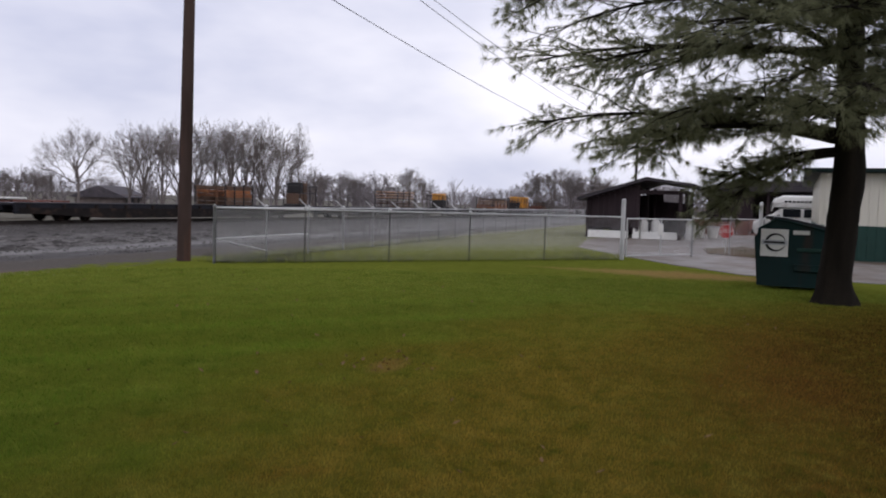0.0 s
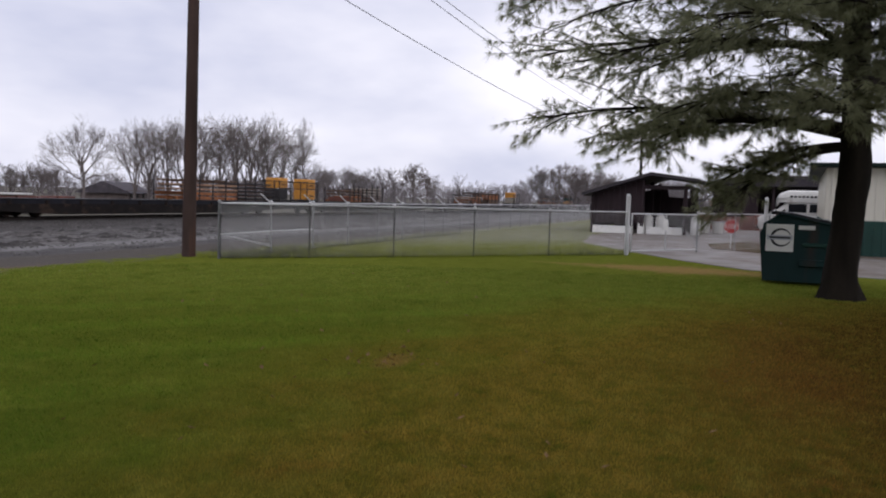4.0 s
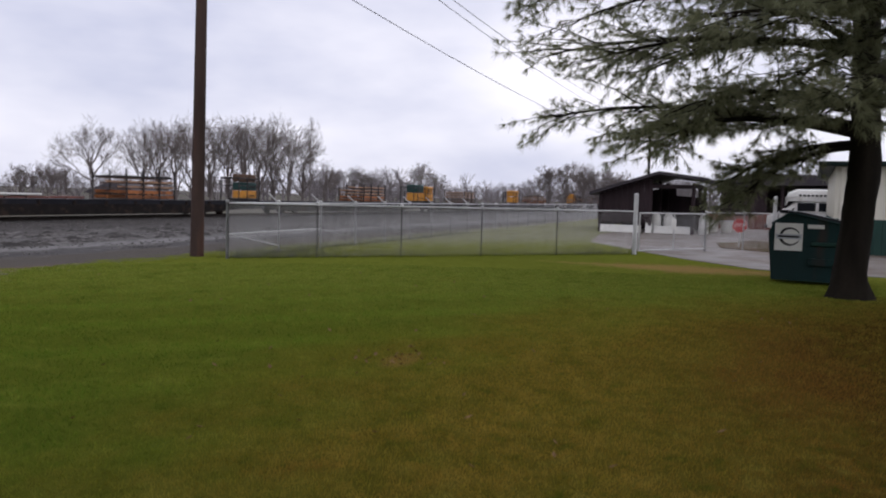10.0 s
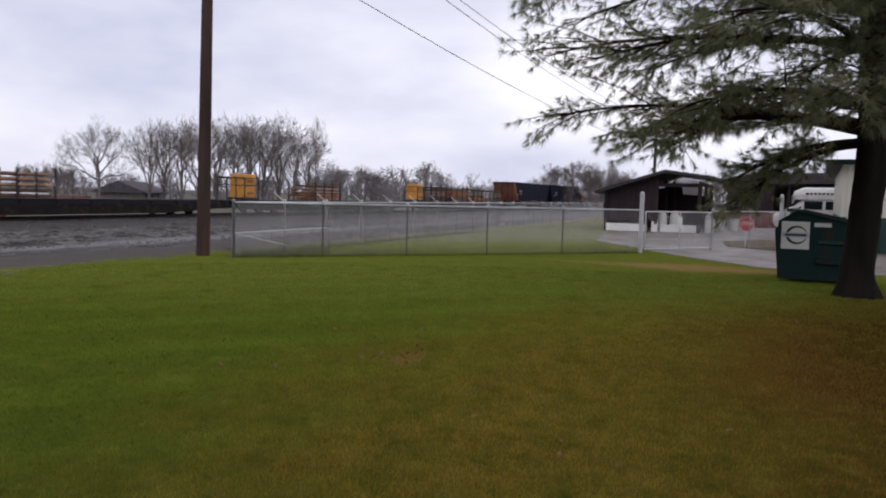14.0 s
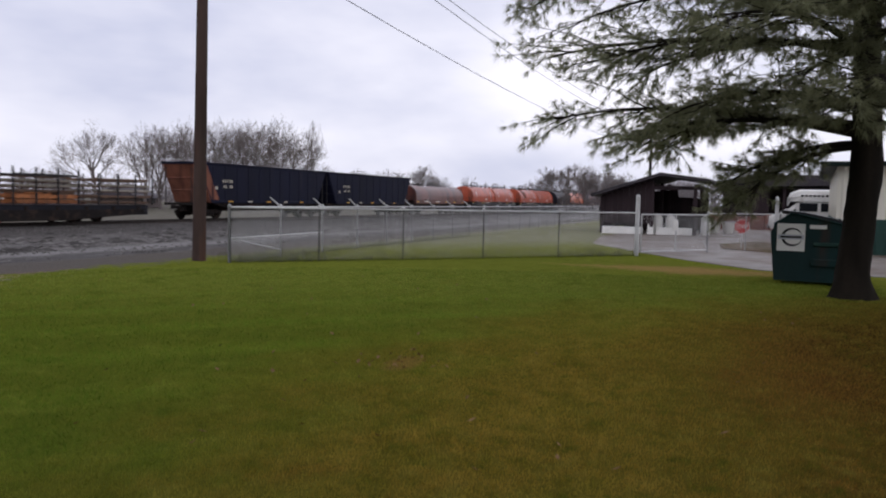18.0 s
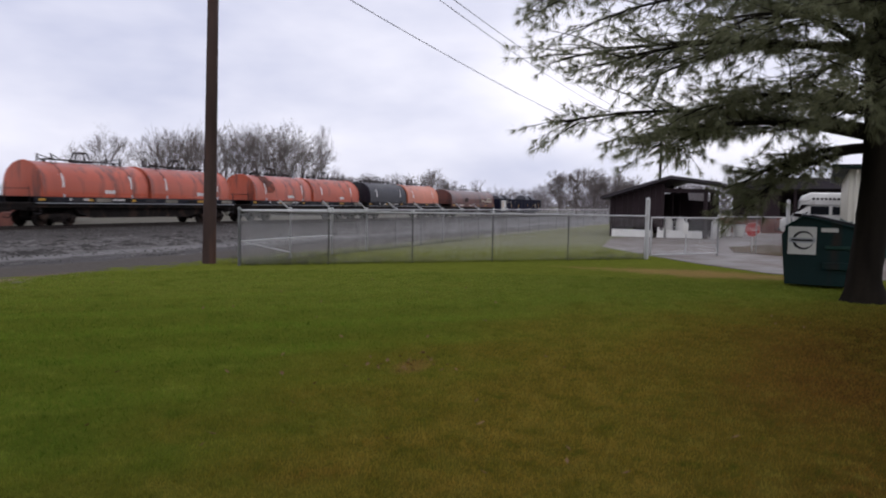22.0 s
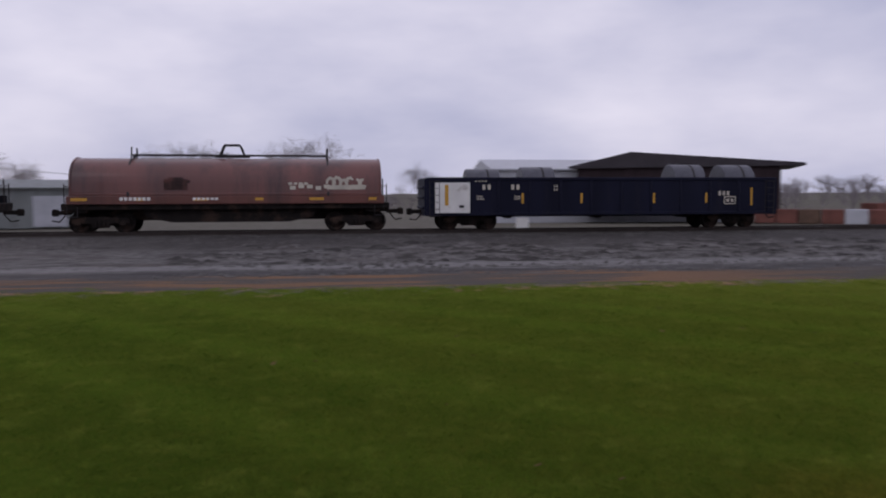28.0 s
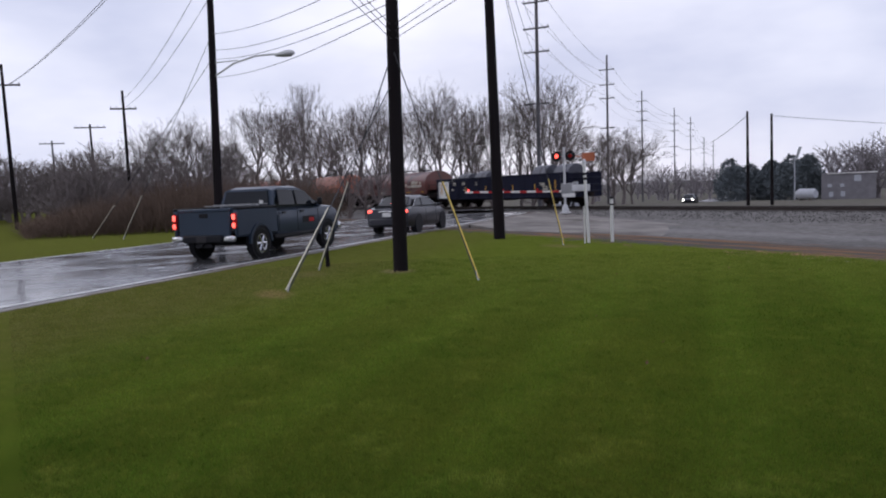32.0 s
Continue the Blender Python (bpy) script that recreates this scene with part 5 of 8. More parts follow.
def streetside():
    pole("utility_pole", 16.66, 13.63, 12.4, 0.18, POLE, "weathered brown wooden utility pole on the lawn", (0.12, -0.1))
    pole("utility_pole", 74.5, 8.8, 9.3, 0.16, POLE_DARK, "thin dark pole behind the shed", heading=0)
    for z0, z1, off, sag in ((9.1, 6.7, 0.0, 0.8), (11.44, 8.4, 0.0, 1.0), (11.79, 9.1, 0.0, 1.0)):
        wire((16.7, 13.6 + off, z0), (74.5, 8.8 + off, z1), sag)
    # beside the road
    p1 = pole("street_light_pole", -35.6, 5.4, 12.2, 0.21, POLE_DARK, "dark wooden pole with a street lamp arm", (0.05, 0.25))
    arm = S().tube([(0.05, 0.2, 7.15), (1.2, 0.85, 7.55), (2.3, 1.6, 7.72), (3.3, 2.35, 7.66)], 0.04, 8).tube([(0.05, 0.2, 7.75), (1.4, 1.0, 7.66)], 0.025, 6)
    part("lamp_arm", arm, GALV, p1)
    part("lamp_head", S().lathe([(0.0, -0.5), (0.09, -0.48), (0.13, -0.3), (0.19, 0.0), (0.2, 0.25), (0.12, 0.42), (0.0, 0.45)], 16, T((3.55, 2.55, 7.62)) @ RZ(36) @ RY(90) @ Matrix.Diagonal((0.7, 1, 1, 1))), GALV, p1, "grey cobra-head street lamp")
    pole("utility_pole", -15.7, 6.2, 12.6, 0.165, POLE_DARK, "dark wooden utility pole with stay wires", (0.0, 0.15))
    pole("utility_pole", -22.86, 12.69, 12.8, 0.20, POLE_DARK, "dark wooden utility pole at the road verge", (0.0, -0.15))
    for (x, y), (tx, ty, tz), mat, ln in (((-13.9, 3.2), (-15.7, 6.2, 4.1), GUARD_PALE, 1.95), ((-17.2, 4.75), (-15.7, 6.2, 4.65), GUARD_PALE, 2.2), ((-12.9, 6.7), (-15.7, 6.2, 4.95), GUARD_YELLOW, 2.2),
                                           ((-18.7, 12.5), (-22.8, 12.8, 9.7), GUARD_YELLOW, 2.1), ((-39.3, 1.5), (-35.6, 5.6, 9.0), GUARD_PALE, 2.4), ((-42.4, 0.2), (-35.6, 5.6, 8.0), GUARD_PALE, 2.4)):
        st = thing("stay_wire", "stay wire with a plastic guard anchored in the grass", "stay wire", pose(x, y, 0), "stay wires")
        d = Vector((tx - x, ty - y, tz)).normalized()
        part("cable", S().rod((0, 0, -0.1), tuple(Vector((tx - x, ty - y, tz))), 0.012, n=6), WIRE, st)
        part("guard", S().rod(tuple(d * 0.05), tuple(d * ln), 0.0135, 0.012, n=10), mat, st)
        part("anchor", S().rod((0, 0, -0.15), tuple(d * 0.2), 0.018, n=6), GALV, st)
    for a, b in (((-35.5, 5.6, 11.6), (-15.7, 6.3, 11.9)), ((-35.5, 5.6, 10.9), (-15.7, 6.3, 11.2)), ((-35.5, 5.6, 11.2), (-22.8, 12.7, 12.2)),
                 ((-22.8, 12.7, 12.0), (-57.6, 36.1, 15.2)), ((-22.8, 12.7, 11.0), (-57.6, 36.1, 13.0)), ((-15.7, 6.3, 11.6), (-22.8, 12.7, 11.9)), ((-22.8, 12.7, 10.2), (-57.6, 36.1, 9.6)),
                 ((-15.7, 6.3, 12.2), (-22.8, 12.7, 12.5)), ((-15.7, 6.3, 12.0), (16.5, 13.7, 12.0)), ((-35.5, 5.6, 11.8), (-75, 3.8, 11.0)), ((-35.5, 5.6, 10.6), (-75, 3.8, 10.2))):
        wire(a, b, 0.6)
    # lower cables between the road poles
    for a, b in (((-35.5, 5.6, 7.1), (-15.7, 6.25, 5.6)), ((-35.5, 5.6, 8.3), (-15.7, 6.25, 6.0)), ((-35.5, 5.6, 9.0), (-15.7, 6.25, 6.6)), ((-35.5, 5.6, 7.9), (-15.7, 6.25, 5.8))):
        wire(a, b, 0.3, 0.010, "thin cable between the road poles")
    for z in (5.0, 5.15, 5.3):
        wire((-15.7, 6.25, z), (13.0, -15.4, 3.5 + z), 0.1, 0.008, "thin service cable over the lawn")
        wire((-15.7, 6.25, z), (16.6, 13.6, 6.0 + z), 0.1, 0.008, "thin service cable between the poles")
    # tall line along the road beyond the crossing
    rows = [(-57.6, 36.1, 19.6, 0.2), (-95.0, 71.7, 20.7, 0.2), (-135.1, 111.2, 21.3, 0.2), (-171.8, 152.9, 22.0, 0.2), (-198.2, 183.3, 22.4, 0.2), (-238.8, 227.8, 18.5, 0.2), (-275, 268, 19.0, 0.2)]
    for i, (x, y, h, r) in enumerate(rows):
        arms = [(h - 2.2, 1.15), (h - 4.4, 1.15), (h - 6.4, 1.15), (h - 10.8, 1.1)]
        pole("transmission_pole", x, y, h, r, surf("grey_pole_%s" % "abcdefg"[i], (0.10, 0.095, 0.10), 0.85) if i == 0 else bpy.data.materials["grey_pole_a"], "tall grey pole with four crossarms", (0.25, 0), arms, i < 3, "transmission poles", 40)
    for i in range(len(rows) - 1):
        (x0, y0, h0, _), (x1, y1, h1, _) = rows[i], rows[i + 1]
        ox, oy = 1.1 * math.cos(radians(40)), 1.1 * math.sin(radians(40))
        for dz in (2.0, 4.2, 6.2, 10.6):
            for s in ((-1, 1) if i < 3 else (1,)):
                wire((x0 + s * ox, y0 + s * oy, h0 - dz), (x1 + s * ox, y1 + s * oy, h1 - dz), 0.9, 0.014 if i < 2 else 0.02)
    for x, y, h in ((-58.5, 61.7, 8.4), (-56.8, 63.2, 8.0)):
        pole("wooden_post", x, y, h, 0.17, POLE_DARK, "dark pole beyond the track", heading=20)
    wire((-58.5, 61.7, 8.0), (-171.8, 152.9, 12.0), 2.5, 0.03)
    wire((-56.8, 63.2, 7.8), (-10.0, 95.0, 3.0), 1.2, 0.022)
    for x, y, h, arm in ((-69.8, -5.0, 12.8, 1.25), (-74.9, 3.8, 11.6, 1.1), (-100.0, 1.3, 11.0, 1.7), (-120.0, -3.4, 10.6, 1.6)):
        pole("utility_pole", x, y, h, 0.17, POLE_DARK, "dark wooden pole with a crossarm by the brush", (0, -0.8), [(h - (0.4 if x < -90 else 1.6), arm)], True, "utility poles", 80)
    for z0, z1 in ((11.2, 12.2), (11.2, 12.45)):
        wire((-69.8, -5.0, z0), (-15.7, 6.25, z1), 0.9)
    wire((-69.8, -5.5, 12.2), (-35.5, -30.0, 13.7), 1.0)


streetside()


# ---- crossing signal and markers ----
def crossing_signal():
    sg = thing("crossing_signal", "level crossing signal with red lamps and lowered gate arm", "crossing signal", pose(-39.57, 26.62, 0, 0, 0, 44 - 180))
    part("mast", S().rod((0, 0, -0.1), (0, 0, 4.0), 0.07, n=14), GALV, sg)
    part("base", S().lathe([(0.22, 0), (0.22, 0.25), (0.12, 0.5), (0.08, 0.55)], 16).cbox((0, 0, 0.03), (0.6, 0.6, 0.1), 0.02), GALV, sg)
    part("lamp_bar", S().rod((-0.55, 0, 3.47), (0.55, 0, 3.47), 0.04, n=10), GALV, sg)
    # lamps face the drivers on this side of the track
    for x, lit in ((-0.42, True), (0.42, False)):
        lamp = part("signal_lamp", S().lathe([(0.0, -0.05), (0.30, -0.05), (0.30, -0.03), (0.14, -0.02), (0.14, 0.12), (0.0, 0.14)], 20, T((-x, 0.12, 3.47)) @ RX(90)), TRIM, sg)
        part("lens", S().lathe([(0.0, 0.0), (0.125, 0.0), (0.10, 0.03), (0.0, 0.045)], 18, T((-x, 0.17, 3.47)) @ RX(-90)), SIGNAL_RED if lit else TAIL_DIM, lamp, "glowing red lens" if lit else "dark red lens")
        part("visor", S().prism([(0.155 * math.cos(radians(a)) * k, 0.155 * math.sin(radians(a)) * k) for k, rng in ((1, range(20, 161, 14)), (0.93, range(160, 19, -14))) for a in rng], "y", 0.1, 0.36, T((-x, 0.05, 3.47))), TRIM, lamp)
    part("side_sign", S().cbox((-1.5, 0.05, 3.35), (0.75, 0.03, 0.5), 0.01).rod((-1.9, 0, 3.42), (-0.3, 0, 3.42), 0.03, n=8), ORANGE_SIGN, sg, "faded orange panel beside the lamps")
    part("gate_machine", S().cbox((-0.15, -0.2, 1.45), (0.75, 0.55, 0.75), 0.05).cbox((-0.62, -0.2, 1.75), (0.3, 0.5, 0.3), 0.05), POST, sg)
    part("counterweight", S().cbox((-1.0, 0.05, 1.5), (1.1, 0.12, 0.4), 0.04), GALV, sg)
    arm = part("gate_arm", S().cbox((0, 0, 0), (6.2, 0.05, 0.12), 0.01), WHITE, sg, "lowered striped gate arm", m=T((3.3, 0.1, 1.42)) @ RY(-1.5))
    for i in range(6):
        part("stripe", S().box((-2.75 + i * 1.02, 0, 0), (0.45, 0.06, 0.126)), RED, arm, "red stripe", smooth=False)
    for x in (2.9, 0.6, -1.6):
        part("gate_lamp", S().rod((x, 0.0, 0.06), (x, 0.0, 0.2), 0.05, n=10), SIGNAL_RED if x > 2 else TAIL_DIM, arm)
    part("sign", S().cbox((-0.3, 0.3, 1.08), (0.8, 0.03, 0.22), 0.01), WHITE, sg)


def markers():
    m = thing("pipeline_marker", "tall leaning white marker pipe with dark bands", "marker post", pose(-18.77, 13.42, 0, 0, -2.0, 40))
    part("pipe", S().rod((0, 0, -0.2), (0, 0, 2.35), 0.046, n=14), WHITE, m)
    part("cap", S().lathe([(0.062, 2.33), (0.062, 2.42), (0.03, 2.47), (0, 2.47)], 14), GALV, m)
    for z in (1.86, 2.0):
        part("band", S().lathe([(0.047, z), (0.05, z), (0.05, z + 0.07), (0.047, z + 0.07)], 14), TRIM, m)
    part("thin_pipe", S().rod((-0.12, 0.02, -0.2), (-0.09, 0.02, 1.1), 0.025, n=8), WHITE, m)
    s = thing("marker_post", "short white marker post with a dark ring", "marker post", pose(-18.57, 14.12, 0, 0, 0.5, 0))
    part("pipe", S().rod((0, 0, -0.3), (0, 0, 1.28), 0.05, n=14), WHITE, s)
    part("band", S().lathe([(0.052, 1.08), (0.055, 1.08), (0.055, 1.13), (0.052, 1.13)], 14), TRIM, s)
    part("cap", S().lathe([(0.055, 1.27), (0.055, 1.3), (0.03, 1.34), (0, 1.34)], 14), TRIM, s)


def stub():
    p = thing("stub_post", "short dark stub post beside the stay anchor", "post", pose(-17.9, 5.2, 0, 3, 4, 0))
    part("shaft", S().rod((0, 0, -0.15), (0, 0, 0.46), 0.055, 0.05, n=12), POLE_DARK, p)
    part("cap", S().lathe([(0.058, 0.45), (0.058, 0.48), (0.03, 0.51), (0, 0.51)], 12), TRIM, p)


crossing_signal()
markers()
stub()


# ---- vehicles ----
def wheel_parts(car, x, y, r, w, side, rim_mat):
    t = part("wheel", S().lathe([(0.0, -w / 2), (r * 0.62, -w / 2), (r * 0.93, -w / 2), (r, -w * 0.36), (r, w * 0.36), (r * 0.93, w / 2), (r * 0.66, w / 2), (r * 0.62, w * 0.30), (0.0, w * 0.30)], 28,
                              T((x, y, r)) @ RY(90 * side)), TYRE, car)
    rim = S().lathe([(r * 0.62, w * 0.30), (r * 0.64, w * 0.46), (r * 0.58, w * 0.46), (r * 0.54, w * 0.34), (r * 0.5, w * 0.32)], 28, T((x, y, r)) @ RY(90 * side))
    rim.lathe([(0.0, w * 0.3), (r * 0.14, w * 0.3), (r * 0.14, w * 0.44), (0, w * 0.46)], 14, T((x, y, r)) @ RY(90 * side))
    for k in range(6):
        a = radians(60 * k)
        d = Vector((0, math.cos(a), math.sin(a)))
        p = Vector((x + side * w * 0.38, y, r))
        rim.rod(tuple(p + d * r * 0.1), tuple(p + d * r * 0.56), r * 0.10, r * 0.08, 6)
    part("rim", rim, rim_mat, t)


def loft(sections):
    """Skin through cross-sections of equal point count, each a list of (x, y, z)."""
    s = S()
    n = len(sections[0])
    v = [p for sec in sections for p in sec]
    f = [(i * n + k, (i + 1) * n + k, (i + 1) * n + k + 1, i * n + k + 1) for i in range(len(sections) - 1) for k in range(n - 1)]
    f += [(i * n + n - 1, (i + 1) * n + n - 1, (i + 1) * n, i * n) for i in range(len(sections) - 1)]
    f += [tuple(range(n)), tuple(range((len(sections) - 1) * n, len(sections) * n))[::-1]]
    vol = sum(Vector(v[k[0]]).dot(Vector(v[k[i]]).cross(Vector(v[k[i + 1]]))) for k in f for i in range(1, len(k) - 1))
    return s.add(v, f if vol > 0 else [k[::-1] for k in f])


def ring(y, w, z0, z1, r=0.12, tuck=0.06):
    """A rounded body cross-section at y."""
    return [(-w + tuck, y, z0), (w - tuck, y, z0), (w, y, z0 + r), (w, y, z1 - r * 1.6), (w - r * 0.35, y, z1 - r * 0.4), (w - r * 1.2, y, z1),
            (-w + r * 1.2, y, z1), (-w + r * 0.35, y, z1 - r * 0.4), (-w, y, z1 - r * 1.6), (-w, y, z0 + r)]


def pickup(m):
    c = thing("pickup_truck", "slate-blue crew cab pickup with lit tail lamps on wet road", "truck", m)
    W = 0.99
    body = loft([ring(-1.02, W, 0.55, 1.16), ring(0.4, W, 0.52, 1.17), ring(1.35, W, 0.52, 1.18), ring(1.8, W - 0.01, 0.55, 1.20), ring(2.4, W - 0.03, 0.55, 1.17), ring(2.75, W - 0.08, 0.52, 1.08), ring(2.88, W - 0.16, 0.5, 0.96)])
    part("body", body, BLUE_PAINT, c)
    for x in (-W + 0.06, W - 0.06):
        b = part("bed_side", S().cbox((x, -2.0, 0.92), (0.12, 1.96, 0.66), 0.05), BLUE_PAINT, c)
        part("bed_rail", S().cbox((x, -2.0, 1.25), (0.15, 1.94, 0.06), 0.02), TRIM, b)
    part("bed_front", S().cbox((0, -1.06, 0.95), (1.8, 0.08, 0.62), 0.03), BLUE_PAINT, c)
    part("bed_floor", S().box((0, -2.0, 0.72), (1.72, 1.9, 0.06)), TRIM, c)
    tg = part("tailgate", S().cbox((0, -2.97, 0.92), (1.58, 0.09, 0.66), 0.03).cbox((0, -2.985, 1.22), (1.58, 0.10, 0.08), 0.02), BLUE_PAINT, c)
    part("handle", S().cbox((0, -3.02, 1.10), (0.26, 0.03, 0.10), 0.01), TRIM, tg)
    part("rack_bar", S().cbox((0, -1.35, 1.34), (1.75, 0.04, 0.03), 0.01), POST, c)
    part("rack_bar", S().cbox((0, -1.75, 1.31), (1.75, 0.04, 0.03), 0.01), POST, c)
    cab = loft([ring(y, w, 1.10, z, 0.16) for y, w, z in ((-1.06, 0.93, 1.20), (-0.94, 0.83, 1.84), (-0.6, 0.80, 1.92), (0.45, 0.80, 1.92), (0.75, 0.81, 1.84), (1.62, 0.92, 1.20))])
    part("cab", cab, BLUE_PAINT, c)
    rw = [(-0.74, -1.06, 1.27), (0.74, -1.06, 1.27), (0.67, -0.955, 1.77), (-0.67, -0.955, 1.77)]
    part("rear_window", S().hull(rw + [(x, y - 0.03, z) for x, y, z in rw]), GLASS, c)
    part("sticker", S().box((0.52, -1.085, 1.40), (0.12, 0.006, 0.12)), WHITE, c, smooth=False)
    for sx in (-1, 1):
        for pts in (((-0.86, 1.28), (0.0, 1.26), (0.02, 1.78), (-0.76, 1.80)), ((0.12, 1.26), (1.28, 1.26), (0.70, 1.74), (0.14, 1.78))):
            part("side_window", S().hull([(sx * (0.955 - (z - 1.2) * 0.19 + d), y, z) for y, z in pts for d in (-0.02, 0.012)]), GLASS, c)
        for y in (-0.96, 0.06, 1.30):
            part("door_seam", S().box((sx * (W + 0.001), y, 0.90), (0.008, 0.02, 0.58)), TRIM, c, smooth=False)
        for y in (-0.72, 0.30):
            part("door_handle", S().cbox((sx * (W + 0.015), y, 1.08), (0.035, 0.2, 0.05), 0.01), TRIM, c)
        part("mirror", S().cbox((sx * 1.13, 1.18, 1.34), (0.15, 0.11, 0.26), 0.03).rod((sx * 0.95, 1.18, 1.25), (sx * 1.1, 1.18, 1.27), 0.03, n=6), TRIM, c)
        part("rocker", S().cbox((sx * (W - 0.05), 0.1, 0.50), (0.12, 2.6, 0.12), 0.03), TRIM, c)
        tl = part("tail_lamp", S().cbox((sx * 0.915, -2.975, 0.97), (0.12, 0.10, 0.36), 0.03), TAIL_DIM, c)
        part("lit_lens", S().cbox((sx * 0.915, -3.03, 1.06), (0.095, 0.02, 0.12), 0.02), TAIL, tl, "glowing red lens")
        part("lit_lens", S().cbox((sx * 0.915, -3.03, 0.87), (0.095, 0.02, 0.11), 0.02), TAIL, tl, "glowing red lens")
        for y in (-1.92, 1.85):
            arch = [(math.cos(radians(a)) * r, math.sin(radians(a)) * r) for r, sp in ((0.47, range(0, 181, 15)), (0.55, range(180, -1, -15))) for a in sp]
            part("wheel_arch", S().prism([(y + a, 0.42 + b) for a, b in arch], "x", sx * (W - 0.03), sx * (W + 0.035)), BLUE_PAINT, c)
            part("wheel_well", S().lathe([(0.0, -0.16), (0.47, -0.16), (0.47, 0.012), (0, 0.012)], 24, T((sx * (W - 0.005), y, 0.44)) @ RY(90 * sx)), TRIM, c)
        part("bumper_corner", S().cbox((sx * 0.80, -3.06, 0.57), (0.34, 0.15, 0.13), 0.04), CHROME, c, "bright bumper end")
    part("rear_bumper", S().cbox((0, -3.08, 0.57), (1.18, 0.15, 0.17), 0.03), TRIM, c)
    part("number_plate", S().box((0, -3.165, 0.57), (0.30, 0.01, 0.14)), DARK_STEEL, c, smooth=False)
    part("hitch", S().cbox((0, -3.0, 0.42), (0.5, 0.2, 0.1), 0.02).cbox((0, -3.1, 0.44), (0.08, 0.2, 0.08), 0.02), TRIM, c)
    part("front_bumper", S().cbox((0, 2.9, 0.58), (1.86, 0.18, 0.24), 0.05), CHROME, c)
    part("chassis", S().cbox((0, 0, 0.52), (1.1, 5.3, 0.2), 0.03).cbox((0, -1.80, 0.42), (1.6, 0.16, 0.16), 0.03), TRIM, c)
    part("door_decal", S().box((W + 0.004, 0.7, 0.86), (0.006, 0.7, 0.16)), TRIM, c, "dark lettering block on the door", smooth=False)
    part("door_decal", S().box((W + 0.008, 0.86, 0.84), (0.006, 0.3, 0.10)), TAIL_DIM, c, "dark red block on the door", smooth=False)
    for x, s in ((W - 0.10, 1), (-W + 0.10, -1)):
        for y in (-1.92, 1.85):
            wheel_parts(c, x, y, 0.40, 0.27, s, CHROME)
    # a high-waisted body
    for k in c.children_recursive:
        if k.type == "MESH" and not k.name.startswith(("wheel", "tyre", "rim", "hub", "chassis", "hitch")) and k.parent.name[:5] != "wheel":
            for v in k.data.vertices:
                v.co.z = float(np.interp(v.co.z, [0, 0.5, 1.25, 1.95, 3], [0, 0.52, 1.37, 1.95, 3]))
    return c


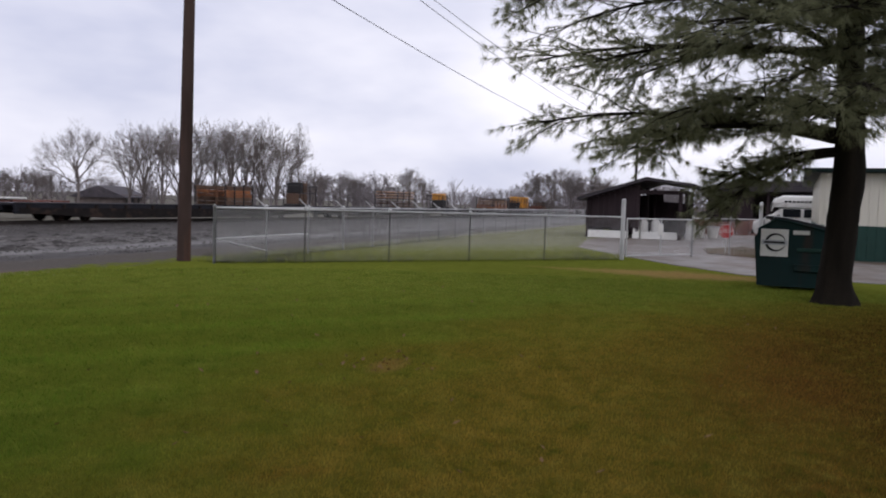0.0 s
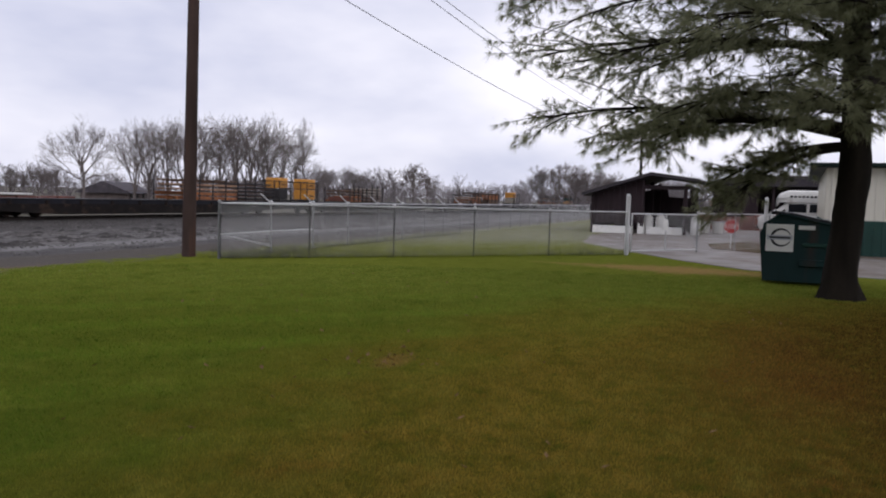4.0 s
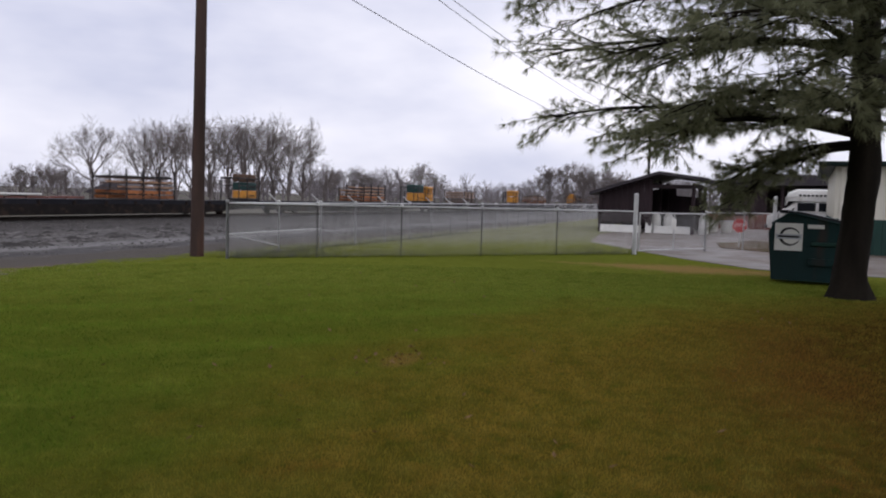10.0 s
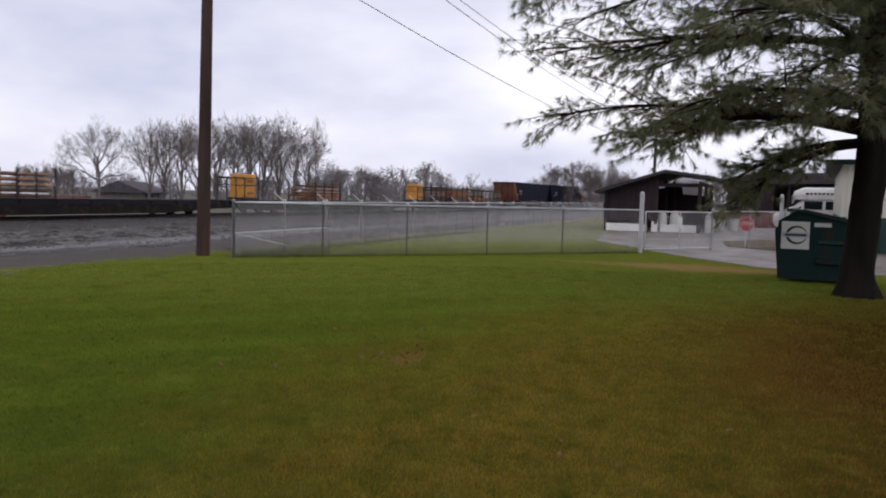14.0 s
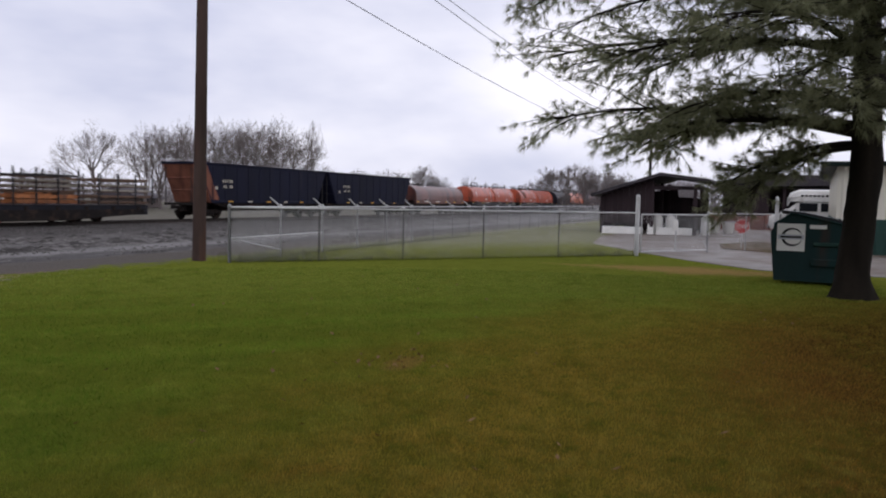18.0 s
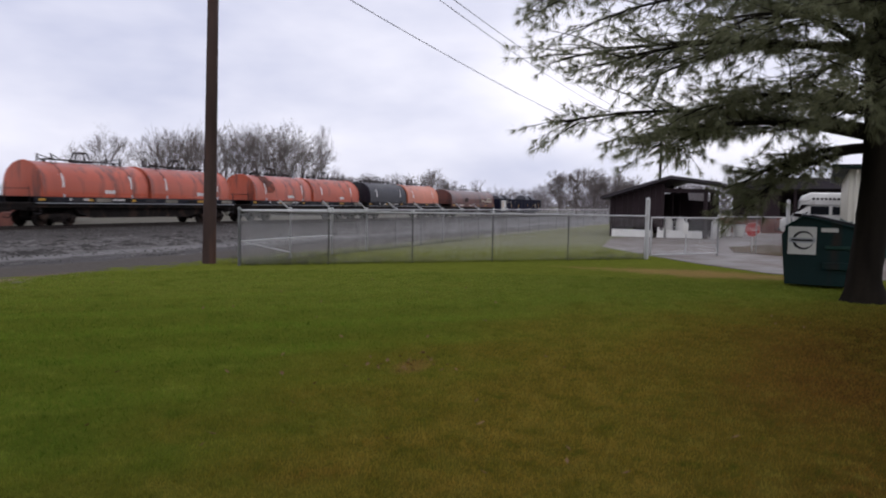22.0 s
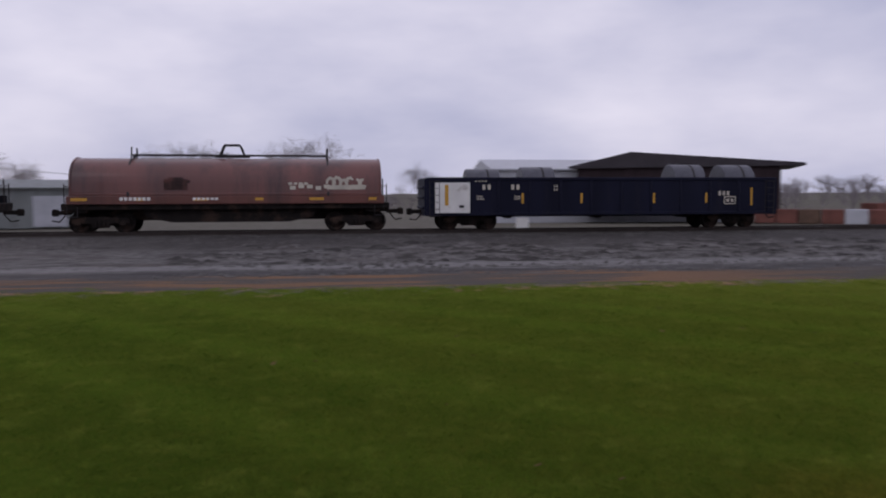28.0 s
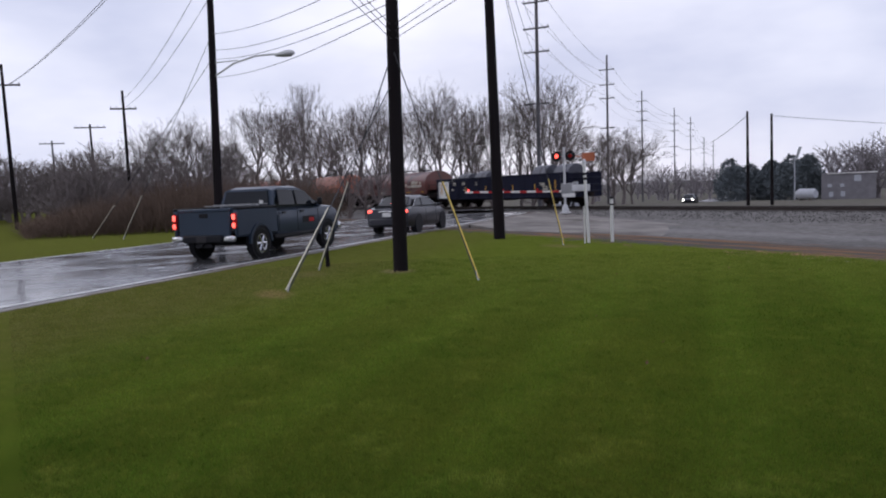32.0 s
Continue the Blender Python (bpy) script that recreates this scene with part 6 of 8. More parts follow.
def sedan(m, label, paint, tail=True, head=False, group=""):
    c = thing("sedan_car", label, "car", m, group)
    part("body", loft([ring(y, w, z0, z1, 0.11) for y, w, z0, z1 in ((-2.38, 0.70, 0.36, 0.78), (-2.30, 0.84, 0.28, 0.94), (-1.9, 0.90, 0.24, 1.02), (-0.8, 0.92, 0.22, 1.0), (0.6, 0.92, 0.22, 0.98), (1.4, 0.90, 0.22, 0.94), (2.0, 0.85, 0.24, 0.82), (2.35, 0.66, 0.32, 0.66))]), paint, c)
    part("cabin", loft([ring(y, w, 0.9, z, 0.17, 0.0) for y, w, z in ((-1.95, 0.70, 1.0), (-1.25, 0.64, 1.36), (-0.6, 0.62, 1.45), (0.1, 0.62, 1.44), (0.5, 0.63, 1.36), (1.35, 0.76, 0.98))]), paint, c)
    rw = [(-0.60, -1.86, 1.04), (0.60, -1.86, 1.04), (0.50, -1.22, 1.37), (-0.50, -1.22, 1.37)]
    part("rear_window", S().hull(rw + [(x, y - 0.02, z + 0.03) for x, y, z in rw]), GLASS, c)
    fw = [(-0.64, 1.26, 1.02), (0.64, 1.26, 1.02), (0.52, 0.56, 1.35), (-0.52, 0.56, 1.35)]
    part("windscreen", S().hull(fw + [(x, y + 0.02, z + 0.03) for x, y, z in fw]), GLASS, c)
    for sx in (-1, 1):
        for pts in (((-1.35, 1.05), (-0.62, 1.04), (-0.62, 1.34), (-1.05, 1.30)), ((-0.52, 1.04), (0.95, 1.02), (0.40, 1.32), (-0.52, 1.35))):
            part("side_window", S().hull([(sx * (0.755 - (z - 1.0) * 0.28 + d), y, z) for y, z in pts for d in (-0.03, 0.008)]), GLASS, c)
        part("window_trim", S().tube([(sx * 0.755, -1.5, 1.03), (sx * 0.70, -1.12, 1.33), (sx * 0.66, -0.5, 1.38), (sx * 0.68, 0.3, 1.35), (sx * 0.77, 1.1, 1.02)], 0.012, 6), CHROME, c)
        part("tail_lamp", S().cbox((sx * 0.72, -2.29, 0.86), (0.22, 0.12, 0.13), 0.04), TAIL if tail else TAIL_DIM, c, "glowing red tail lamp" if tail else "")
        if head:
            part("head_lamp", S().lathe([(0.0, 0), (0.15, 0), (0.13, 0.06), (0, 0.08)], 16, T((sx * 0.62, 2.24, 0.66)) @ RX(-90)), HEAD, c, "lit head lamp")
        part("mirror", S().cbox((sx * 0.98, 0.85, 1.02), (0.16, 0.10, 0.12), 0.03), paint, c)
        part("door_seam", S().box((sx * 0.922, -0.57, 0.66), (0.006, 0.015, 0.6)).box((sx * 0.922, 0.62, 0.64), (0.006, 0.015, 0.56)), TRIM, c, smooth=False)
        for y in (-1.35, 1.42):
            wheel_parts(c, sx * 0.80, y, 0.33, 0.21, sx, CHROME)
            part("wheel_well", S().lathe([(0.0, -0.2), (0.375, -0.2), (0.375, 0.02), (0, 0.02)], 22, T((sx * 0.905, y, 0.35)) @ RY(90 * sx)), TRIM, c)
    part("boot_bar", S().cbox((0, -2.36, 0.86), (0.7, 0.06, 0.06), 0.02), CHROME, c)
    part("number_plate", S().box((0, -2.40, 0.74), (0.34, 0.02, 0.16)), WHITE, c, smooth=False)
    if tail:
        part("stop_lamp", S().cbox((0, -1.78, 1.10), (0.4, 0.05, 0.03), 0.01), TAIL, c)
    part("rear_bumper", S().cbox((0, -2.36, 0.46), (1.5, 0.12, 0.28), 0.06), paint, c)
    return c


ROAD_YAW = math.degrees(math.atan2(-ROAD_D.x, ROAD_D.y))
pickup(pose(-24.2, 5.15, 0.02, 0, 0, ROAD_YAW) @ Matrix.Scale(1.06, 4))
sedan(pose(-31.25, 12.9, 0.02, 0, 0, ROAD_YAW) @ Matrix.Scale(1.07, 4), "dark grey saloon car with lit tail lamps on the wet road", CAR_GREY)
sedan(pose(-53.6, 36.4, -0.28, -4, 0, 180 + 36), "pale car with lit head lamps waiting beyond the track", GREY_METAL, False, True)
sedan(pose(-84.0, 77.5, -1.75, 0, 0, 180 + 40), "distant dark car with lit head lamps", CAR_GREY, False, True)


# ---- fence and gate ----
def fence_run(name, pts, h, label, barbed=False, mid=False, post=None):
    f = thing(name, label, "fence", pose(0, 0, 0))
    for i, (x, y) in enumerate(pts):
        end = i in (0, len(pts) - 1)
        p = part("post", S().rod((x, y, -0.3), (x, y, h + 0.02), 0.042 if end else (0.017 if post else 0.026 if i < 4 else 0.019), n=10), post if post and not end else POST, f)
        part("cap", S().lathe([(0.05, 0), (0.05, 0.04), (0.0, 0.08)], 10, T((x, y, h + 0.02))), GALV, p)
        if barbed and not end and i < 9:
            part("barb_arm", S().rod((x, y, h), (x - 0.22, y + 0.22, h + 0.28), 0.02, n=6), GALV, p)
    link = S()
    for (x0, y0), (x1, y1) in zip(pts, pts[1:]):
        a, b = Vector((x0, y0, 0)), Vector((x1, y1, 0))
        part("top_rail", S().rod(tuple(a + Vector((0, 0, h))), tuple(b + Vector((0, 0, h))), 0.024, n=8), GALV, f)
        ln = (b - a).length
        d = (b - a) / ln
        step = 0.09
        k = int(ln / step)
        hh = h - 0.05
        for i in range(-int(hh / step), k):
            for s in (1, -1):
                u0, u1 = i * step, i * step + hh
                z0, z1 = 0.04, hh
                if u0 < 0:
                    z0, u0 = z0 - u0, 0
                if u1 > ln:
                    z1, u1 = z1 - (u1 - ln), ln
                if s < 0:
                    z0, z1 = hh + 0.04 - z0, hh + 0.04 - z1
                p, q = a + d * u0, a + d * u1
                link.rod((p.x, p.y, z0), (q.x, q.y, z1), 0.0018, n=3, caps=False)
    tagged(part("chain_link", link, FENCE_WIRE, f, smooth=False), kind="stuff")
    if mid:
        (x0, y0), (x1, y1), (x2, y2) = pts[0], pts[1], pts[2]
        part("mid_rail", S().rod((x0, y0, h * 0.44), (x2, y2, h * 0.44), 0.022, n=8), GALV, f)
        part("brace_rod", S().rod((x0, y0, h * 0.44), (x1, y1, 0.22), 0.016, n=6), GALV, f)
    return f


def line(a, b, n):
    return [(a[0] + (b[0] - a[0]) * i / n, a[1] + (b[1] - a[1]) * i / n) for i in range(n + 1)]


fence_run("chain_link_fence", [(16.6 + 10.0 * k, 12.6 - 9.1 * k) for k in (0, 0.179, 0.365, 0.561, 0.765, 1)], 1.45, "galvanised chain-link fence with dark posts along the lawn", post=POST_DARK)
fence_run("chain_link_fence", line((16.6, 12.6), (75.0, 13.6), 24), 1.45, "galvanised chain-link fence with barbed arms beside the gravel", True, True)
fence_run("chain_link_fence", line((30.0, 1.4), (34.5, -1.2), 2), 1.45, "short chain-link fence beside the gate")


def gate():
    g = thing("metal_gate", "closed chain-link swing gate with thick posts", "gate", pose(0, 0, 0))
    for x, y, h in ((26.6, 3.5, 2.0), (34.2, -1.05, 2.1)):
        part("gate_post", S().rod((x, y, -0.2), (x, y, h), 0.075, n=14).lathe([(0.08, 0), (0.06, 0.05), (0, 0.08)], 14, T((x, y, h))), GALV, g)
    a, b = Vector((26.75, 3.38, 0)), Vector((30.0, 1.4, 0))
    fr = S()
    for z in (0.12, 0.62, 1.4):
        if z != 0.62:
            fr.rod(tuple(a + Vector((0, 0, z))), tuple(b + Vector((0, 0, z))), 0.025, n=8)
    for t in (0, 0.5, 1):
        p = a.lerp(b, t)
        fr.rod((p.x, p.y, 0.1), (p.x, p.y, 1.42), 0.027, n=8)
    part("gate_frame", fr, GALV, g)
    lk = S()
    for i in range(36):
        p, q = a.lerp(b, i / 36), a.lerp(b, min(1, i / 36 + 0.33))
        lk.rod((p.x, p.y, 0.14), (q.x, q.y, 1.38), 0.003, n=3, caps=False).rod((p.x, p.y, 1.38), (q.x, q.y, 0.14), 0.003, n=3, caps=False)
    tagged(part("chain_link", lk, FENCE_WIRE, g, smooth=False), kind="stuff")
    part("gate_sign", S().cbox((28.3, 2.40, 1.02), (0.30, 0.02, 0.40), 0.005, T((28.3, 2.40, 0)) @ RZ(-31) @ T((-28.3, -2.40, 0))), WHITE, g)


gate()


def weeds():
    s = S()
    rng = random.Random(9)
    for i in range(3200):
        t = rng.random()
        if rng.random() < 0.6:
            x, y = 16.6 + 10 * t, 12.6 - 9.1 * t
        else:
            x, y = 16.6 + 20 * t, 12.6 + 0.4 * t
        x, y = x + rng.gauss(0.15, 0.2), y + rng.gauss(0.1, 0.2)
        h = rng.uniform(0.06, 0.26) * (2.0 if rng.random() < 0.06 else 1)
        dx, dy = rng.gauss(0, 0.08), rng.gauss(0, 0.08)
        s.add([(x - 0.010, y, 0), (x + 0.010, y + 0.006, 0), (x + dx, y + dy, h)], [(0, 1, 2)])
    for i in range(90):
        t = (i + rng.random()) / 90
        cx, cy = (16.6 + 10 * t, 12.6 - 9.1 * t) if i % 3 else (17 + 20 * t, 12.7)
        if i % 3 == 1:
            cx, cy = cx + rng.uniform(0.2, 2.6), cy + rng.uniform(0.2, 2.0)
        tall = rng.uniform(0.18, 0.48)
        for j in range(34):
            x, y = cx + rng.gauss(0.1, 0.10), cy + rng.gauss(0.1, 0.10)
            h, dx, dy = tall * rng.uniform(0.5, 1), rng.gauss(0, 0.09), rng.gauss(0, 0.09)
            s.add([(x - 0.009, y, 0), (x + 0.009, y + 0.006, 0), (x + dx, y + dy, h)], [(0, 1, 2)])
    structure("weeds", s, WEED, "dry weeds along the foot of the fence", kind="stuff", category="weeds", smooth=False)


weeds()


# ---- yard beside the gate ----
def dumpster():
    d = thing("dumpster", "dark green steel dumpster with a black sloping lid", "dumpster", pose(19.1, -0.50, 0, 0, 0, -93))
    # local x runs along the side in view, y away behind it
    L, D = 1.95, 1.7
    side = [(0.10, 0.08), (L, 0.08), (L, 1.28), (0.62, 1.58), (0.40, 1.60), (0.05, 1.36), (0.0, 1.18)]
    for y0, y1 in ((0.0, 0.05), (D - 0.05, D)):
        part("side_wall", S().prism(side, "y", y0, y1), BIN_GREEN, d)
    for name, a, b in (("front_wall", side[0], side[6]), ("back_wall", side[1], side[2]), ("bottom", side[0], side[1]), ("sloped_wall", side[6], side[4])):
        n = Vector((a[1] - b[1], b[0] - a[0])).normalized() * 0.03
        part(name, S().hull([(p[0] + e * n.x, y, p[1] + e * n.y) for p in (a, b) for e in (0, 1) for y in (0.05, D - 0.05)]), BIN_GREEN, d)
    part("rim", S().tube([(L + 0.02, -0.02, 1.27), (0.62, -0.02, 1.575), (0.40, -0.02, 1.60), (0.04, -0.02, 1.36)], 0.03, 6), BIN_GREEN, d)
    part("rib", S().cbox((L / 2 + 0.42, -0.03, 0.93), (1.05, 0.05, 0.09), 0.02), GREEN_METAL, d, "paler horizontal pressed rib")
    part("lift_pocket", S().cbox((L / 2 + 0.3, -0.05, 0.52), (0.9, 0.10, 0.16), 0.02), BIN_GREEN, d)
    for i in range(2):
        y0, y1 = i * D / 2 + 0.01, (i + 1) * D / 2 - 0.01
        part("lid", S().hull([(x, y, z + t) for y in (y0 - 0.03 * (1 - i), y1) for x, z in ((0.36, 1.61), (0.62, 1.60), (L + 0.08, 1.30)) for t in (0, 0.05)]), LID, d)
    sg = part("sign_plate", S().cbox((0.40, -0.03, 1.07), (0.58, 0.02, 0.62), 0.006), WHITE, d, "square white notice with a dark ring mark")
    out = [(math.cos(radians(20 + k * 13.3)) * 0.22, math.sin(radians(20 + k * 13.3)) * 0.21) for k in range(25)]
    inn = [(math.cos(radians(20 + k * 13.3)) * (0.205 - 0.045 * math.sin(k / 24 * math.pi)), math.sin(radians(20 + k * 13.3)) * (0.195 - 0.045 * math.sin(k / 24 * math.pi))) for k in range(24, -1, -1)]
    part("ring_mark", S().prism([(0.42 + a, 1.08 + b) for a, b in out + inn], "y", -0.046, -0.041), TRIM, sg, smooth=False)
    part("name_bar", S().box((0.40, -0.050, 1.08), (0.54, 0.004, 0.11)), GREY_METAL, sg, smooth=False)
    part("text_bar", S().box((0.40, -0.054, 1.08), (0.44, 0.004, 0.045)), TRIM, sg, smooth=False)
    part("label_strip", S().box((0.95, -0.022, 1.32), (0.34, 0.006, 0.09), T((0, 0, 0))), WHITE, d, smooth=False)


def stop_sign():
    s = thing("stop_sign", "red octagonal stop sign seen behind the gate", "road sign", pose(33.6, 0.25, 0, 0, 0, -90))
    part("post", S().cbox((0, 0.03, 0.55), (0.05, 0.04, 1.3), 0.008), GALV, s)
    oc = [(0.31 * math.cos(radians(22.5 + 45 * k)), 0.31 * math.sin(radians(22.5 + 45 * k))) for k in range(8)]
    pl = part("plate", S().prism([(a, b + 0.93) for a, b in oc], "y", -0.012, 0.0), RED, s)
    rim = S()
    for k in range(8):
        a, b = oc[k], oc[(k + 1) % 8]
        rim.hull([(p[0] * q, -0.016 + e, p[1] * q + 0.93) for p in (a, b) for q in (0.93, 0.98) for e in (0, 0.003)])
    part("border", rim, WHITE, pl, smooth=False)
    cu = bpy.data.curves.new("word", "FONT")
    cu.body, cu.size, cu.align_x, cu.align_y, cu.extrude = "STOP", 0.20, "CENTER", "CENTER", 0.002
    tx = new("word", cu)
    cu.materials.append(WHITE)
    tx.parent = pl
    tx.matrix_local = T((0, -0.018, 0.93)) @ RX(90)


def clad_box(ob, name, x0, x1, y0, y1, z0, z1, mat, pitch=0.3):
    """Ribbed sheet walls: a thick box with narrow raised ribs on the two sides in view."""
    part(name, S().box(((x0 + x1) / 2, (y0 + y1) / 2, (z0 + z1) / 2), (x1 - x0, y1 - y0, z1 - z0)), mat, ob, smooth=False)
    r = S()
    k = int((y1 - y0) / pitch)
    for i in range(k):
        r.cbox((x0 - 0.015, y0 + (i + 0.5) * (y1 - y0) / k, (z0 + z1) / 2), (0.035, 0.06, z1 - z0), 0.012)
    k = int((x1 - x0) / pitch)
    for i in range(k):
        r.cbox((x0 + (i + 0.5) * (x1 - x0) / k, y1 + 0.015, (z0 + z1) / 2), (0.06, 0.035, z1 - z0), 0.012)
    part("rib_sheet", r, mat, ob)


def metal_building():
    b = thing("metal_building", "cream ribbed metal building with dark green base", "building", pose(32.9, -3.1, 0, 0, 0, -4))
    clad_box(b, "lower_wall", 0, 16, -14, 0, 0, 1.35, GREEN_METAL)
    clad_box(b, "upper_wall", 0, 16, -14, 0, 1.35, 3.35, CREAM)
    part("roof", S().hull([(x, y, z) for y in (0.6, -14.4) for x, z in ((-0.45, 3.44), (8, 3.76), (16.4, 3.44), (-0.45, 3.34), (16.4, 3.34))]), EAVE, b)
    part("gutter", S().cbox((-0.42, -6.9, 3.43), (0.12, 15.1, 0.16), 0.03), EAVE, b)
    part("downpipe", S().cbox((-0.06, -0.22, 1.6), (0.09, 0.08, 3.3), 0.015).cbox((-0.2, -0.22, 3.25), (0.36, 0.08, 0.1), 0.015), CREAM, b)


def pole_shed(name, m, L, D, h_low, h_high, label, ridge=0.55):
    """A dark open-fronted shed. x: depth across the gable, y: along; the gable faces -x."""
    s = thing(name, label, "shed", m)
    zs = [(0, h_low), (ridge * L, h_high), (L, h_high - 0.35)]
    # y from 0 (low eave) to L; x from 0 to D
    roof = [(-0.5, h_low - 0.12), (ridge * L, h_high + 0.06), (L + 0.6, h_high - 0.30), (L + 0.6, h_high - 0.46), (ridge * L, h_high - 0.12), (-0.5, h_low - 0.30)]
    part("roof", S().prism([(-a, b) for a, b in roof], "x", -0.7, D + 0.5), ROOF_DARK, s)
    part("back_wall", S().prism([(-0.02, 0), (-L * 0.98, 0), (-L * 0.98, h_high - 1.35), (-ridge * L - 0.1, h_high - 1.25), (-ridge * L, h_high - 0.6), (-0.02, h_low - 0.25)], "x", D - 0.1, D), SHED, s)
    k = 9
    for i in range(k):
        y0, y1 = i * L * 0.52 / k, (i + 1) * L * 0.52 / k - 0.015
        z = h_low + (h_high - h_low) * (y0 / (ridge * L)) - 0.22
        part("board", S().box((0.05, -(y0 + y1) / 2, (0.5 + z) / 2 + 0.1), (0.06, y1 - y0, z - 0.5)), SHED, s, smooth=False)
    part("side_wall", S().box((D / 2, -0.03, h_low / 2 + 0.05), (D, 0.08, h_low - 0.5)), SHED, s, smooth=False)
    for x in (0, D / 2, D - 0.2):
        for y in (0.05, L * 0.53, L * 0.96):
            z = np.interp(y, [a for a, b in zs], [b for a, b in zs]) - 0.25
            part("post", S().cbox((x, -y, z / 2), (0.2, 0.2, z), 0.02), SHED, s)
    for y in (L * 0.53, L * 0.96):
        part("beam", S().cbox((D / 2, -y, h_high - 0.72), (D, 0.14, 0.26), 0.02), SHED, s)
    part("cross_beam", S().cbox((0, -L * 0.76, h_high - 0.80), (0.14, L * 0.44, 0.22), 0.02), SHED, s)
    return s


def yard():
    pole_shed("open_shed", pose(46.2, 8.2, 0, 0, 0, -2), 5.55, 7.5, 2.45, 3.52, "dark brown open-fronted timber shed", 0.62)
    for i, (y, w, h) in enumerate(((6.9, 2.3, 0.42), (5.3, 0.35, 0.6), (4.3, 1.4, 0.42), (3.3, 0.7, 0.42))):
        o = thing("barrier_block", "low white painted barrier under the shed", "barrier", pose(46.0 + 0.2 * i, y, 0), "white blocks in the shed")
        part("block", S().hull([(a, b, c) for c, d in ((0, 0.32), (h, 0.16)) for a in (-d, d) for b in (-w / 2, w / 2)] + []), WHITE, o)
        for k in (-0.3, 0.3):
            part("foot", S().cbox((0, w * k, 0.04), (0.8, 0.16, 0.08), 0.01), WHITE, o)
    for x, y in ((47.0, 5.0), (47.2, 4.3), (47.0, 2.3)):
        o = thing("white_tank", "upright white plastic tank beside the shed", "tank", pose(x, y, 0), "white tanks at the shed")
        part("shell", S().lathe([(0.0, 0), (0.26, 0), (0.28, 0.05), (0.28, 0.92), (0.18, 1.10), (0.08, 1.15), (0, 1.15)], 18), WHITE, o)
        part("lid", S().lathe([(0.0, 1.14), (0.1, 1.14), (0.1, 1.21), (0, 1.21)], 12), GREY_METAL, o)
    for y in (2.0, 1.2):
        o = thing("white_pail", "pale tub standing in the yard", "tub", pose(52.0, y, 0), "tubs in the yard")
        part("tub", S().lathe([(0.0, 0), (0.28, 0), (0.4, 0.75), (0.36, 0.75), (0.25, 0.06), (0, 0.06)], 16), WHITE, o)
        part("rim", S().lathe([(0.39, 0.72), (0.43, 0.72), (0.43, 0.77), (0.39, 0.77)], 16), GREY_METAL, o)
    # long shed further back
    s = thing("long_shed", "long dark storage shed behind the bus", "shed", pose(66, -1.0, 0, 0, 0, -2))
    part("roof", S().hull([(x, y, z) for x in (-0.6, 9) for y, z in ((3.6, 3.5), (1.0, 4.25), (-20, 4.2), (3.6, 3.3), (-20, 3.7))]), ROOF_DARK, s)
    part("back_wall", S().box((8, -8, 1.9), (0.12, 23, 3.6)), SHED, s)
    part("end_wall", S().box((4, 3.0, 1.65), (8, 0.12, 3.2)), SHED, s)
    for y in (2.8, -1.5, -6, -10.5, -15):
        part("post", S().cbox((0, y, 1.9), (0.22, 0.22, 3.8), 0.02), SHED, s)
    part("front_wall", S().box((0.1, 1.2, 1.65), (0.1, 3.2, 3.2)), SHED, s)
    st = thing("red_goods", "row of reddish stacked goods by the long shed", "stack", pose(62, 1.0, 0))
    for i in range(7):
        part("crate", S().cbox((0, 2.2 - i * 0.95, 0.5), (1.0, 0.9, 0.9 + 0.2 * (i % 3)), 0.03), REDWARE, st)


def bus():
    b = thing("white_bus", "white bus with a raised roof, parked behind the dumpster", "bus", pose(51.5, -1.15, 0, 0, 0, 180))
    # local y runs from the nose backwards, +x is the side in view
    secs = [ring(y, w, z0, z1, 0.18) for y, w, z0, z1 in ((0.0, 0.85, 0.5, 1.15), (0.25, 1.0, 0.42, 1.28), (1.1, 1.1, 0.4, 1.45), (8.0, 1.1, 0.4, 1.45))]
    part("lower_body", loft(secs), WHITE, b)
    part("upper_body", loft([ring(y, w, 1.35, z, 0.2, 0.0) for y, w, z in ((0.7, 1.05, 1.45), (1.45, 1.05, 2.02), (1.8, 1.05, 2.12), (7.9, 1.05, 2.12))]), WHITE, b)
    part("raised_roof", loft([ring(y, w, 2.1, z, 0.26, 0.0) for y, w, z in ((1.0, 0.92, 2.25), (1.15, 1.0, 2.62), (1.6, 1.03, 2.82), (7.9, 1.03, 2.85))]), WHITE, b)
    ws = [(-0.95, 0.80, 1.48), (0.95, 0.80, 1.48), (0.85, 1.40, 2.0), (-0.85, 1.40, 2.0)]
    part("windscreen", S().hull(ws + [(x, y - 0.03, z) for x, y, z in ws]), GLASS, b)
    for i in range(5):
        for x in (-1.065, 1.065):
            part("side_window", S().cbox((x, 2.1 + i * 1.15, 1.76), (0.03, 0.98, 0.50), 0.01), GLASS, b)
    for i in range(14):
        part("lettering", S().box((1.035, 1.75 + i * 0.22, 2.44), (0.012, 0.15, 0.12)), TRIM, b, "unreadable dark letter on the raised roof", smooth=False)
    for x in (-0.65, 0.65):
        part("head_lamp", S().lathe([(0, 0), (0.13, 0), (0.11, 0.05), (0, 0.06)], 14, T((x, 0.14, 0.85)) @ RX(90)), CHROME, b)
    for x, s in ((-0.98, -1), (0.98, 1)):
        for y in (1.2, 6.2):
            wheel_parts(b, x, y, 0.42, 0.26, s, GREY_METAL)
    part("bumper", S().cbox((0, -0.05, 0.55), (2.0, 0.14, 0.2), 0.04), TRIM, b)


dumpster()
stop_sign()
metal_building()
yard()
bus()


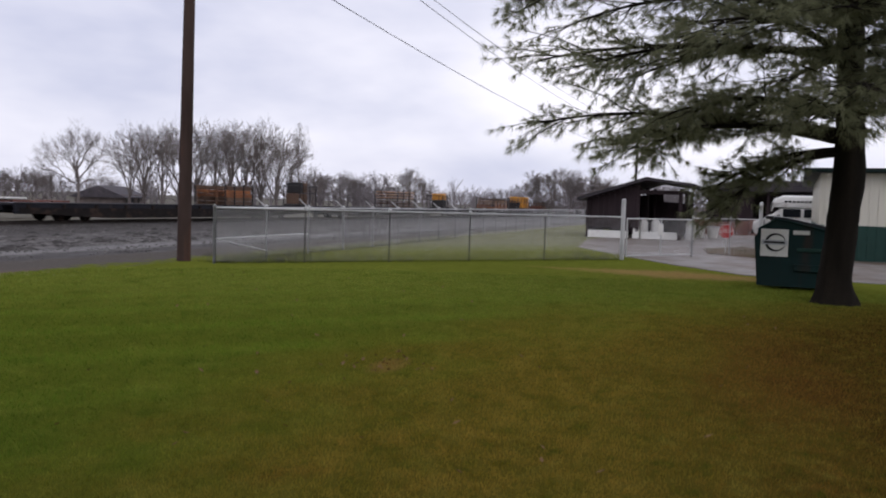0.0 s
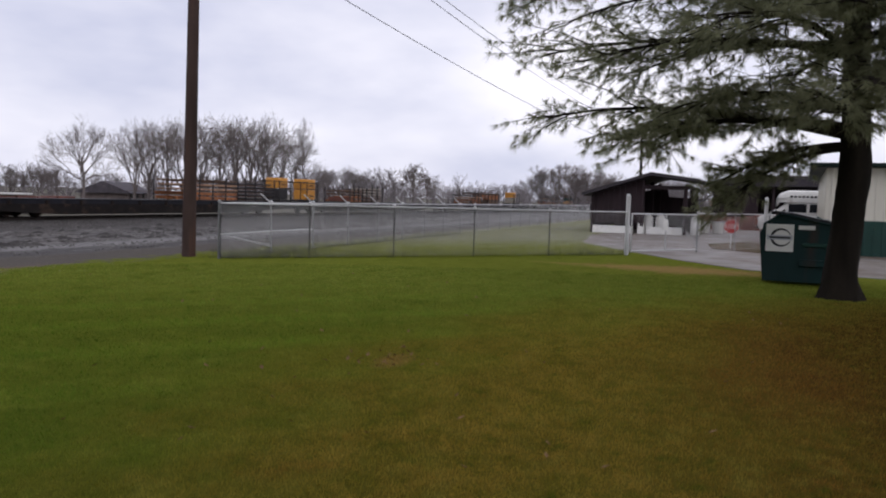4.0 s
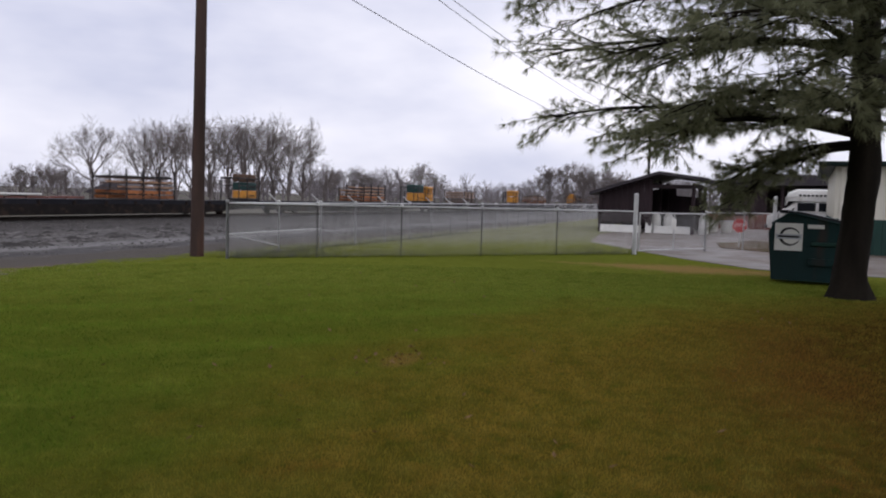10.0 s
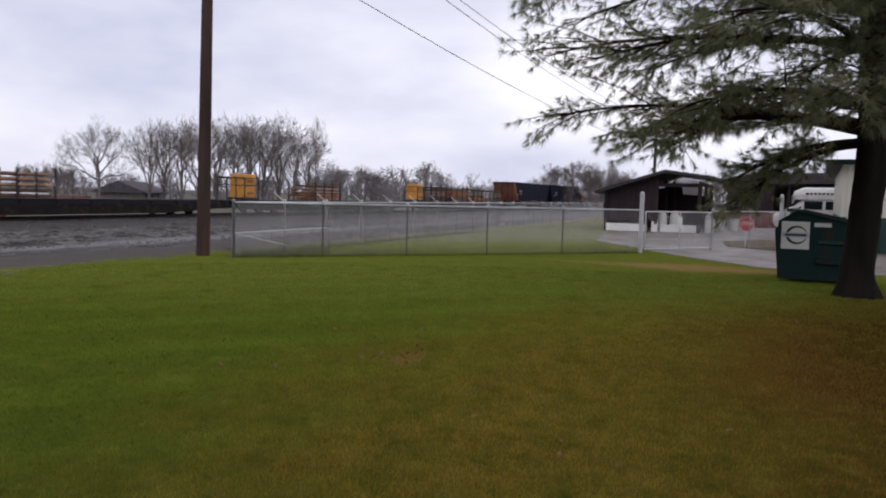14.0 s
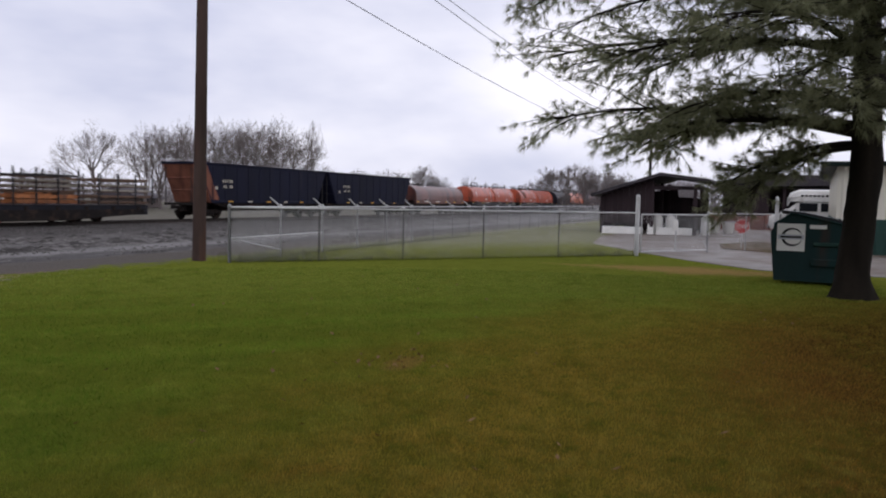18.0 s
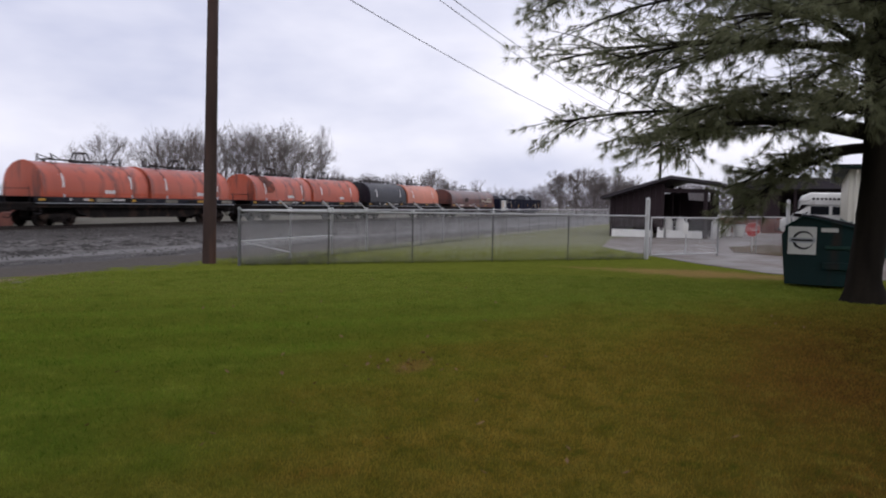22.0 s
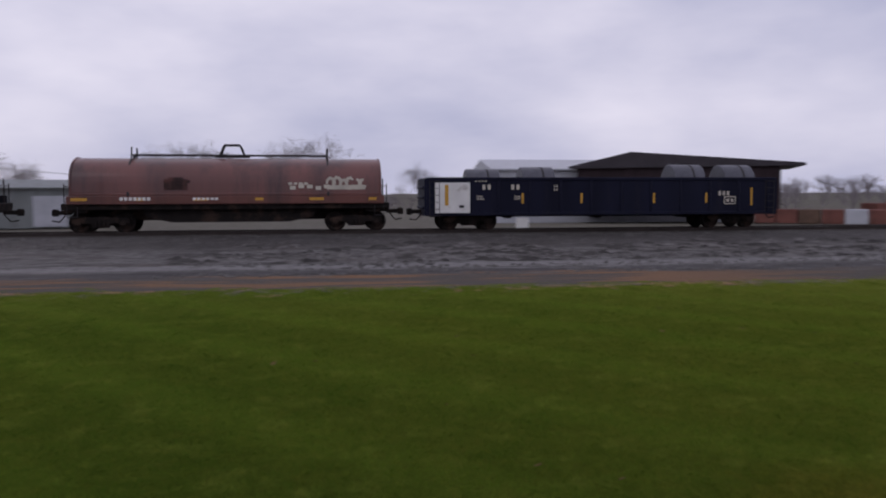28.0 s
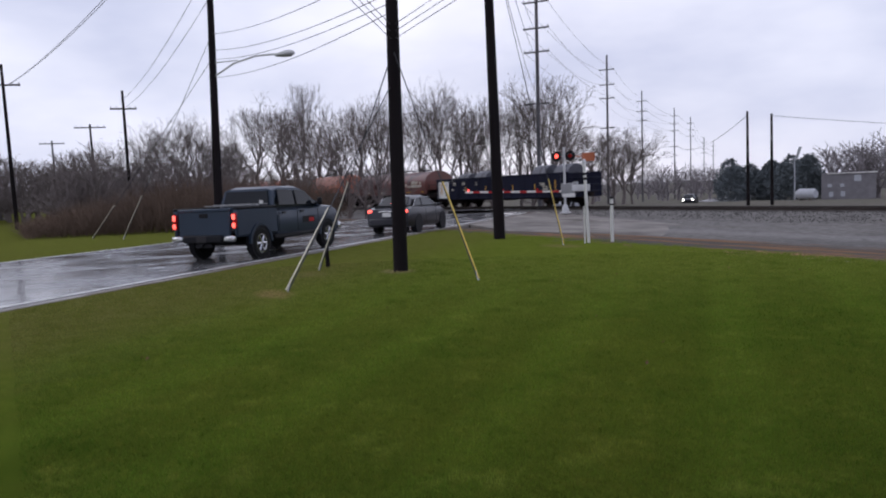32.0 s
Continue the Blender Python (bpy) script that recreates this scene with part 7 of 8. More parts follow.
# ---- beyond the track ----
def beyond():
    # big dark storage shed, mono-pitch with a ridge off centre
    s = thing("storage_shed", "large dark storage shed beyond the track", "shed", pose(0, 0, 0))
    a, b = Vector((21.6, 72.4, -0.4)), Vector((39.4, 64.2, -0.4))
    d = (b - a).normalized()
    n = Vector((-d.y, d.x, 0))
    ln = (b - a).length

    def q(u, v, z):
        p = a + d * u + n * v
        return (p.x, p.y, z)
    part("roof", S().hull([q(u, v, z) for v in (-0.4, 13) for u, z in ((-0.8, 4.25), (5.0, 5.55), (ln + 0.4, 4.35), (-0.8, 4.05), (5.0, 5.2), (ln + 0.4, 4.1))]), ROOF_DARK, s)
    part("front_wall", S().hull([q(u, v, z) for v in (0, 0.15) for u, z in ((0, -0.4), (0, 4.2), (5.0, 5.3), (ln - 1.6, 4.35), (ln - 1.6, -0.4))]), SHED, s)
    part("side_wall", S().hull([q(u, v, z) for u in (0, 0.15) for v, z in ((0, -0.4), (0, 4.2), (12.5, 4.2), (12.5, -0.4))]), SHED, s)
    for u in (0.1, 5.0, 10.0, ln - 1.7):
        part("post", S().rod(q(u, -0.1, -0.4), q(u, -0.1, 4.3), 0.12, n=8), SHED, s)
    w = thing("warehouse", "pale grey low metal warehouse beyond the track", "building", pose(0, 0, 0))
    part("wall", S().box((27, 84, 1.2), (25.0, 12, 5.8)), GREY_METAL, w, smooth=False)
    part("roof", S().hull([(x, y, z) for x in (14, 40) for y, z in ((77.6, 4.2), (84, 5.4), (90.4, 4.2), (77.6, 4.05), (90.4, 4.05))]), GREY_METAL, w)
    for i in range(3):
        part("door", S().cbox((17.5 + i * 7, 77.95, 0.9), (3.2, 0.12, 3.0), 0.03), WHITE, w)
    h = thing("house", "low house with a dark roof beyond the track", "house", pose(106.5, 104, -0.3, 0, 0, 25))
    part("wall", S().box((3, 0, 0.7), (13, 8, 2.2)), surf("house_wall", (0.16, 0.13, 0.12), 0.8), h, smooth=False)
    part("roof", S().hull([(x, y, z) for x in (-4.2, 10.2) for y, z in ((-4.6, 1.4), (0, 3.3), (4.6, 1.4), (-4.6, 1.2), (4.6, 1.2))]), surf("house_roof", (0.085, 0.075, 0.085), 0.8), h)
    part("chimney", S().cbox((4, 0.4, 3.2), (0.6, 0.6, 1.2), 0.03), BLOCK, h)
    for x in (-1.5, 1.5, 5.0):
        part("window", S().cbox((x, -4.03, 0.9), (1.1, 0.08, 1.0), 0.02), GLASS, h)
    rg = thing("red_goods", "low reddish stacks with a white cover beyond the track", "stack", pose(47, 64, -0.35))
    for i in range(6):
        part("stack", S().cbox((i * 2.3, 0, 0.55), (2.1, 2.4, 1.1 + 0.15 * (i % 2)), 0.04), REDWARE, rg)
    part("cover", S().cbox((4.6, 0, 1.35), (5.6, 2.6, 0.14), 0.03), WHITE, rg)
    ps = thing("metal_shed", "grey weathered metal shed beyond the track", "shed", pose(-27.3, 70.6, -1.1, 0, 0, 18))
    part("wall", S().box((0, 0, 1.7), (11.0, 6, 3.4)), DULL_SHEET, ps, smooth=False)
    part("roof", S().hull([(x, y, z) for x in (-5.8, 5.8) for y, z in ((-3.4, 3.4), (0, 4.1), (3.4, 3.4), (-3.4, 3.3), (3.4, 3.3))]), DULL_SHEET, ps)
    part("door", S().cbox((1.2, -3.04, 1.4), (2.6, 0.1, 2.6), 0.03), GREY_METAL, ps)
    gs = thing("covered_stack", "long low red stacks with pale ends beyond the track", "stack", pose(41.2, 62.0, -1.0, 0, 0, -35))
    for i in range(7):
        part("crate", S().cbox((-5.4 + i * 1.8, 0, 0.62), (1.7, 1.8, 1.24), 0.05), (REDWARE, REDWARE, BROWN_LOAD, REDWARE, GREY_METAL)[i % 5], gs)
    wc = thing("white_box", "small white box standing beyond the track", "box", pose(12.0, 53.7, ground_height(53.7, 12.0), 0, 0, 8))
    part("case", S().cbox((0, 0, 0.42), (0.75, 0.6, 0.84), 0.04), WHITE, wc)
    part("lid", S().cbox((0, 0, 0.87), (0.8, 0.65, 0.06), 0.02), GREY_METAL, wc)
    fb = thing("brick_building", "plain grey brick building beyond the crossing", "building", pose(-88.0, 109.0, -2.1, 0, 0, 36))
    part("wall", S().box((3.9, 3, 1.7), (7.8, 6, 4.6)), BLOCK, fb, smooth=False)
    part("roof", S().cbox((4.4, 3, 3.85), (7.2, 6.4, 0.18), 0.03), WHITE, fb)
    for x, z in ((1.2, 1.9), (3.0, 1.9), (1.4, 0.5), (3.1, 0.5)):
        part("window", S().cbox((x, -0.03, z), (0.62, 0.1, 0.5 if z > 1 else 0.8), 0.02), GREY_METAL, fb)
    part("vent", S().cbox((5.2, -0.04, 3.0), (1.0, 0.1, 1.0), 0.02), GREY_METAL, fb)
    lp = thing("light_mast", "pale mast with an angled lamp beyond the track", "lamp mast", pose(-78, 91.2, -1.7))
    part("mast", S().rod((0, 0, 0), (0, 0, 6.0), 0.1, 0.07, n=10), GREY_METAL, lp)
    part("head", S().hull([(0, 0, 5.6), (0.3, 0, 5.5), (1.4, -0.2, 7.3), (0.9, -0.2, 7.4), (0.3, 0.2, 5.6)]), GREY_METAL, lp)
    bh = thing("white_tank", "small pale horizontal tank beyond the track", "tank", pose(-70, 84, -1.5))
    part("shell", S().lathe([(0, -1.4), (0.5, -1.35), (0.7, -1.0), (0.7, 1.0), (0.5, 1.35), (0, 1.4)], 16, T((0, 0, 0.75)) @ RY(90)), GREY_METAL, bh)
    part("saddle", S().cbox((-0.8, 0, 0.1), (0.2, 1.0, 0.3), 0.02).cbox((0.8, 0, 0.1), (0.2, 1.0, 0.3), 0.02), CONCRETE, bh)


beyond()


# ---- trees ----
def bare_tree_meshes(seed, limbs=7, low=0.12, high=0.40, spread=38, wide=0.40, levels=5, twigs=2, sprigs=2, fine=0.00055):
    """Unit-height leafless tree: limbs that rise from the trunk, fork again and again, and end in fine twigs."""
    rng = random.Random(seed)
    tr, br = S(), S()

    def jit(k):
        return Vector((rng.gauss(0, k), rng.gauss(0, k), rng.gauss(0, k)))

    def twiggery(p, q, d):
        for m in range(twigs):
            g = p.lerp(q, rng.uniform(0.1, 1.0))
            d2 = (d + jit(0.50) + Vector((0, 0, 0.22))).normalized()
            l2 = rng.uniform(0.030, 0.070)
            h = g + d2 * l2
            br.tube([tuple(g), tuple(h)], [fine * 1.5, fine], 3, False)
            for o in range(sprigs):
                w = g.lerp(h, rng.uniform(0.25, 1.0))
                br.tube([tuple(w), tuple(w + (d2 + jit(0.5)).normalized() * rng.uniform(0.018, 0.040))], [fine, fine * 0.65], 3, False)

    def grow(p, d, ln, r, level):
        bow = jit(0.05 * ln)
        mid, end = p + d * ln * 0.5 + bow, p + d * ln
        r1 = r * 0.70
        br.tube([tuple(p), tuple(mid), tuple(end)], [r, (r + r1) / 2, r1], 5 if r > 0.003 else 3, False)
        if level <= 2:
            twiggery(mid, end, d)
        if level >= 2 and rng.random() < 0.40:
            e = (d + jit(0.55) + Vector((0, 0, 0.15))).normalized()
            grow(mid, e, ln * rng.uniform(0.45, 0.7), r1 * 0.5, level - 2)
        if level == 0:
            return
        ax = d.orthogonal().normalized()
        ax.rotate(Matrix.Rotation(rng.uniform(0, 6.283), 3, d))
        for k in range(3 if rng.random() < 0.18 else 2):
            e = d.copy()
            e.rotate(Matrix.Rotation(rng.uniform(0.22, 0.55) * (1 if k % 2 == 0 else -1), 3, ax))
            e = (e + jit(0.10) + Vector((0, 0, 0.06))).normalized()
            grow(end, e, ln * rng.uniform(0.74, 0.98), r1 * rng.uniform(0.72, 0.98), level - 1)

    lean = (rng.gauss(0, 0.012), rng.gauss(0, 0.012))
    top = high + 0.10
    tr.tube([(lean[0] * math.sin(3 * t), lean[1] * math.sin(4 * t), top * t) for t in (0, 0.05, 0.3, 0.6, 1.0)], [0.024, 0.0175, 0.014, 0.011, 0.006], 8)
    for i in range(limbs):
        t = (i + 0.5) / limbs
        pol, az = radians(6 + spread * (1 - t) + rng.gauss(0, 4)), i * 2.39996 + rng.gauss(0, 0.25)
        d = Vector((math.sin(pol) * math.cos(az), math.sin(pol) * math.sin(az), math.cos(pol)))
        base = Vector((0, 0, low + (high - low) * t))
        grow(base, d, (0.125 - 0.04 * abs(t - 0.5)) * rng.uniform(0.9, 1.1), 0.0118 * rng.uniform(0.75, 1.05), levels)
    peak = sorted(v[2] for v in br.v)[int(len(br.v) * 0.997)]
    reach = sorted(math.hypot(v[0], v[1]) for v in br.v)[int(len(br.v) * 0.97)]
    for sh in (tr, br):
        sh.v = [(x * wide / reach, y * wide / reach, z / peak) for x, y, z in sh.v]
    return tr, br


TREES = []


def make_tree_kinds():
    for seed, limbs, low, high, spread, wide in ((1, 5, 0.06, 0.24, 30, 0.40), (2, 7, 0.26, 0.46, 60, 0.46), (3, 5, 0.04, 0.20, 24, 0.36), (4, 6, 0.16, 0.62, 18, 0.28), (5, 5, 0.10, 0.30, 36, 0.42), (8, 5, 0.20, 0.55, 32, 0.34),
                                                (21, 6, 0.18, 0.42, 52, 0.46), (22, 6, 0.14, 0.40, 44, 0.42)):
        t, b = bare_tree_meshes(seed, limbs, low, high, spread, wide, fine=0.0014 if seed > 20 else 0.0006)
        TREES.append((t.mesh("trunk", BARE), b.mesh("crown", BARE, False)))


make_tree_kinds()


def bare_tree(x, y, h, kind, turn, label="tall leafless grey-brown tree", group="bare trees", wide=1.0):
    ob = thing("bare_tree", label, "tree", None, group)
    ob.matrix_world = T((x, y, ground_height(y, x) - 0.1)) @ RZ(turn) @ Matrix.Diagonal((h * wide, h * wide, h, 1))
    t, b = TREES[kind % len(TREES)]
    part("trunk", t, BARE, ob)
    part("crown", b, BARE, ob)
    return ob


def polar(az, r):
    """A place at a bearing (degrees left of +x) and range from the camera's stand."""
    return r * math.cos(radians(az)), r * math.sin(radians(az))


NORTH_TREES = [
    (86.6, 90.2, 13.2, 1, 1.02),
    (99.1, 91.7, 13.8, 2, 0.97),
    (105.1, 94.0, 14.6, 0, 1.01),
    (100.1, 86.1, 13.8, 2, 1.08),
    (106.4, 87.9, 14.4, 4, 0.93),
    (106.5, 84.6, 14.8, 0, 1.14),
    (111.5, 84.6, 15.3, 2, 1.08),
    (108.2, 79.0, 15.0, 4, 1.08),
    (112.2, 78.7, 15.6, 0, 1.14),
    (115.3, 77.6, 15.1, 2, 1.08),
    (113.4, 73.2, 13.5, 0, 1.01),
    (118.8, 74.0, 11.7, 4, 1.22),
    (117.8, 71.9, 15.5, 3, 0.44),
    (120.8, 70.7, 7.4, 2, 1.26),
]
FAR_TREES = [
    (98.9, 112.8, 6.8, 7, 1.05),
    (107.9, 118.2, 6.1, 6, 1.05),
    (95.7, 115.5, 6.7, 7, 1.05),
    (165.3, 93.7, 8.0, 6, 1.05),
    (176.2, 94.7, 9.3, 7, 1.05),
    (177.9, 91.5, 7.6, 6, 1.05),
    (188.3, 81.0, 11.0, 7, 1.16),
    (199.1, 81.3, 8.7, 6, 1.16),
    (126.3, 30.9, 7.6, 7, 1.05),
    (126.9, 28.2, 8.1, 6, 1.05),
    (117.7, 23.5, 7.9, 7, 1.16),
    (118.2, 20.5, 7.2, 6, 1.05),
    (118.6, 18.4, 6.7, 7, 1.05),
]
TRACK_TREES = [
    (-37.7, 145.2, 13.7, 1, 1.16),
    (-30.2, 146.9, 14.3, 4, 1.05),
    (-8.8, 149.7, 15.8, 0, 1.26),
    (-13.0, 149.4, 14.2, 1, 1.05),
    (14.2, 159.4, 11.5, 1, 1.05),
    (-56.5, 139.0, 10.5, 4, 1.26),
    (-73.0, 153.5, 15.2, 4, 1.26),
    (-70.3, 176.5, 11.9, 1, 1.05),
    (-78.9, 150.6, 14.3, 4, 1.16),
    (-72.5, 153.8, 15.6, 1, 1.16),
    (-85.3, 147.0, 13.9, 0, 1.05),
    (-27.4, 167.8, 16.0, 1, 1.16),
]
ROAD_TREES = [
    (-92.0, 1.2, 8.1, 1, 1.05),
    (-89.9, 4.8, 8.7, 4, 1.16),
    (-85.7, 7.2, 9.8, 2, 1.05),
    (-83.5, 9.1, 10.4, 0, 1.05),
    (-85.3, 11.2, 9.6, 4, 1.16),
    (-86.9, 13.6, 9.0, 1, 1.16),
    (-86.8, 14.7, 8.4, 2, 1.16),
    (-70.5, 14.5, 10.8, 1, 0.84),
    (-81.8, 19.1, 11.3, 5, 1.05),
    (-81.4, 20.7, 11.5, 0, 0.95),
    (-104.4, 27.8, 17.7, 5, 0.58),
    (-100.0, 28.6, 14.2, 4, 1.05),
    (-93.5, 29.3, 12.3, 2, 0.95),
    (-87.0, 29.9, 13.0, 0, 0.95),
    (-82.5, 30.6, 13.7, 2, 0.95),
    (-81.7, 32.6, 11.8, 4, 0.84),
    (-78.9, 34.1, 13.1, 2, 0.79),
    (-76.3, 35.2, 13.9, 0, 0.89),
    (-78.9, 39.1, 12.5, 4, 0.84),
    (-78.1, 40.5, 12.8, 2, 0.84),
    (-75.4, 41.4, 12.4, 0, 0.84),
    (-73.9, 43.9, 12.1, 4, 0.84),
    (-73.3, 45.0, 13.5, 2, 0.84),
    (-68.7, 44.8, 14.2, 0, 1.00),
    (-77.7, 52.9, 10.8, 2, 0.84),
    (-97.2, 70.3, 12.1, 1, 1.16),
    (-88.2, 69.1, 11.0, 4, 1.31),
    (-92.1, 70.6, 10.7, 2, 1.16),
    (-88.9, 71.3, 9.2, 0, 1.05),
    (-94.9, -4.4, 6.7, 1, 1.16),
]
for group_name, rows in (("bare trees beyond the track", NORTH_TREES), ("far bare trees", FAR_TREES), ("trees behind the train", TRACK_TREES), ("trees by the crossing", ROAD_TREES)):
    for i, (x, y, h, k, w) in enumerate(rows):
        bare_tree(x, y, h, k, 47 * i, group=group_name, wide=w)


def woods(name, spots, mat, label, levels=0, seed=1):
    """Many small leafless trees joined, for the distance."""
    rng = random.Random(seed)
    kinds = [bare_tree_meshes(40 + i, 5, 0.05, 0.25, 48, 0.46, 3, 2 + levels, levels, 0.0013) for i in range(4)]
    s = S()
    for x, y, h in spots:
        t, b = rng.choice(kinds)
        m = T((x, y, ground_height(y, x) - 0.1)) @ RZ(rng.uniform(0, 360)) @ Matrix.Diagonal((h * 1.4, h * 1.4, h, 1))
        s.add(t.v, t.f, m)
        s.add(b.v, b.f, m)
    structure(name, s, mat, label, kind="stuff", category="woods")


def distance():
    rng = random.Random(31)
    spots = []
    for i in range(170):
        x, y = polar(rng.uniform(4, 62), rng.uniform(230, 420))
        spots.append((x, y, rng.uniform(5, 10)))
    for i in range(60):
        x, y = polar(rng.uniform(2, 12), rng.uniform(130, 200))
        spots.append((x, y, rng.uniform(4, 7.5)))
    for i in range(26):
        x, y = polar(rng.uniform(24.5, 31.5), rng.uniform(180, 215))
        spots.append((x, y, rng.uniform(4, 9.5)))
    for i in range(90):
        x, y = polar(rng.uniform(5, 36), rng.uniform(170, 260))
        spots.append((x, y, rng.uniform(3.5, 6.5)))
    for i in range(40):
        x, y = polar(rng.uniform(34, 60), rng.uniform(140, 200))
        spots.append((x, y, rng.uniform(3, 6)))
    for i in range(90):
        x, y = polar(rng.uniform(60, 150), rng.uniform(240, 420))
        spots.append((x, y, rng.uniform(5, 11)))
    for i in range(14):
        x, y = polar(rng.uniform(124.0, 128.6), rng.uniform(150, 175))
        spots.append((x, y, rng.uniform(8, 12)))
    for i in range(36):
        x, y = polar(rng.uniform(134, 147), rng.uniform(190, 260))
        spots.append((x, y, rng.uniform(6, 10)))
    for i in range(40):
        x, y = polar(rng.uniform(170, 190), rng.uniform(110, 200))
        spots.append((x, y, rng.uniform(4, 8)))
    woods("distant_woods", spots, BARE_FAR, "line of distant leafless woods, coloured paler for haze")
    # dense dark scrub behind the train at the crossing
    s2 = []
    for i in range(34):
        x, y = polar(rng.uniform(146, 172), rng.uniform(62, 96))
        if abs(y - TRACK + track_shift(x)) < 4.5:
            continue
        s2.append((x, y, rng.uniform(2.5, 5.5)))
    for i in range(48):
        x, y = polar(rng.uniform(170, 181.5), rng.uniform(62, 92))
        s2.append((x, y, rng.uniform(2.5, 7.0)))
    for i in range(40):
        x, y = polar(rng.uniform(181.5, 190), rng.uniform(88, 120))
        s2.append((x, y, rng.uniform(4, 7.5)))
    woods("scrub_woods", s2, BARE, "tangled leafless scrub beside the track", 1, 2)
    # dark evergreens right of the crossing
    ev, nf = [], []
    for i in range(20):
        x, y = polar(rng.uniform(129.6, 135.2), rng.uniform(140, 165))
        h = rng.uniform(5.6, 8.2)
        for j in range(1500):
            t = rng.random() ** 0.7
            rr = 2.9 * math.sin(math.pi * (0.12 + 0.86 * t)) ** 0.8 + 0.1
            a = rng.uniform(0, 6.28)
            q = Vector((x + math.cos(a) * rr * rng.uniform(0.5, 1.05), y + math.sin(a) * rr * rng.uniform(0.5, 1.05), t * h - 3.0))
            k = len(ev)
            ev += [tuple(q), tuple(q + Vector((rng.gauss(0, 0.24), rng.gauss(0, 0.24), rng.gauss(0.06, 0.22)))), tuple(q + Vector((rng.gauss(0, 0.24), rng.gauss(0, 0.24), rng.gauss(0.06, 0.22))))]
            nf.append((k, k + 1, k + 2))
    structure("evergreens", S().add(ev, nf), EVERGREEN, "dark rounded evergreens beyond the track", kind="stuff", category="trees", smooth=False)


def brush():
    """A bank of dead brown brush beyond the road."""
    rng = random.Random(17)
    s = S()
    for i in range(34000):
        u = rng.random()
        az = 183.8 - 27 * u
        r = rng.uniform(46, 60) - 5 * u
        x, y = polar(az, r)
        if x * 0.698 + y * 0.716 > -24.5:
            continue
        top = (0.9 + 1.9 * min(1, u / 0.32)) * (1 + 0.45 * noise.noise((x * 0.22, y * 0.22, 3)) + 0.25 * noise.noise((x * 0.9, y * 0.9, 7)))
        h = top * (0.30 + 0.85 * rng.random() ** 0.8)
        dx, dy = rng.gauss(0, 0.8), rng.gauss(0, 0.8)
        z0 = rng.uniform(-0.1, top * 0.35)
        w = rng.uniform(0.006, 0.015)
        a = rng.uniform(0, 6.28)
        c, d = math.cos(a) * w, math.sin(a) * w
        s.add([(x - c, y - d, z0), (x + c, y + d, z0), (x + dx * 0.5 + c * 0.6, y + dy * 0.5 + d * 0.6, (z0 + h) / 2 + 0.1), (x + dx * 0.5 - c * 0.6, y + dy * 0.5 - d * 0.6, (z0 + h) / 2 + 0.1),
               (x + dx * 1.1, y + dy * 1.1, max(h, z0 + 0.2))], [(0, 1, 2, 3), (3, 2, 4)])
    structure("brush", s, BRUSH, "bank of dead reddish-brown brush beyond the road", kind="stuff", category="brush", smooth=False)


distance()
brush()


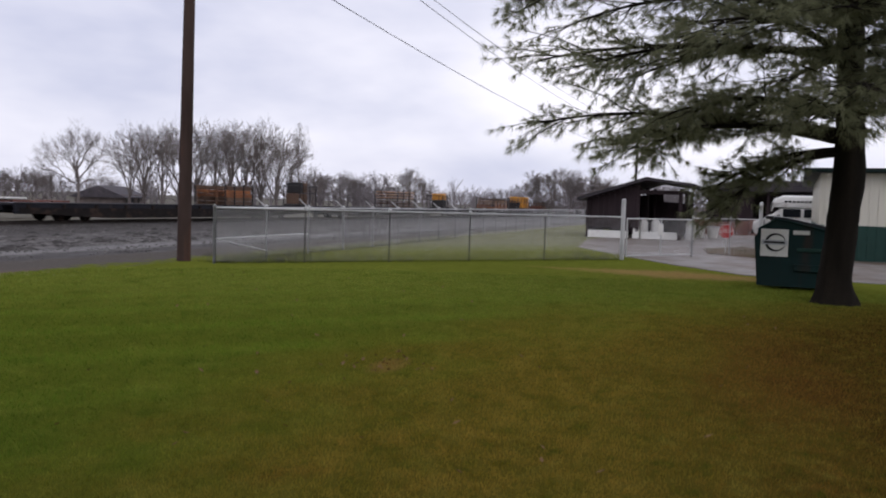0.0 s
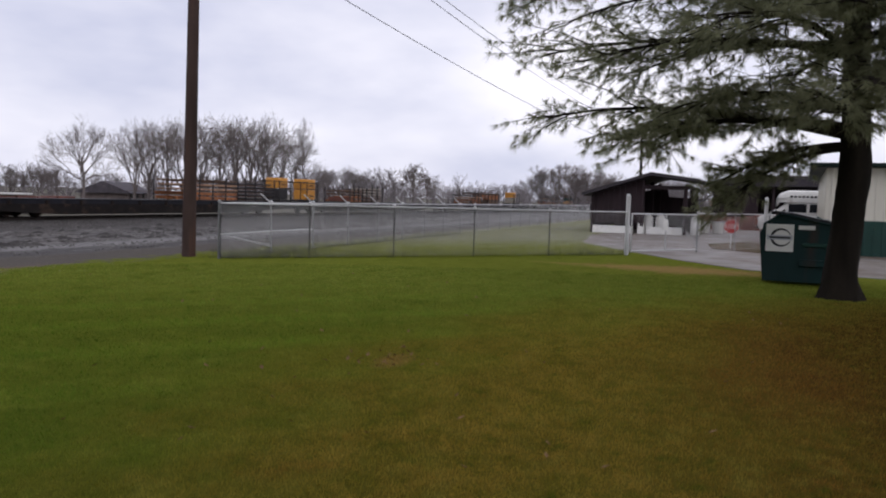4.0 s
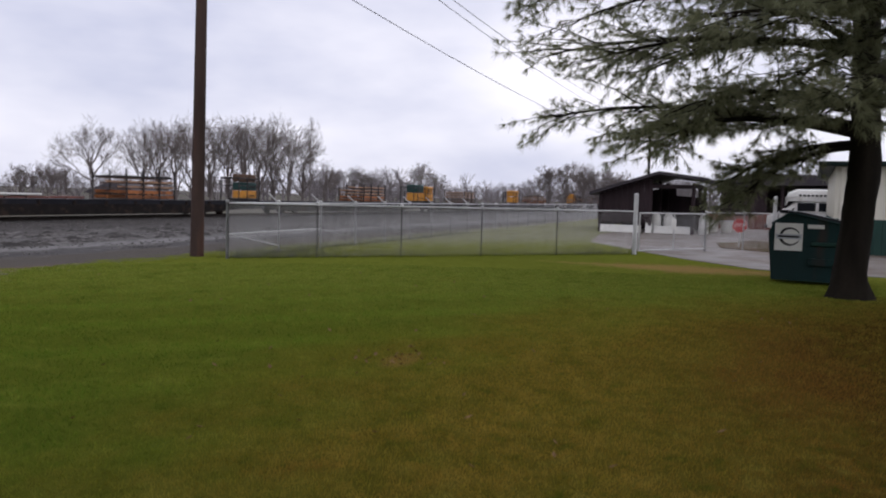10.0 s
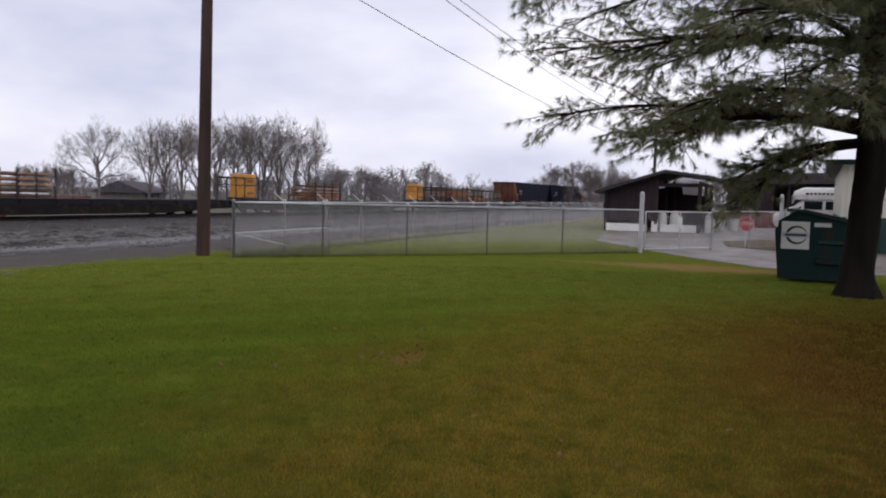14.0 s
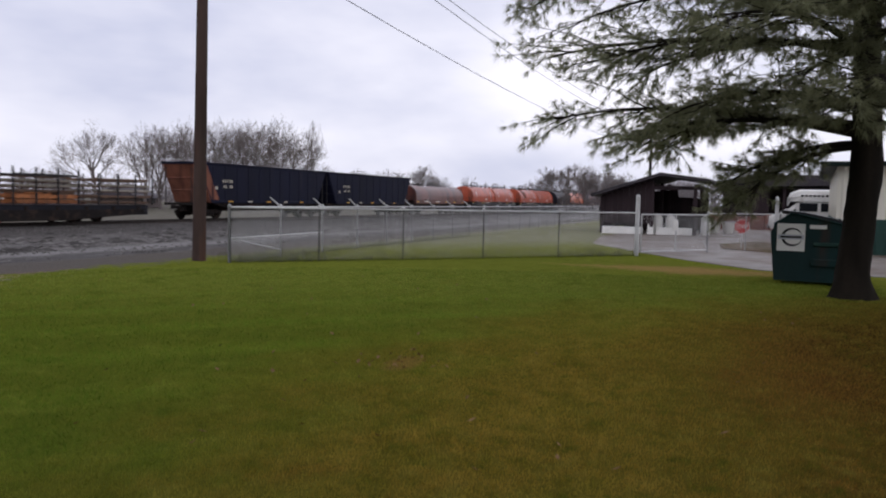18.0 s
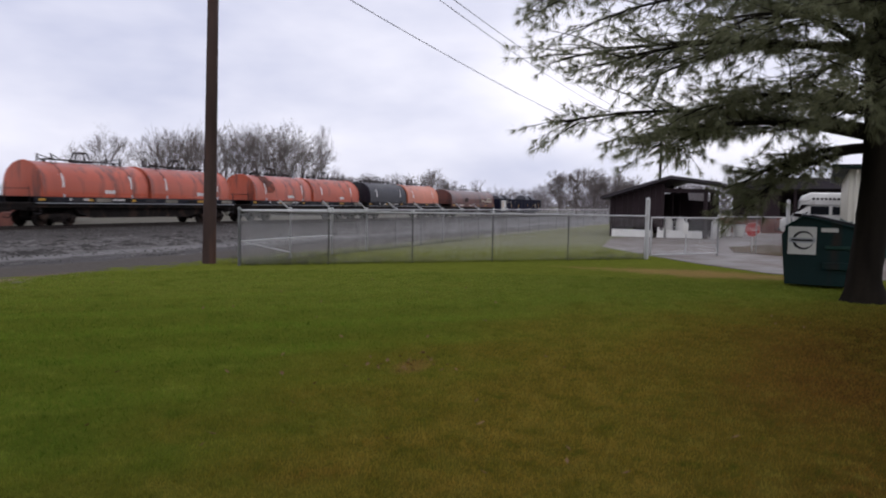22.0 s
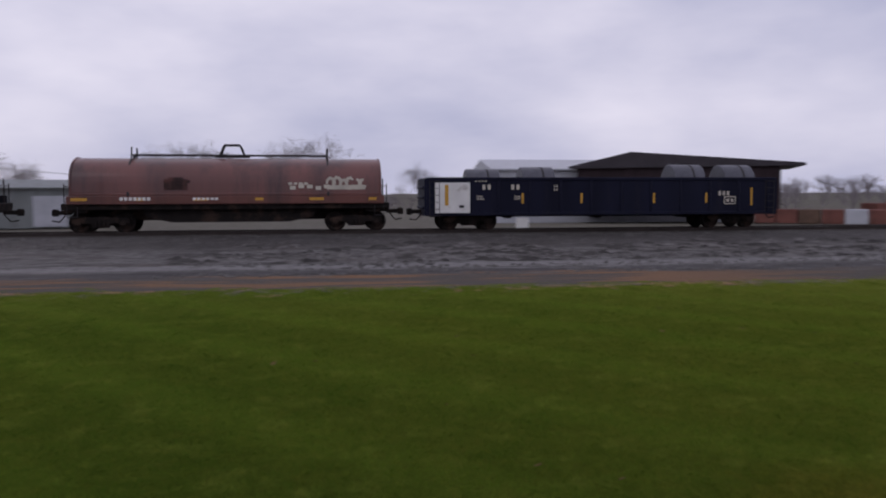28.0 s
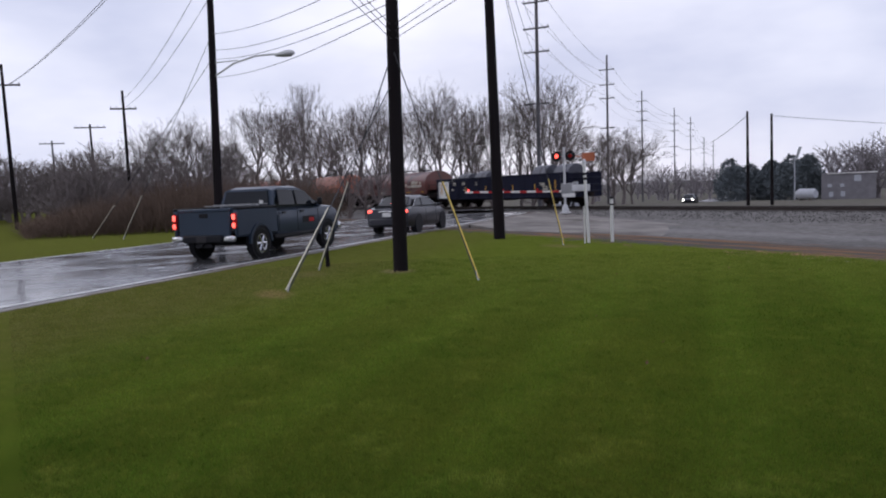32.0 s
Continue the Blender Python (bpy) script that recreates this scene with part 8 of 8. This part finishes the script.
# ---- pine ----
def pine():
    ob = thing("white_pine", "large white pine with drooping dark green needles", "tree", pose(16.9, -2.0, 0))
    rng = random.Random(11)
    H = 15.0
    tr = S()
    pts, rad = [], []
    for i in range(61):
        t = (i / 60) ** 1.4
        z = -0.1 + (H + 0.1) * t
        pts.append((0.07 * math.sin(z * 0.9), 0.06 * math.cos(z * 1.1), z))
        rad.append(0.315 - 0.26 * t + 0.14 * max(0.0, 1 - z / 0.55) ** 2)
    tr.tube(pts, rad, 28)
    for i, (x, y, z) in enumerate(tr.v):
        k = 1 + 0.16 * noise.noise((x * 4.5, y * 4.5, z * 1.1)) + 0.10 * noise.noise((x * 14, y * 14, z * 3.0))
        tr.v[i] = (x * k, y * k, z)
    part("trunk", tr, BARK, ob)
    limbs, needles = S(), S()
    nv, nf = [], []

    def tuft(p, d):
        k = rng.randint(9, 14)
        for _ in range(k):
            v = (d * 0.75 + Vector((rng.gauss(0, 0.42), rng.gauss(0, 0.42), rng.gauss(-0.38, 0.36)))).normalized()
            ln = rng.uniform(0.14, 0.27)
            s = v.orthogonal().normalized()
            s.rotate(Matrix.Rotation(rng.uniform(0, 6.28), 3, v))
            s *= 0.0052
            b = len(nv)
            q = p + v * ln + Vector((0, 0, -0.02))
            nv.extend([tuple(p - s), tuple(p + s), tuple(q)])
            nf.append((b, b + 1, b + 2))

    def twig(p, d, ln, dens):
        n = max(2, int(ln / dens))
        q, dd = Vector(p), Vector(d)
        path = [tuple(q)]
        for i in range(n):
            dd = (dd + Vector((rng.gauss(0, 0.13), rng.gauss(0, 0.13), rng.gauss(0.02, 0.10)))).normalized()
            q = q + dd * ln / n
            path.append(tuple(q))
            if i > 0 or ln < 0.5:
                tuft(q, dd)
        tuft(q, dd)
        tuft(q, (dd + Vector((0, 0, 0.3))).normalized())
        limbs.tube(path, [0.008 * (1 - 0.6 * i / n) for i in range(n + 1)], 3)

    def bough(z0, az, ln, rise, droop, r=0.075):
        n = 12
        d0 = Vector((math.cos(az), math.sin(az), 0))
        sd = Vector((-d0.y, d0.x, 0))
        path = []
        bend = rng.gauss(0, 0.05)
        for i in range(n + 1):
            t = i / n
            path.append(d0 * (ln * t) + sd * (ln * bend * t * t + 0.1 * math.sin(5 * t + z0)) + Vector((0, 0, z0 + rise * math.sin(t * 1.9) - droop * t * t)))
        limbs.tube([tuple(p) for p in path], [r * (1 - 0.85 * i / n) + 0.008 for i in range(n + 1)], 6)
        for i in range(3, n + 1):
            t = i / n
            for side in (-1, 1):
                for _ in range(2 if t > 0.3 else 1):
                    if rng.random() < (0.38 if z0 < 7 else 0.5):
                        continue
                    base = path[i - 1].lerp(path[i], rng.random())
                    dirn = (path[i] - path[i - 1]).normalized()
                    ang = rng.uniform(0.5, 1.0)
                    bd = (dirn * math.cos(ang) + sd * side * math.sin(ang) + Vector((0, 0, rng.gauss(-0.02, 0.22)))).normalized()
                    bl = ln * (0.10 + 0.20 * (1 - abs(t - 0.55) * 1.5)) * rng.uniform(0.6, 1.2)
                    m = 4
                    bp = [base]
                    for j in range(m):
                        bd = (bd + Vector((rng.gauss(0, 0.1), rng.gauss(0, 0.1), rng.gauss(0, 0.08)))).normalized()
                        bp.append(bp[-1] + bd * bl / m)
                    limbs.tube([tuple(p) for p in bp], [0.018 * (1 - 0.7 * j / m) for j in range(m + 1)], 4)
                    for j in range(1, m + 1):
                        for s2 in (-1, 1):
                            if rng.random() < 0.45:
                                continue
                            s3 = bd.cross(Vector((0, 0, 1))).normalized() * s2
                            td = (bd * 0.7 + s3 * rng.uniform(0.4, 0.9) + Vector((0, 0, rng.gauss(0.0, 0.25)))).normalized()
                            twig(bp[j], td, rng.uniform(0.25, 0.55), 0.13)
                    twig(bp[-1], bd, 0.4, 0.13)
        twig(path[-1], (path[-1] - path[-2]).normalized(), 0.5, 0.12)

    up = math.pi / 2
    # boughs towards the lawn, as they hang over the fence
    for z0, da, ln, rise, droop in ((3.15, 0.03, 6.1, 0.80, 0.30), (3.2, 0.30, 4.6, 0.50, 0.70), (3.35, -0.30, 4.2, 0.5, 0.7), (3.0, 0.10, 2.4, 0.05, 0.8),
                                    (4.85, 0.02, 6.2, 0.45, 0.30), (4.75, 0.26, 5.2, 0.5, 0.6), (4.9, -0.28, 4.6, 0.4, 0.5),
                                    (5.35, 0.05, 6.5, 1.35, 0.35), (5.6, -0.25, 6.0, 1.0, 0.5), (6.3, 0.25, 6.2, 1.0, 0.8), (6.5, -0.1, 6.3, 1.0, 0.7),
                                    # hanging in front of the trunk
                                    (3.5, 1.35, 3.4, 0.35, 0.55), (4.0, 1.75, 3.8, 0.4, 0.6), (4.9, 1.5, 4.2, 0.5, 0.6), (5.3, 1.9, 3.8, 0.4, 0.6), (6.0, 1.4, 4.4, 0.6, 0.7), (3.7, 0.65, 4.0, 0.4, 0.6),
                                    (4.6, 1.4, 3.2, 0.3, 0.5), (5.2, 1.15, 3.8, 0.4, 0.6), (5.8, 1.65, 4.0, 0.5, 0.6), (6.3, 1.0, 4.8, 0.6, 0.6), (6.7, 1.8, 4.2, 0.5, 0.7), (2.95, 0.06, 2.3, 0.0, 1.15)):
        bough(z0, up + da, ln, rise, droop)
    # the rest of the crown, whorl by whorl
    z = 3.7
    while z < H - 0.5:
        k = 3 if z < 7 else 4
        a0 = rng.uniform(0, 6.28)
        for j in range(k):
            a = a0 + j * 2 * math.pi / k + rng.gauss(0, 0.15)
            if z < 6.6 and abs((a - up + math.pi) % (2 * math.pi) - math.pi) < 0.5:
                continue
            ln = (6.6 * (1 - (z / (H + 1.5)) ** 1.6)) * rng.uniform(0.75, 1.05) + 0.6
            bough(z, a, ln * (0.8 if z < 7 else 1), 0.4, 0.6, 0.07 if z < 9 else 0.05)
        z += 1.1 if z < 7 else 1.5
    part("branch_work", limbs, BARK, ob)
    needles.v, needles.f = nv, nf
    tagged(part("needles", needles, NEEDLE, ob, smooth=False), kind="stuff")


pine()


# ---- lawn detail ----
def grass():
    rng = np.random.default_rng(4)
    n = 520000
    r = 3.4 + 16.0 * rng.random(n) ** 1.15
    a = np.radians(-30 + 215 * rng.random(n))
    x, y = r * np.cos(a), r * np.sin(a)
    keep = (y < 14.2) & (x * 0.698 + y * 0.716 > -11.2) & ~((x > 22) & (y < 2))
    x, y, r = x[keep], y[keep], r[keep]
    n = len(x)
    h = rng.uniform(0.018, 0.042, n)
    w = 0.0020 + 0.00035 * r
    t = rng.uniform(0, 6.283, n)
    lx, ly = rng.normal(0, 0.014, n), rng.normal(0, 0.014, n)
    v = np.empty((n, 3, 3))
    v[:, 0] = np.stack([x - w * np.cos(t), y - w * np.sin(t), np.zeros(n)], 1)
    v[:, 1] = np.stack([x + w * np.cos(t), y + w * np.sin(t), np.zeros(n)], 1)
    v[:, 2] = np.stack([x + lx, y + ly, h], 1)
    me = bpy.data.meshes.new("grass")
    me.vertices.add(3 * n)
    me.vertices.foreach_set("co", v.ravel())
    me.loops.add(3 * n)
    me.loops.foreach_set("vertex_index", np.arange(3 * n, dtype=np.int32))
    me.polygons.add(n)
    me.polygons.foreach_set("loop_start", np.arange(0, 3 * n, 3, dtype=np.int32))
    me.update(calc_edges=True)
    me.materials.append(BLADES)
    tagged(new("grass", me), "short mown grass blades", "grass", "", "stuff")


def leaves():
    rng = random.Random(21)
    s = S()
    spots = [(rng.uniform(3, 15), rng.uniform(-4, 12)) for _ in range(46)] + [(rng.uniform(-12, 3), rng.uniform(3, 13)) for _ in range(30)] + [(-8.9, 0.5), (-9.0, 0.45)] + [(7.4 + rng.gauss(0, 0.35), 3.35 + rng.gauss(0, 0.2)) for _ in range(26)] + [(rng.uniform(3, 8), rng.uniform(0, 5)) for _ in range(22)]
    for x, y in spots:
        a, k = rng.uniform(0, 6.28), rng.uniform(0.018, 0.042)
        c, d = math.cos(a) * k, math.sin(a) * k
        z = 0.03
        s.add([(x - c, y - d, z), (x + d * 0.6, y - c * 0.6, z + 0.015), (x + c, y + d, z + 0.03), (x - d * 0.6, y + c * 0.6, z + 0.015), (x, y, z + 0.005)],
              [(0, 1, 4), (1, 2, 4), (2, 3, 4), (3, 0, 4)])
    structure("fallen_leaves", s, LEAF, "dry fallen leaves on the lawn", kind="stuff", category="leaves", smooth=False)


grass()
leaves()


def motions():
    for ob, start in MOVERS:
        rows = []
        for k in range(65):
            t = k / 2
            a = start - SPEED * t - 0.75 * min(1.0, max(0.0, t - 30))
            if k % 8 == 0 or -140 < a < 170:
                x, y, h = along_track(a)
                rows.append((t, pose(x, y, track_rise(a), 0, 0, h)))
        walk(ob, rows)


motions()
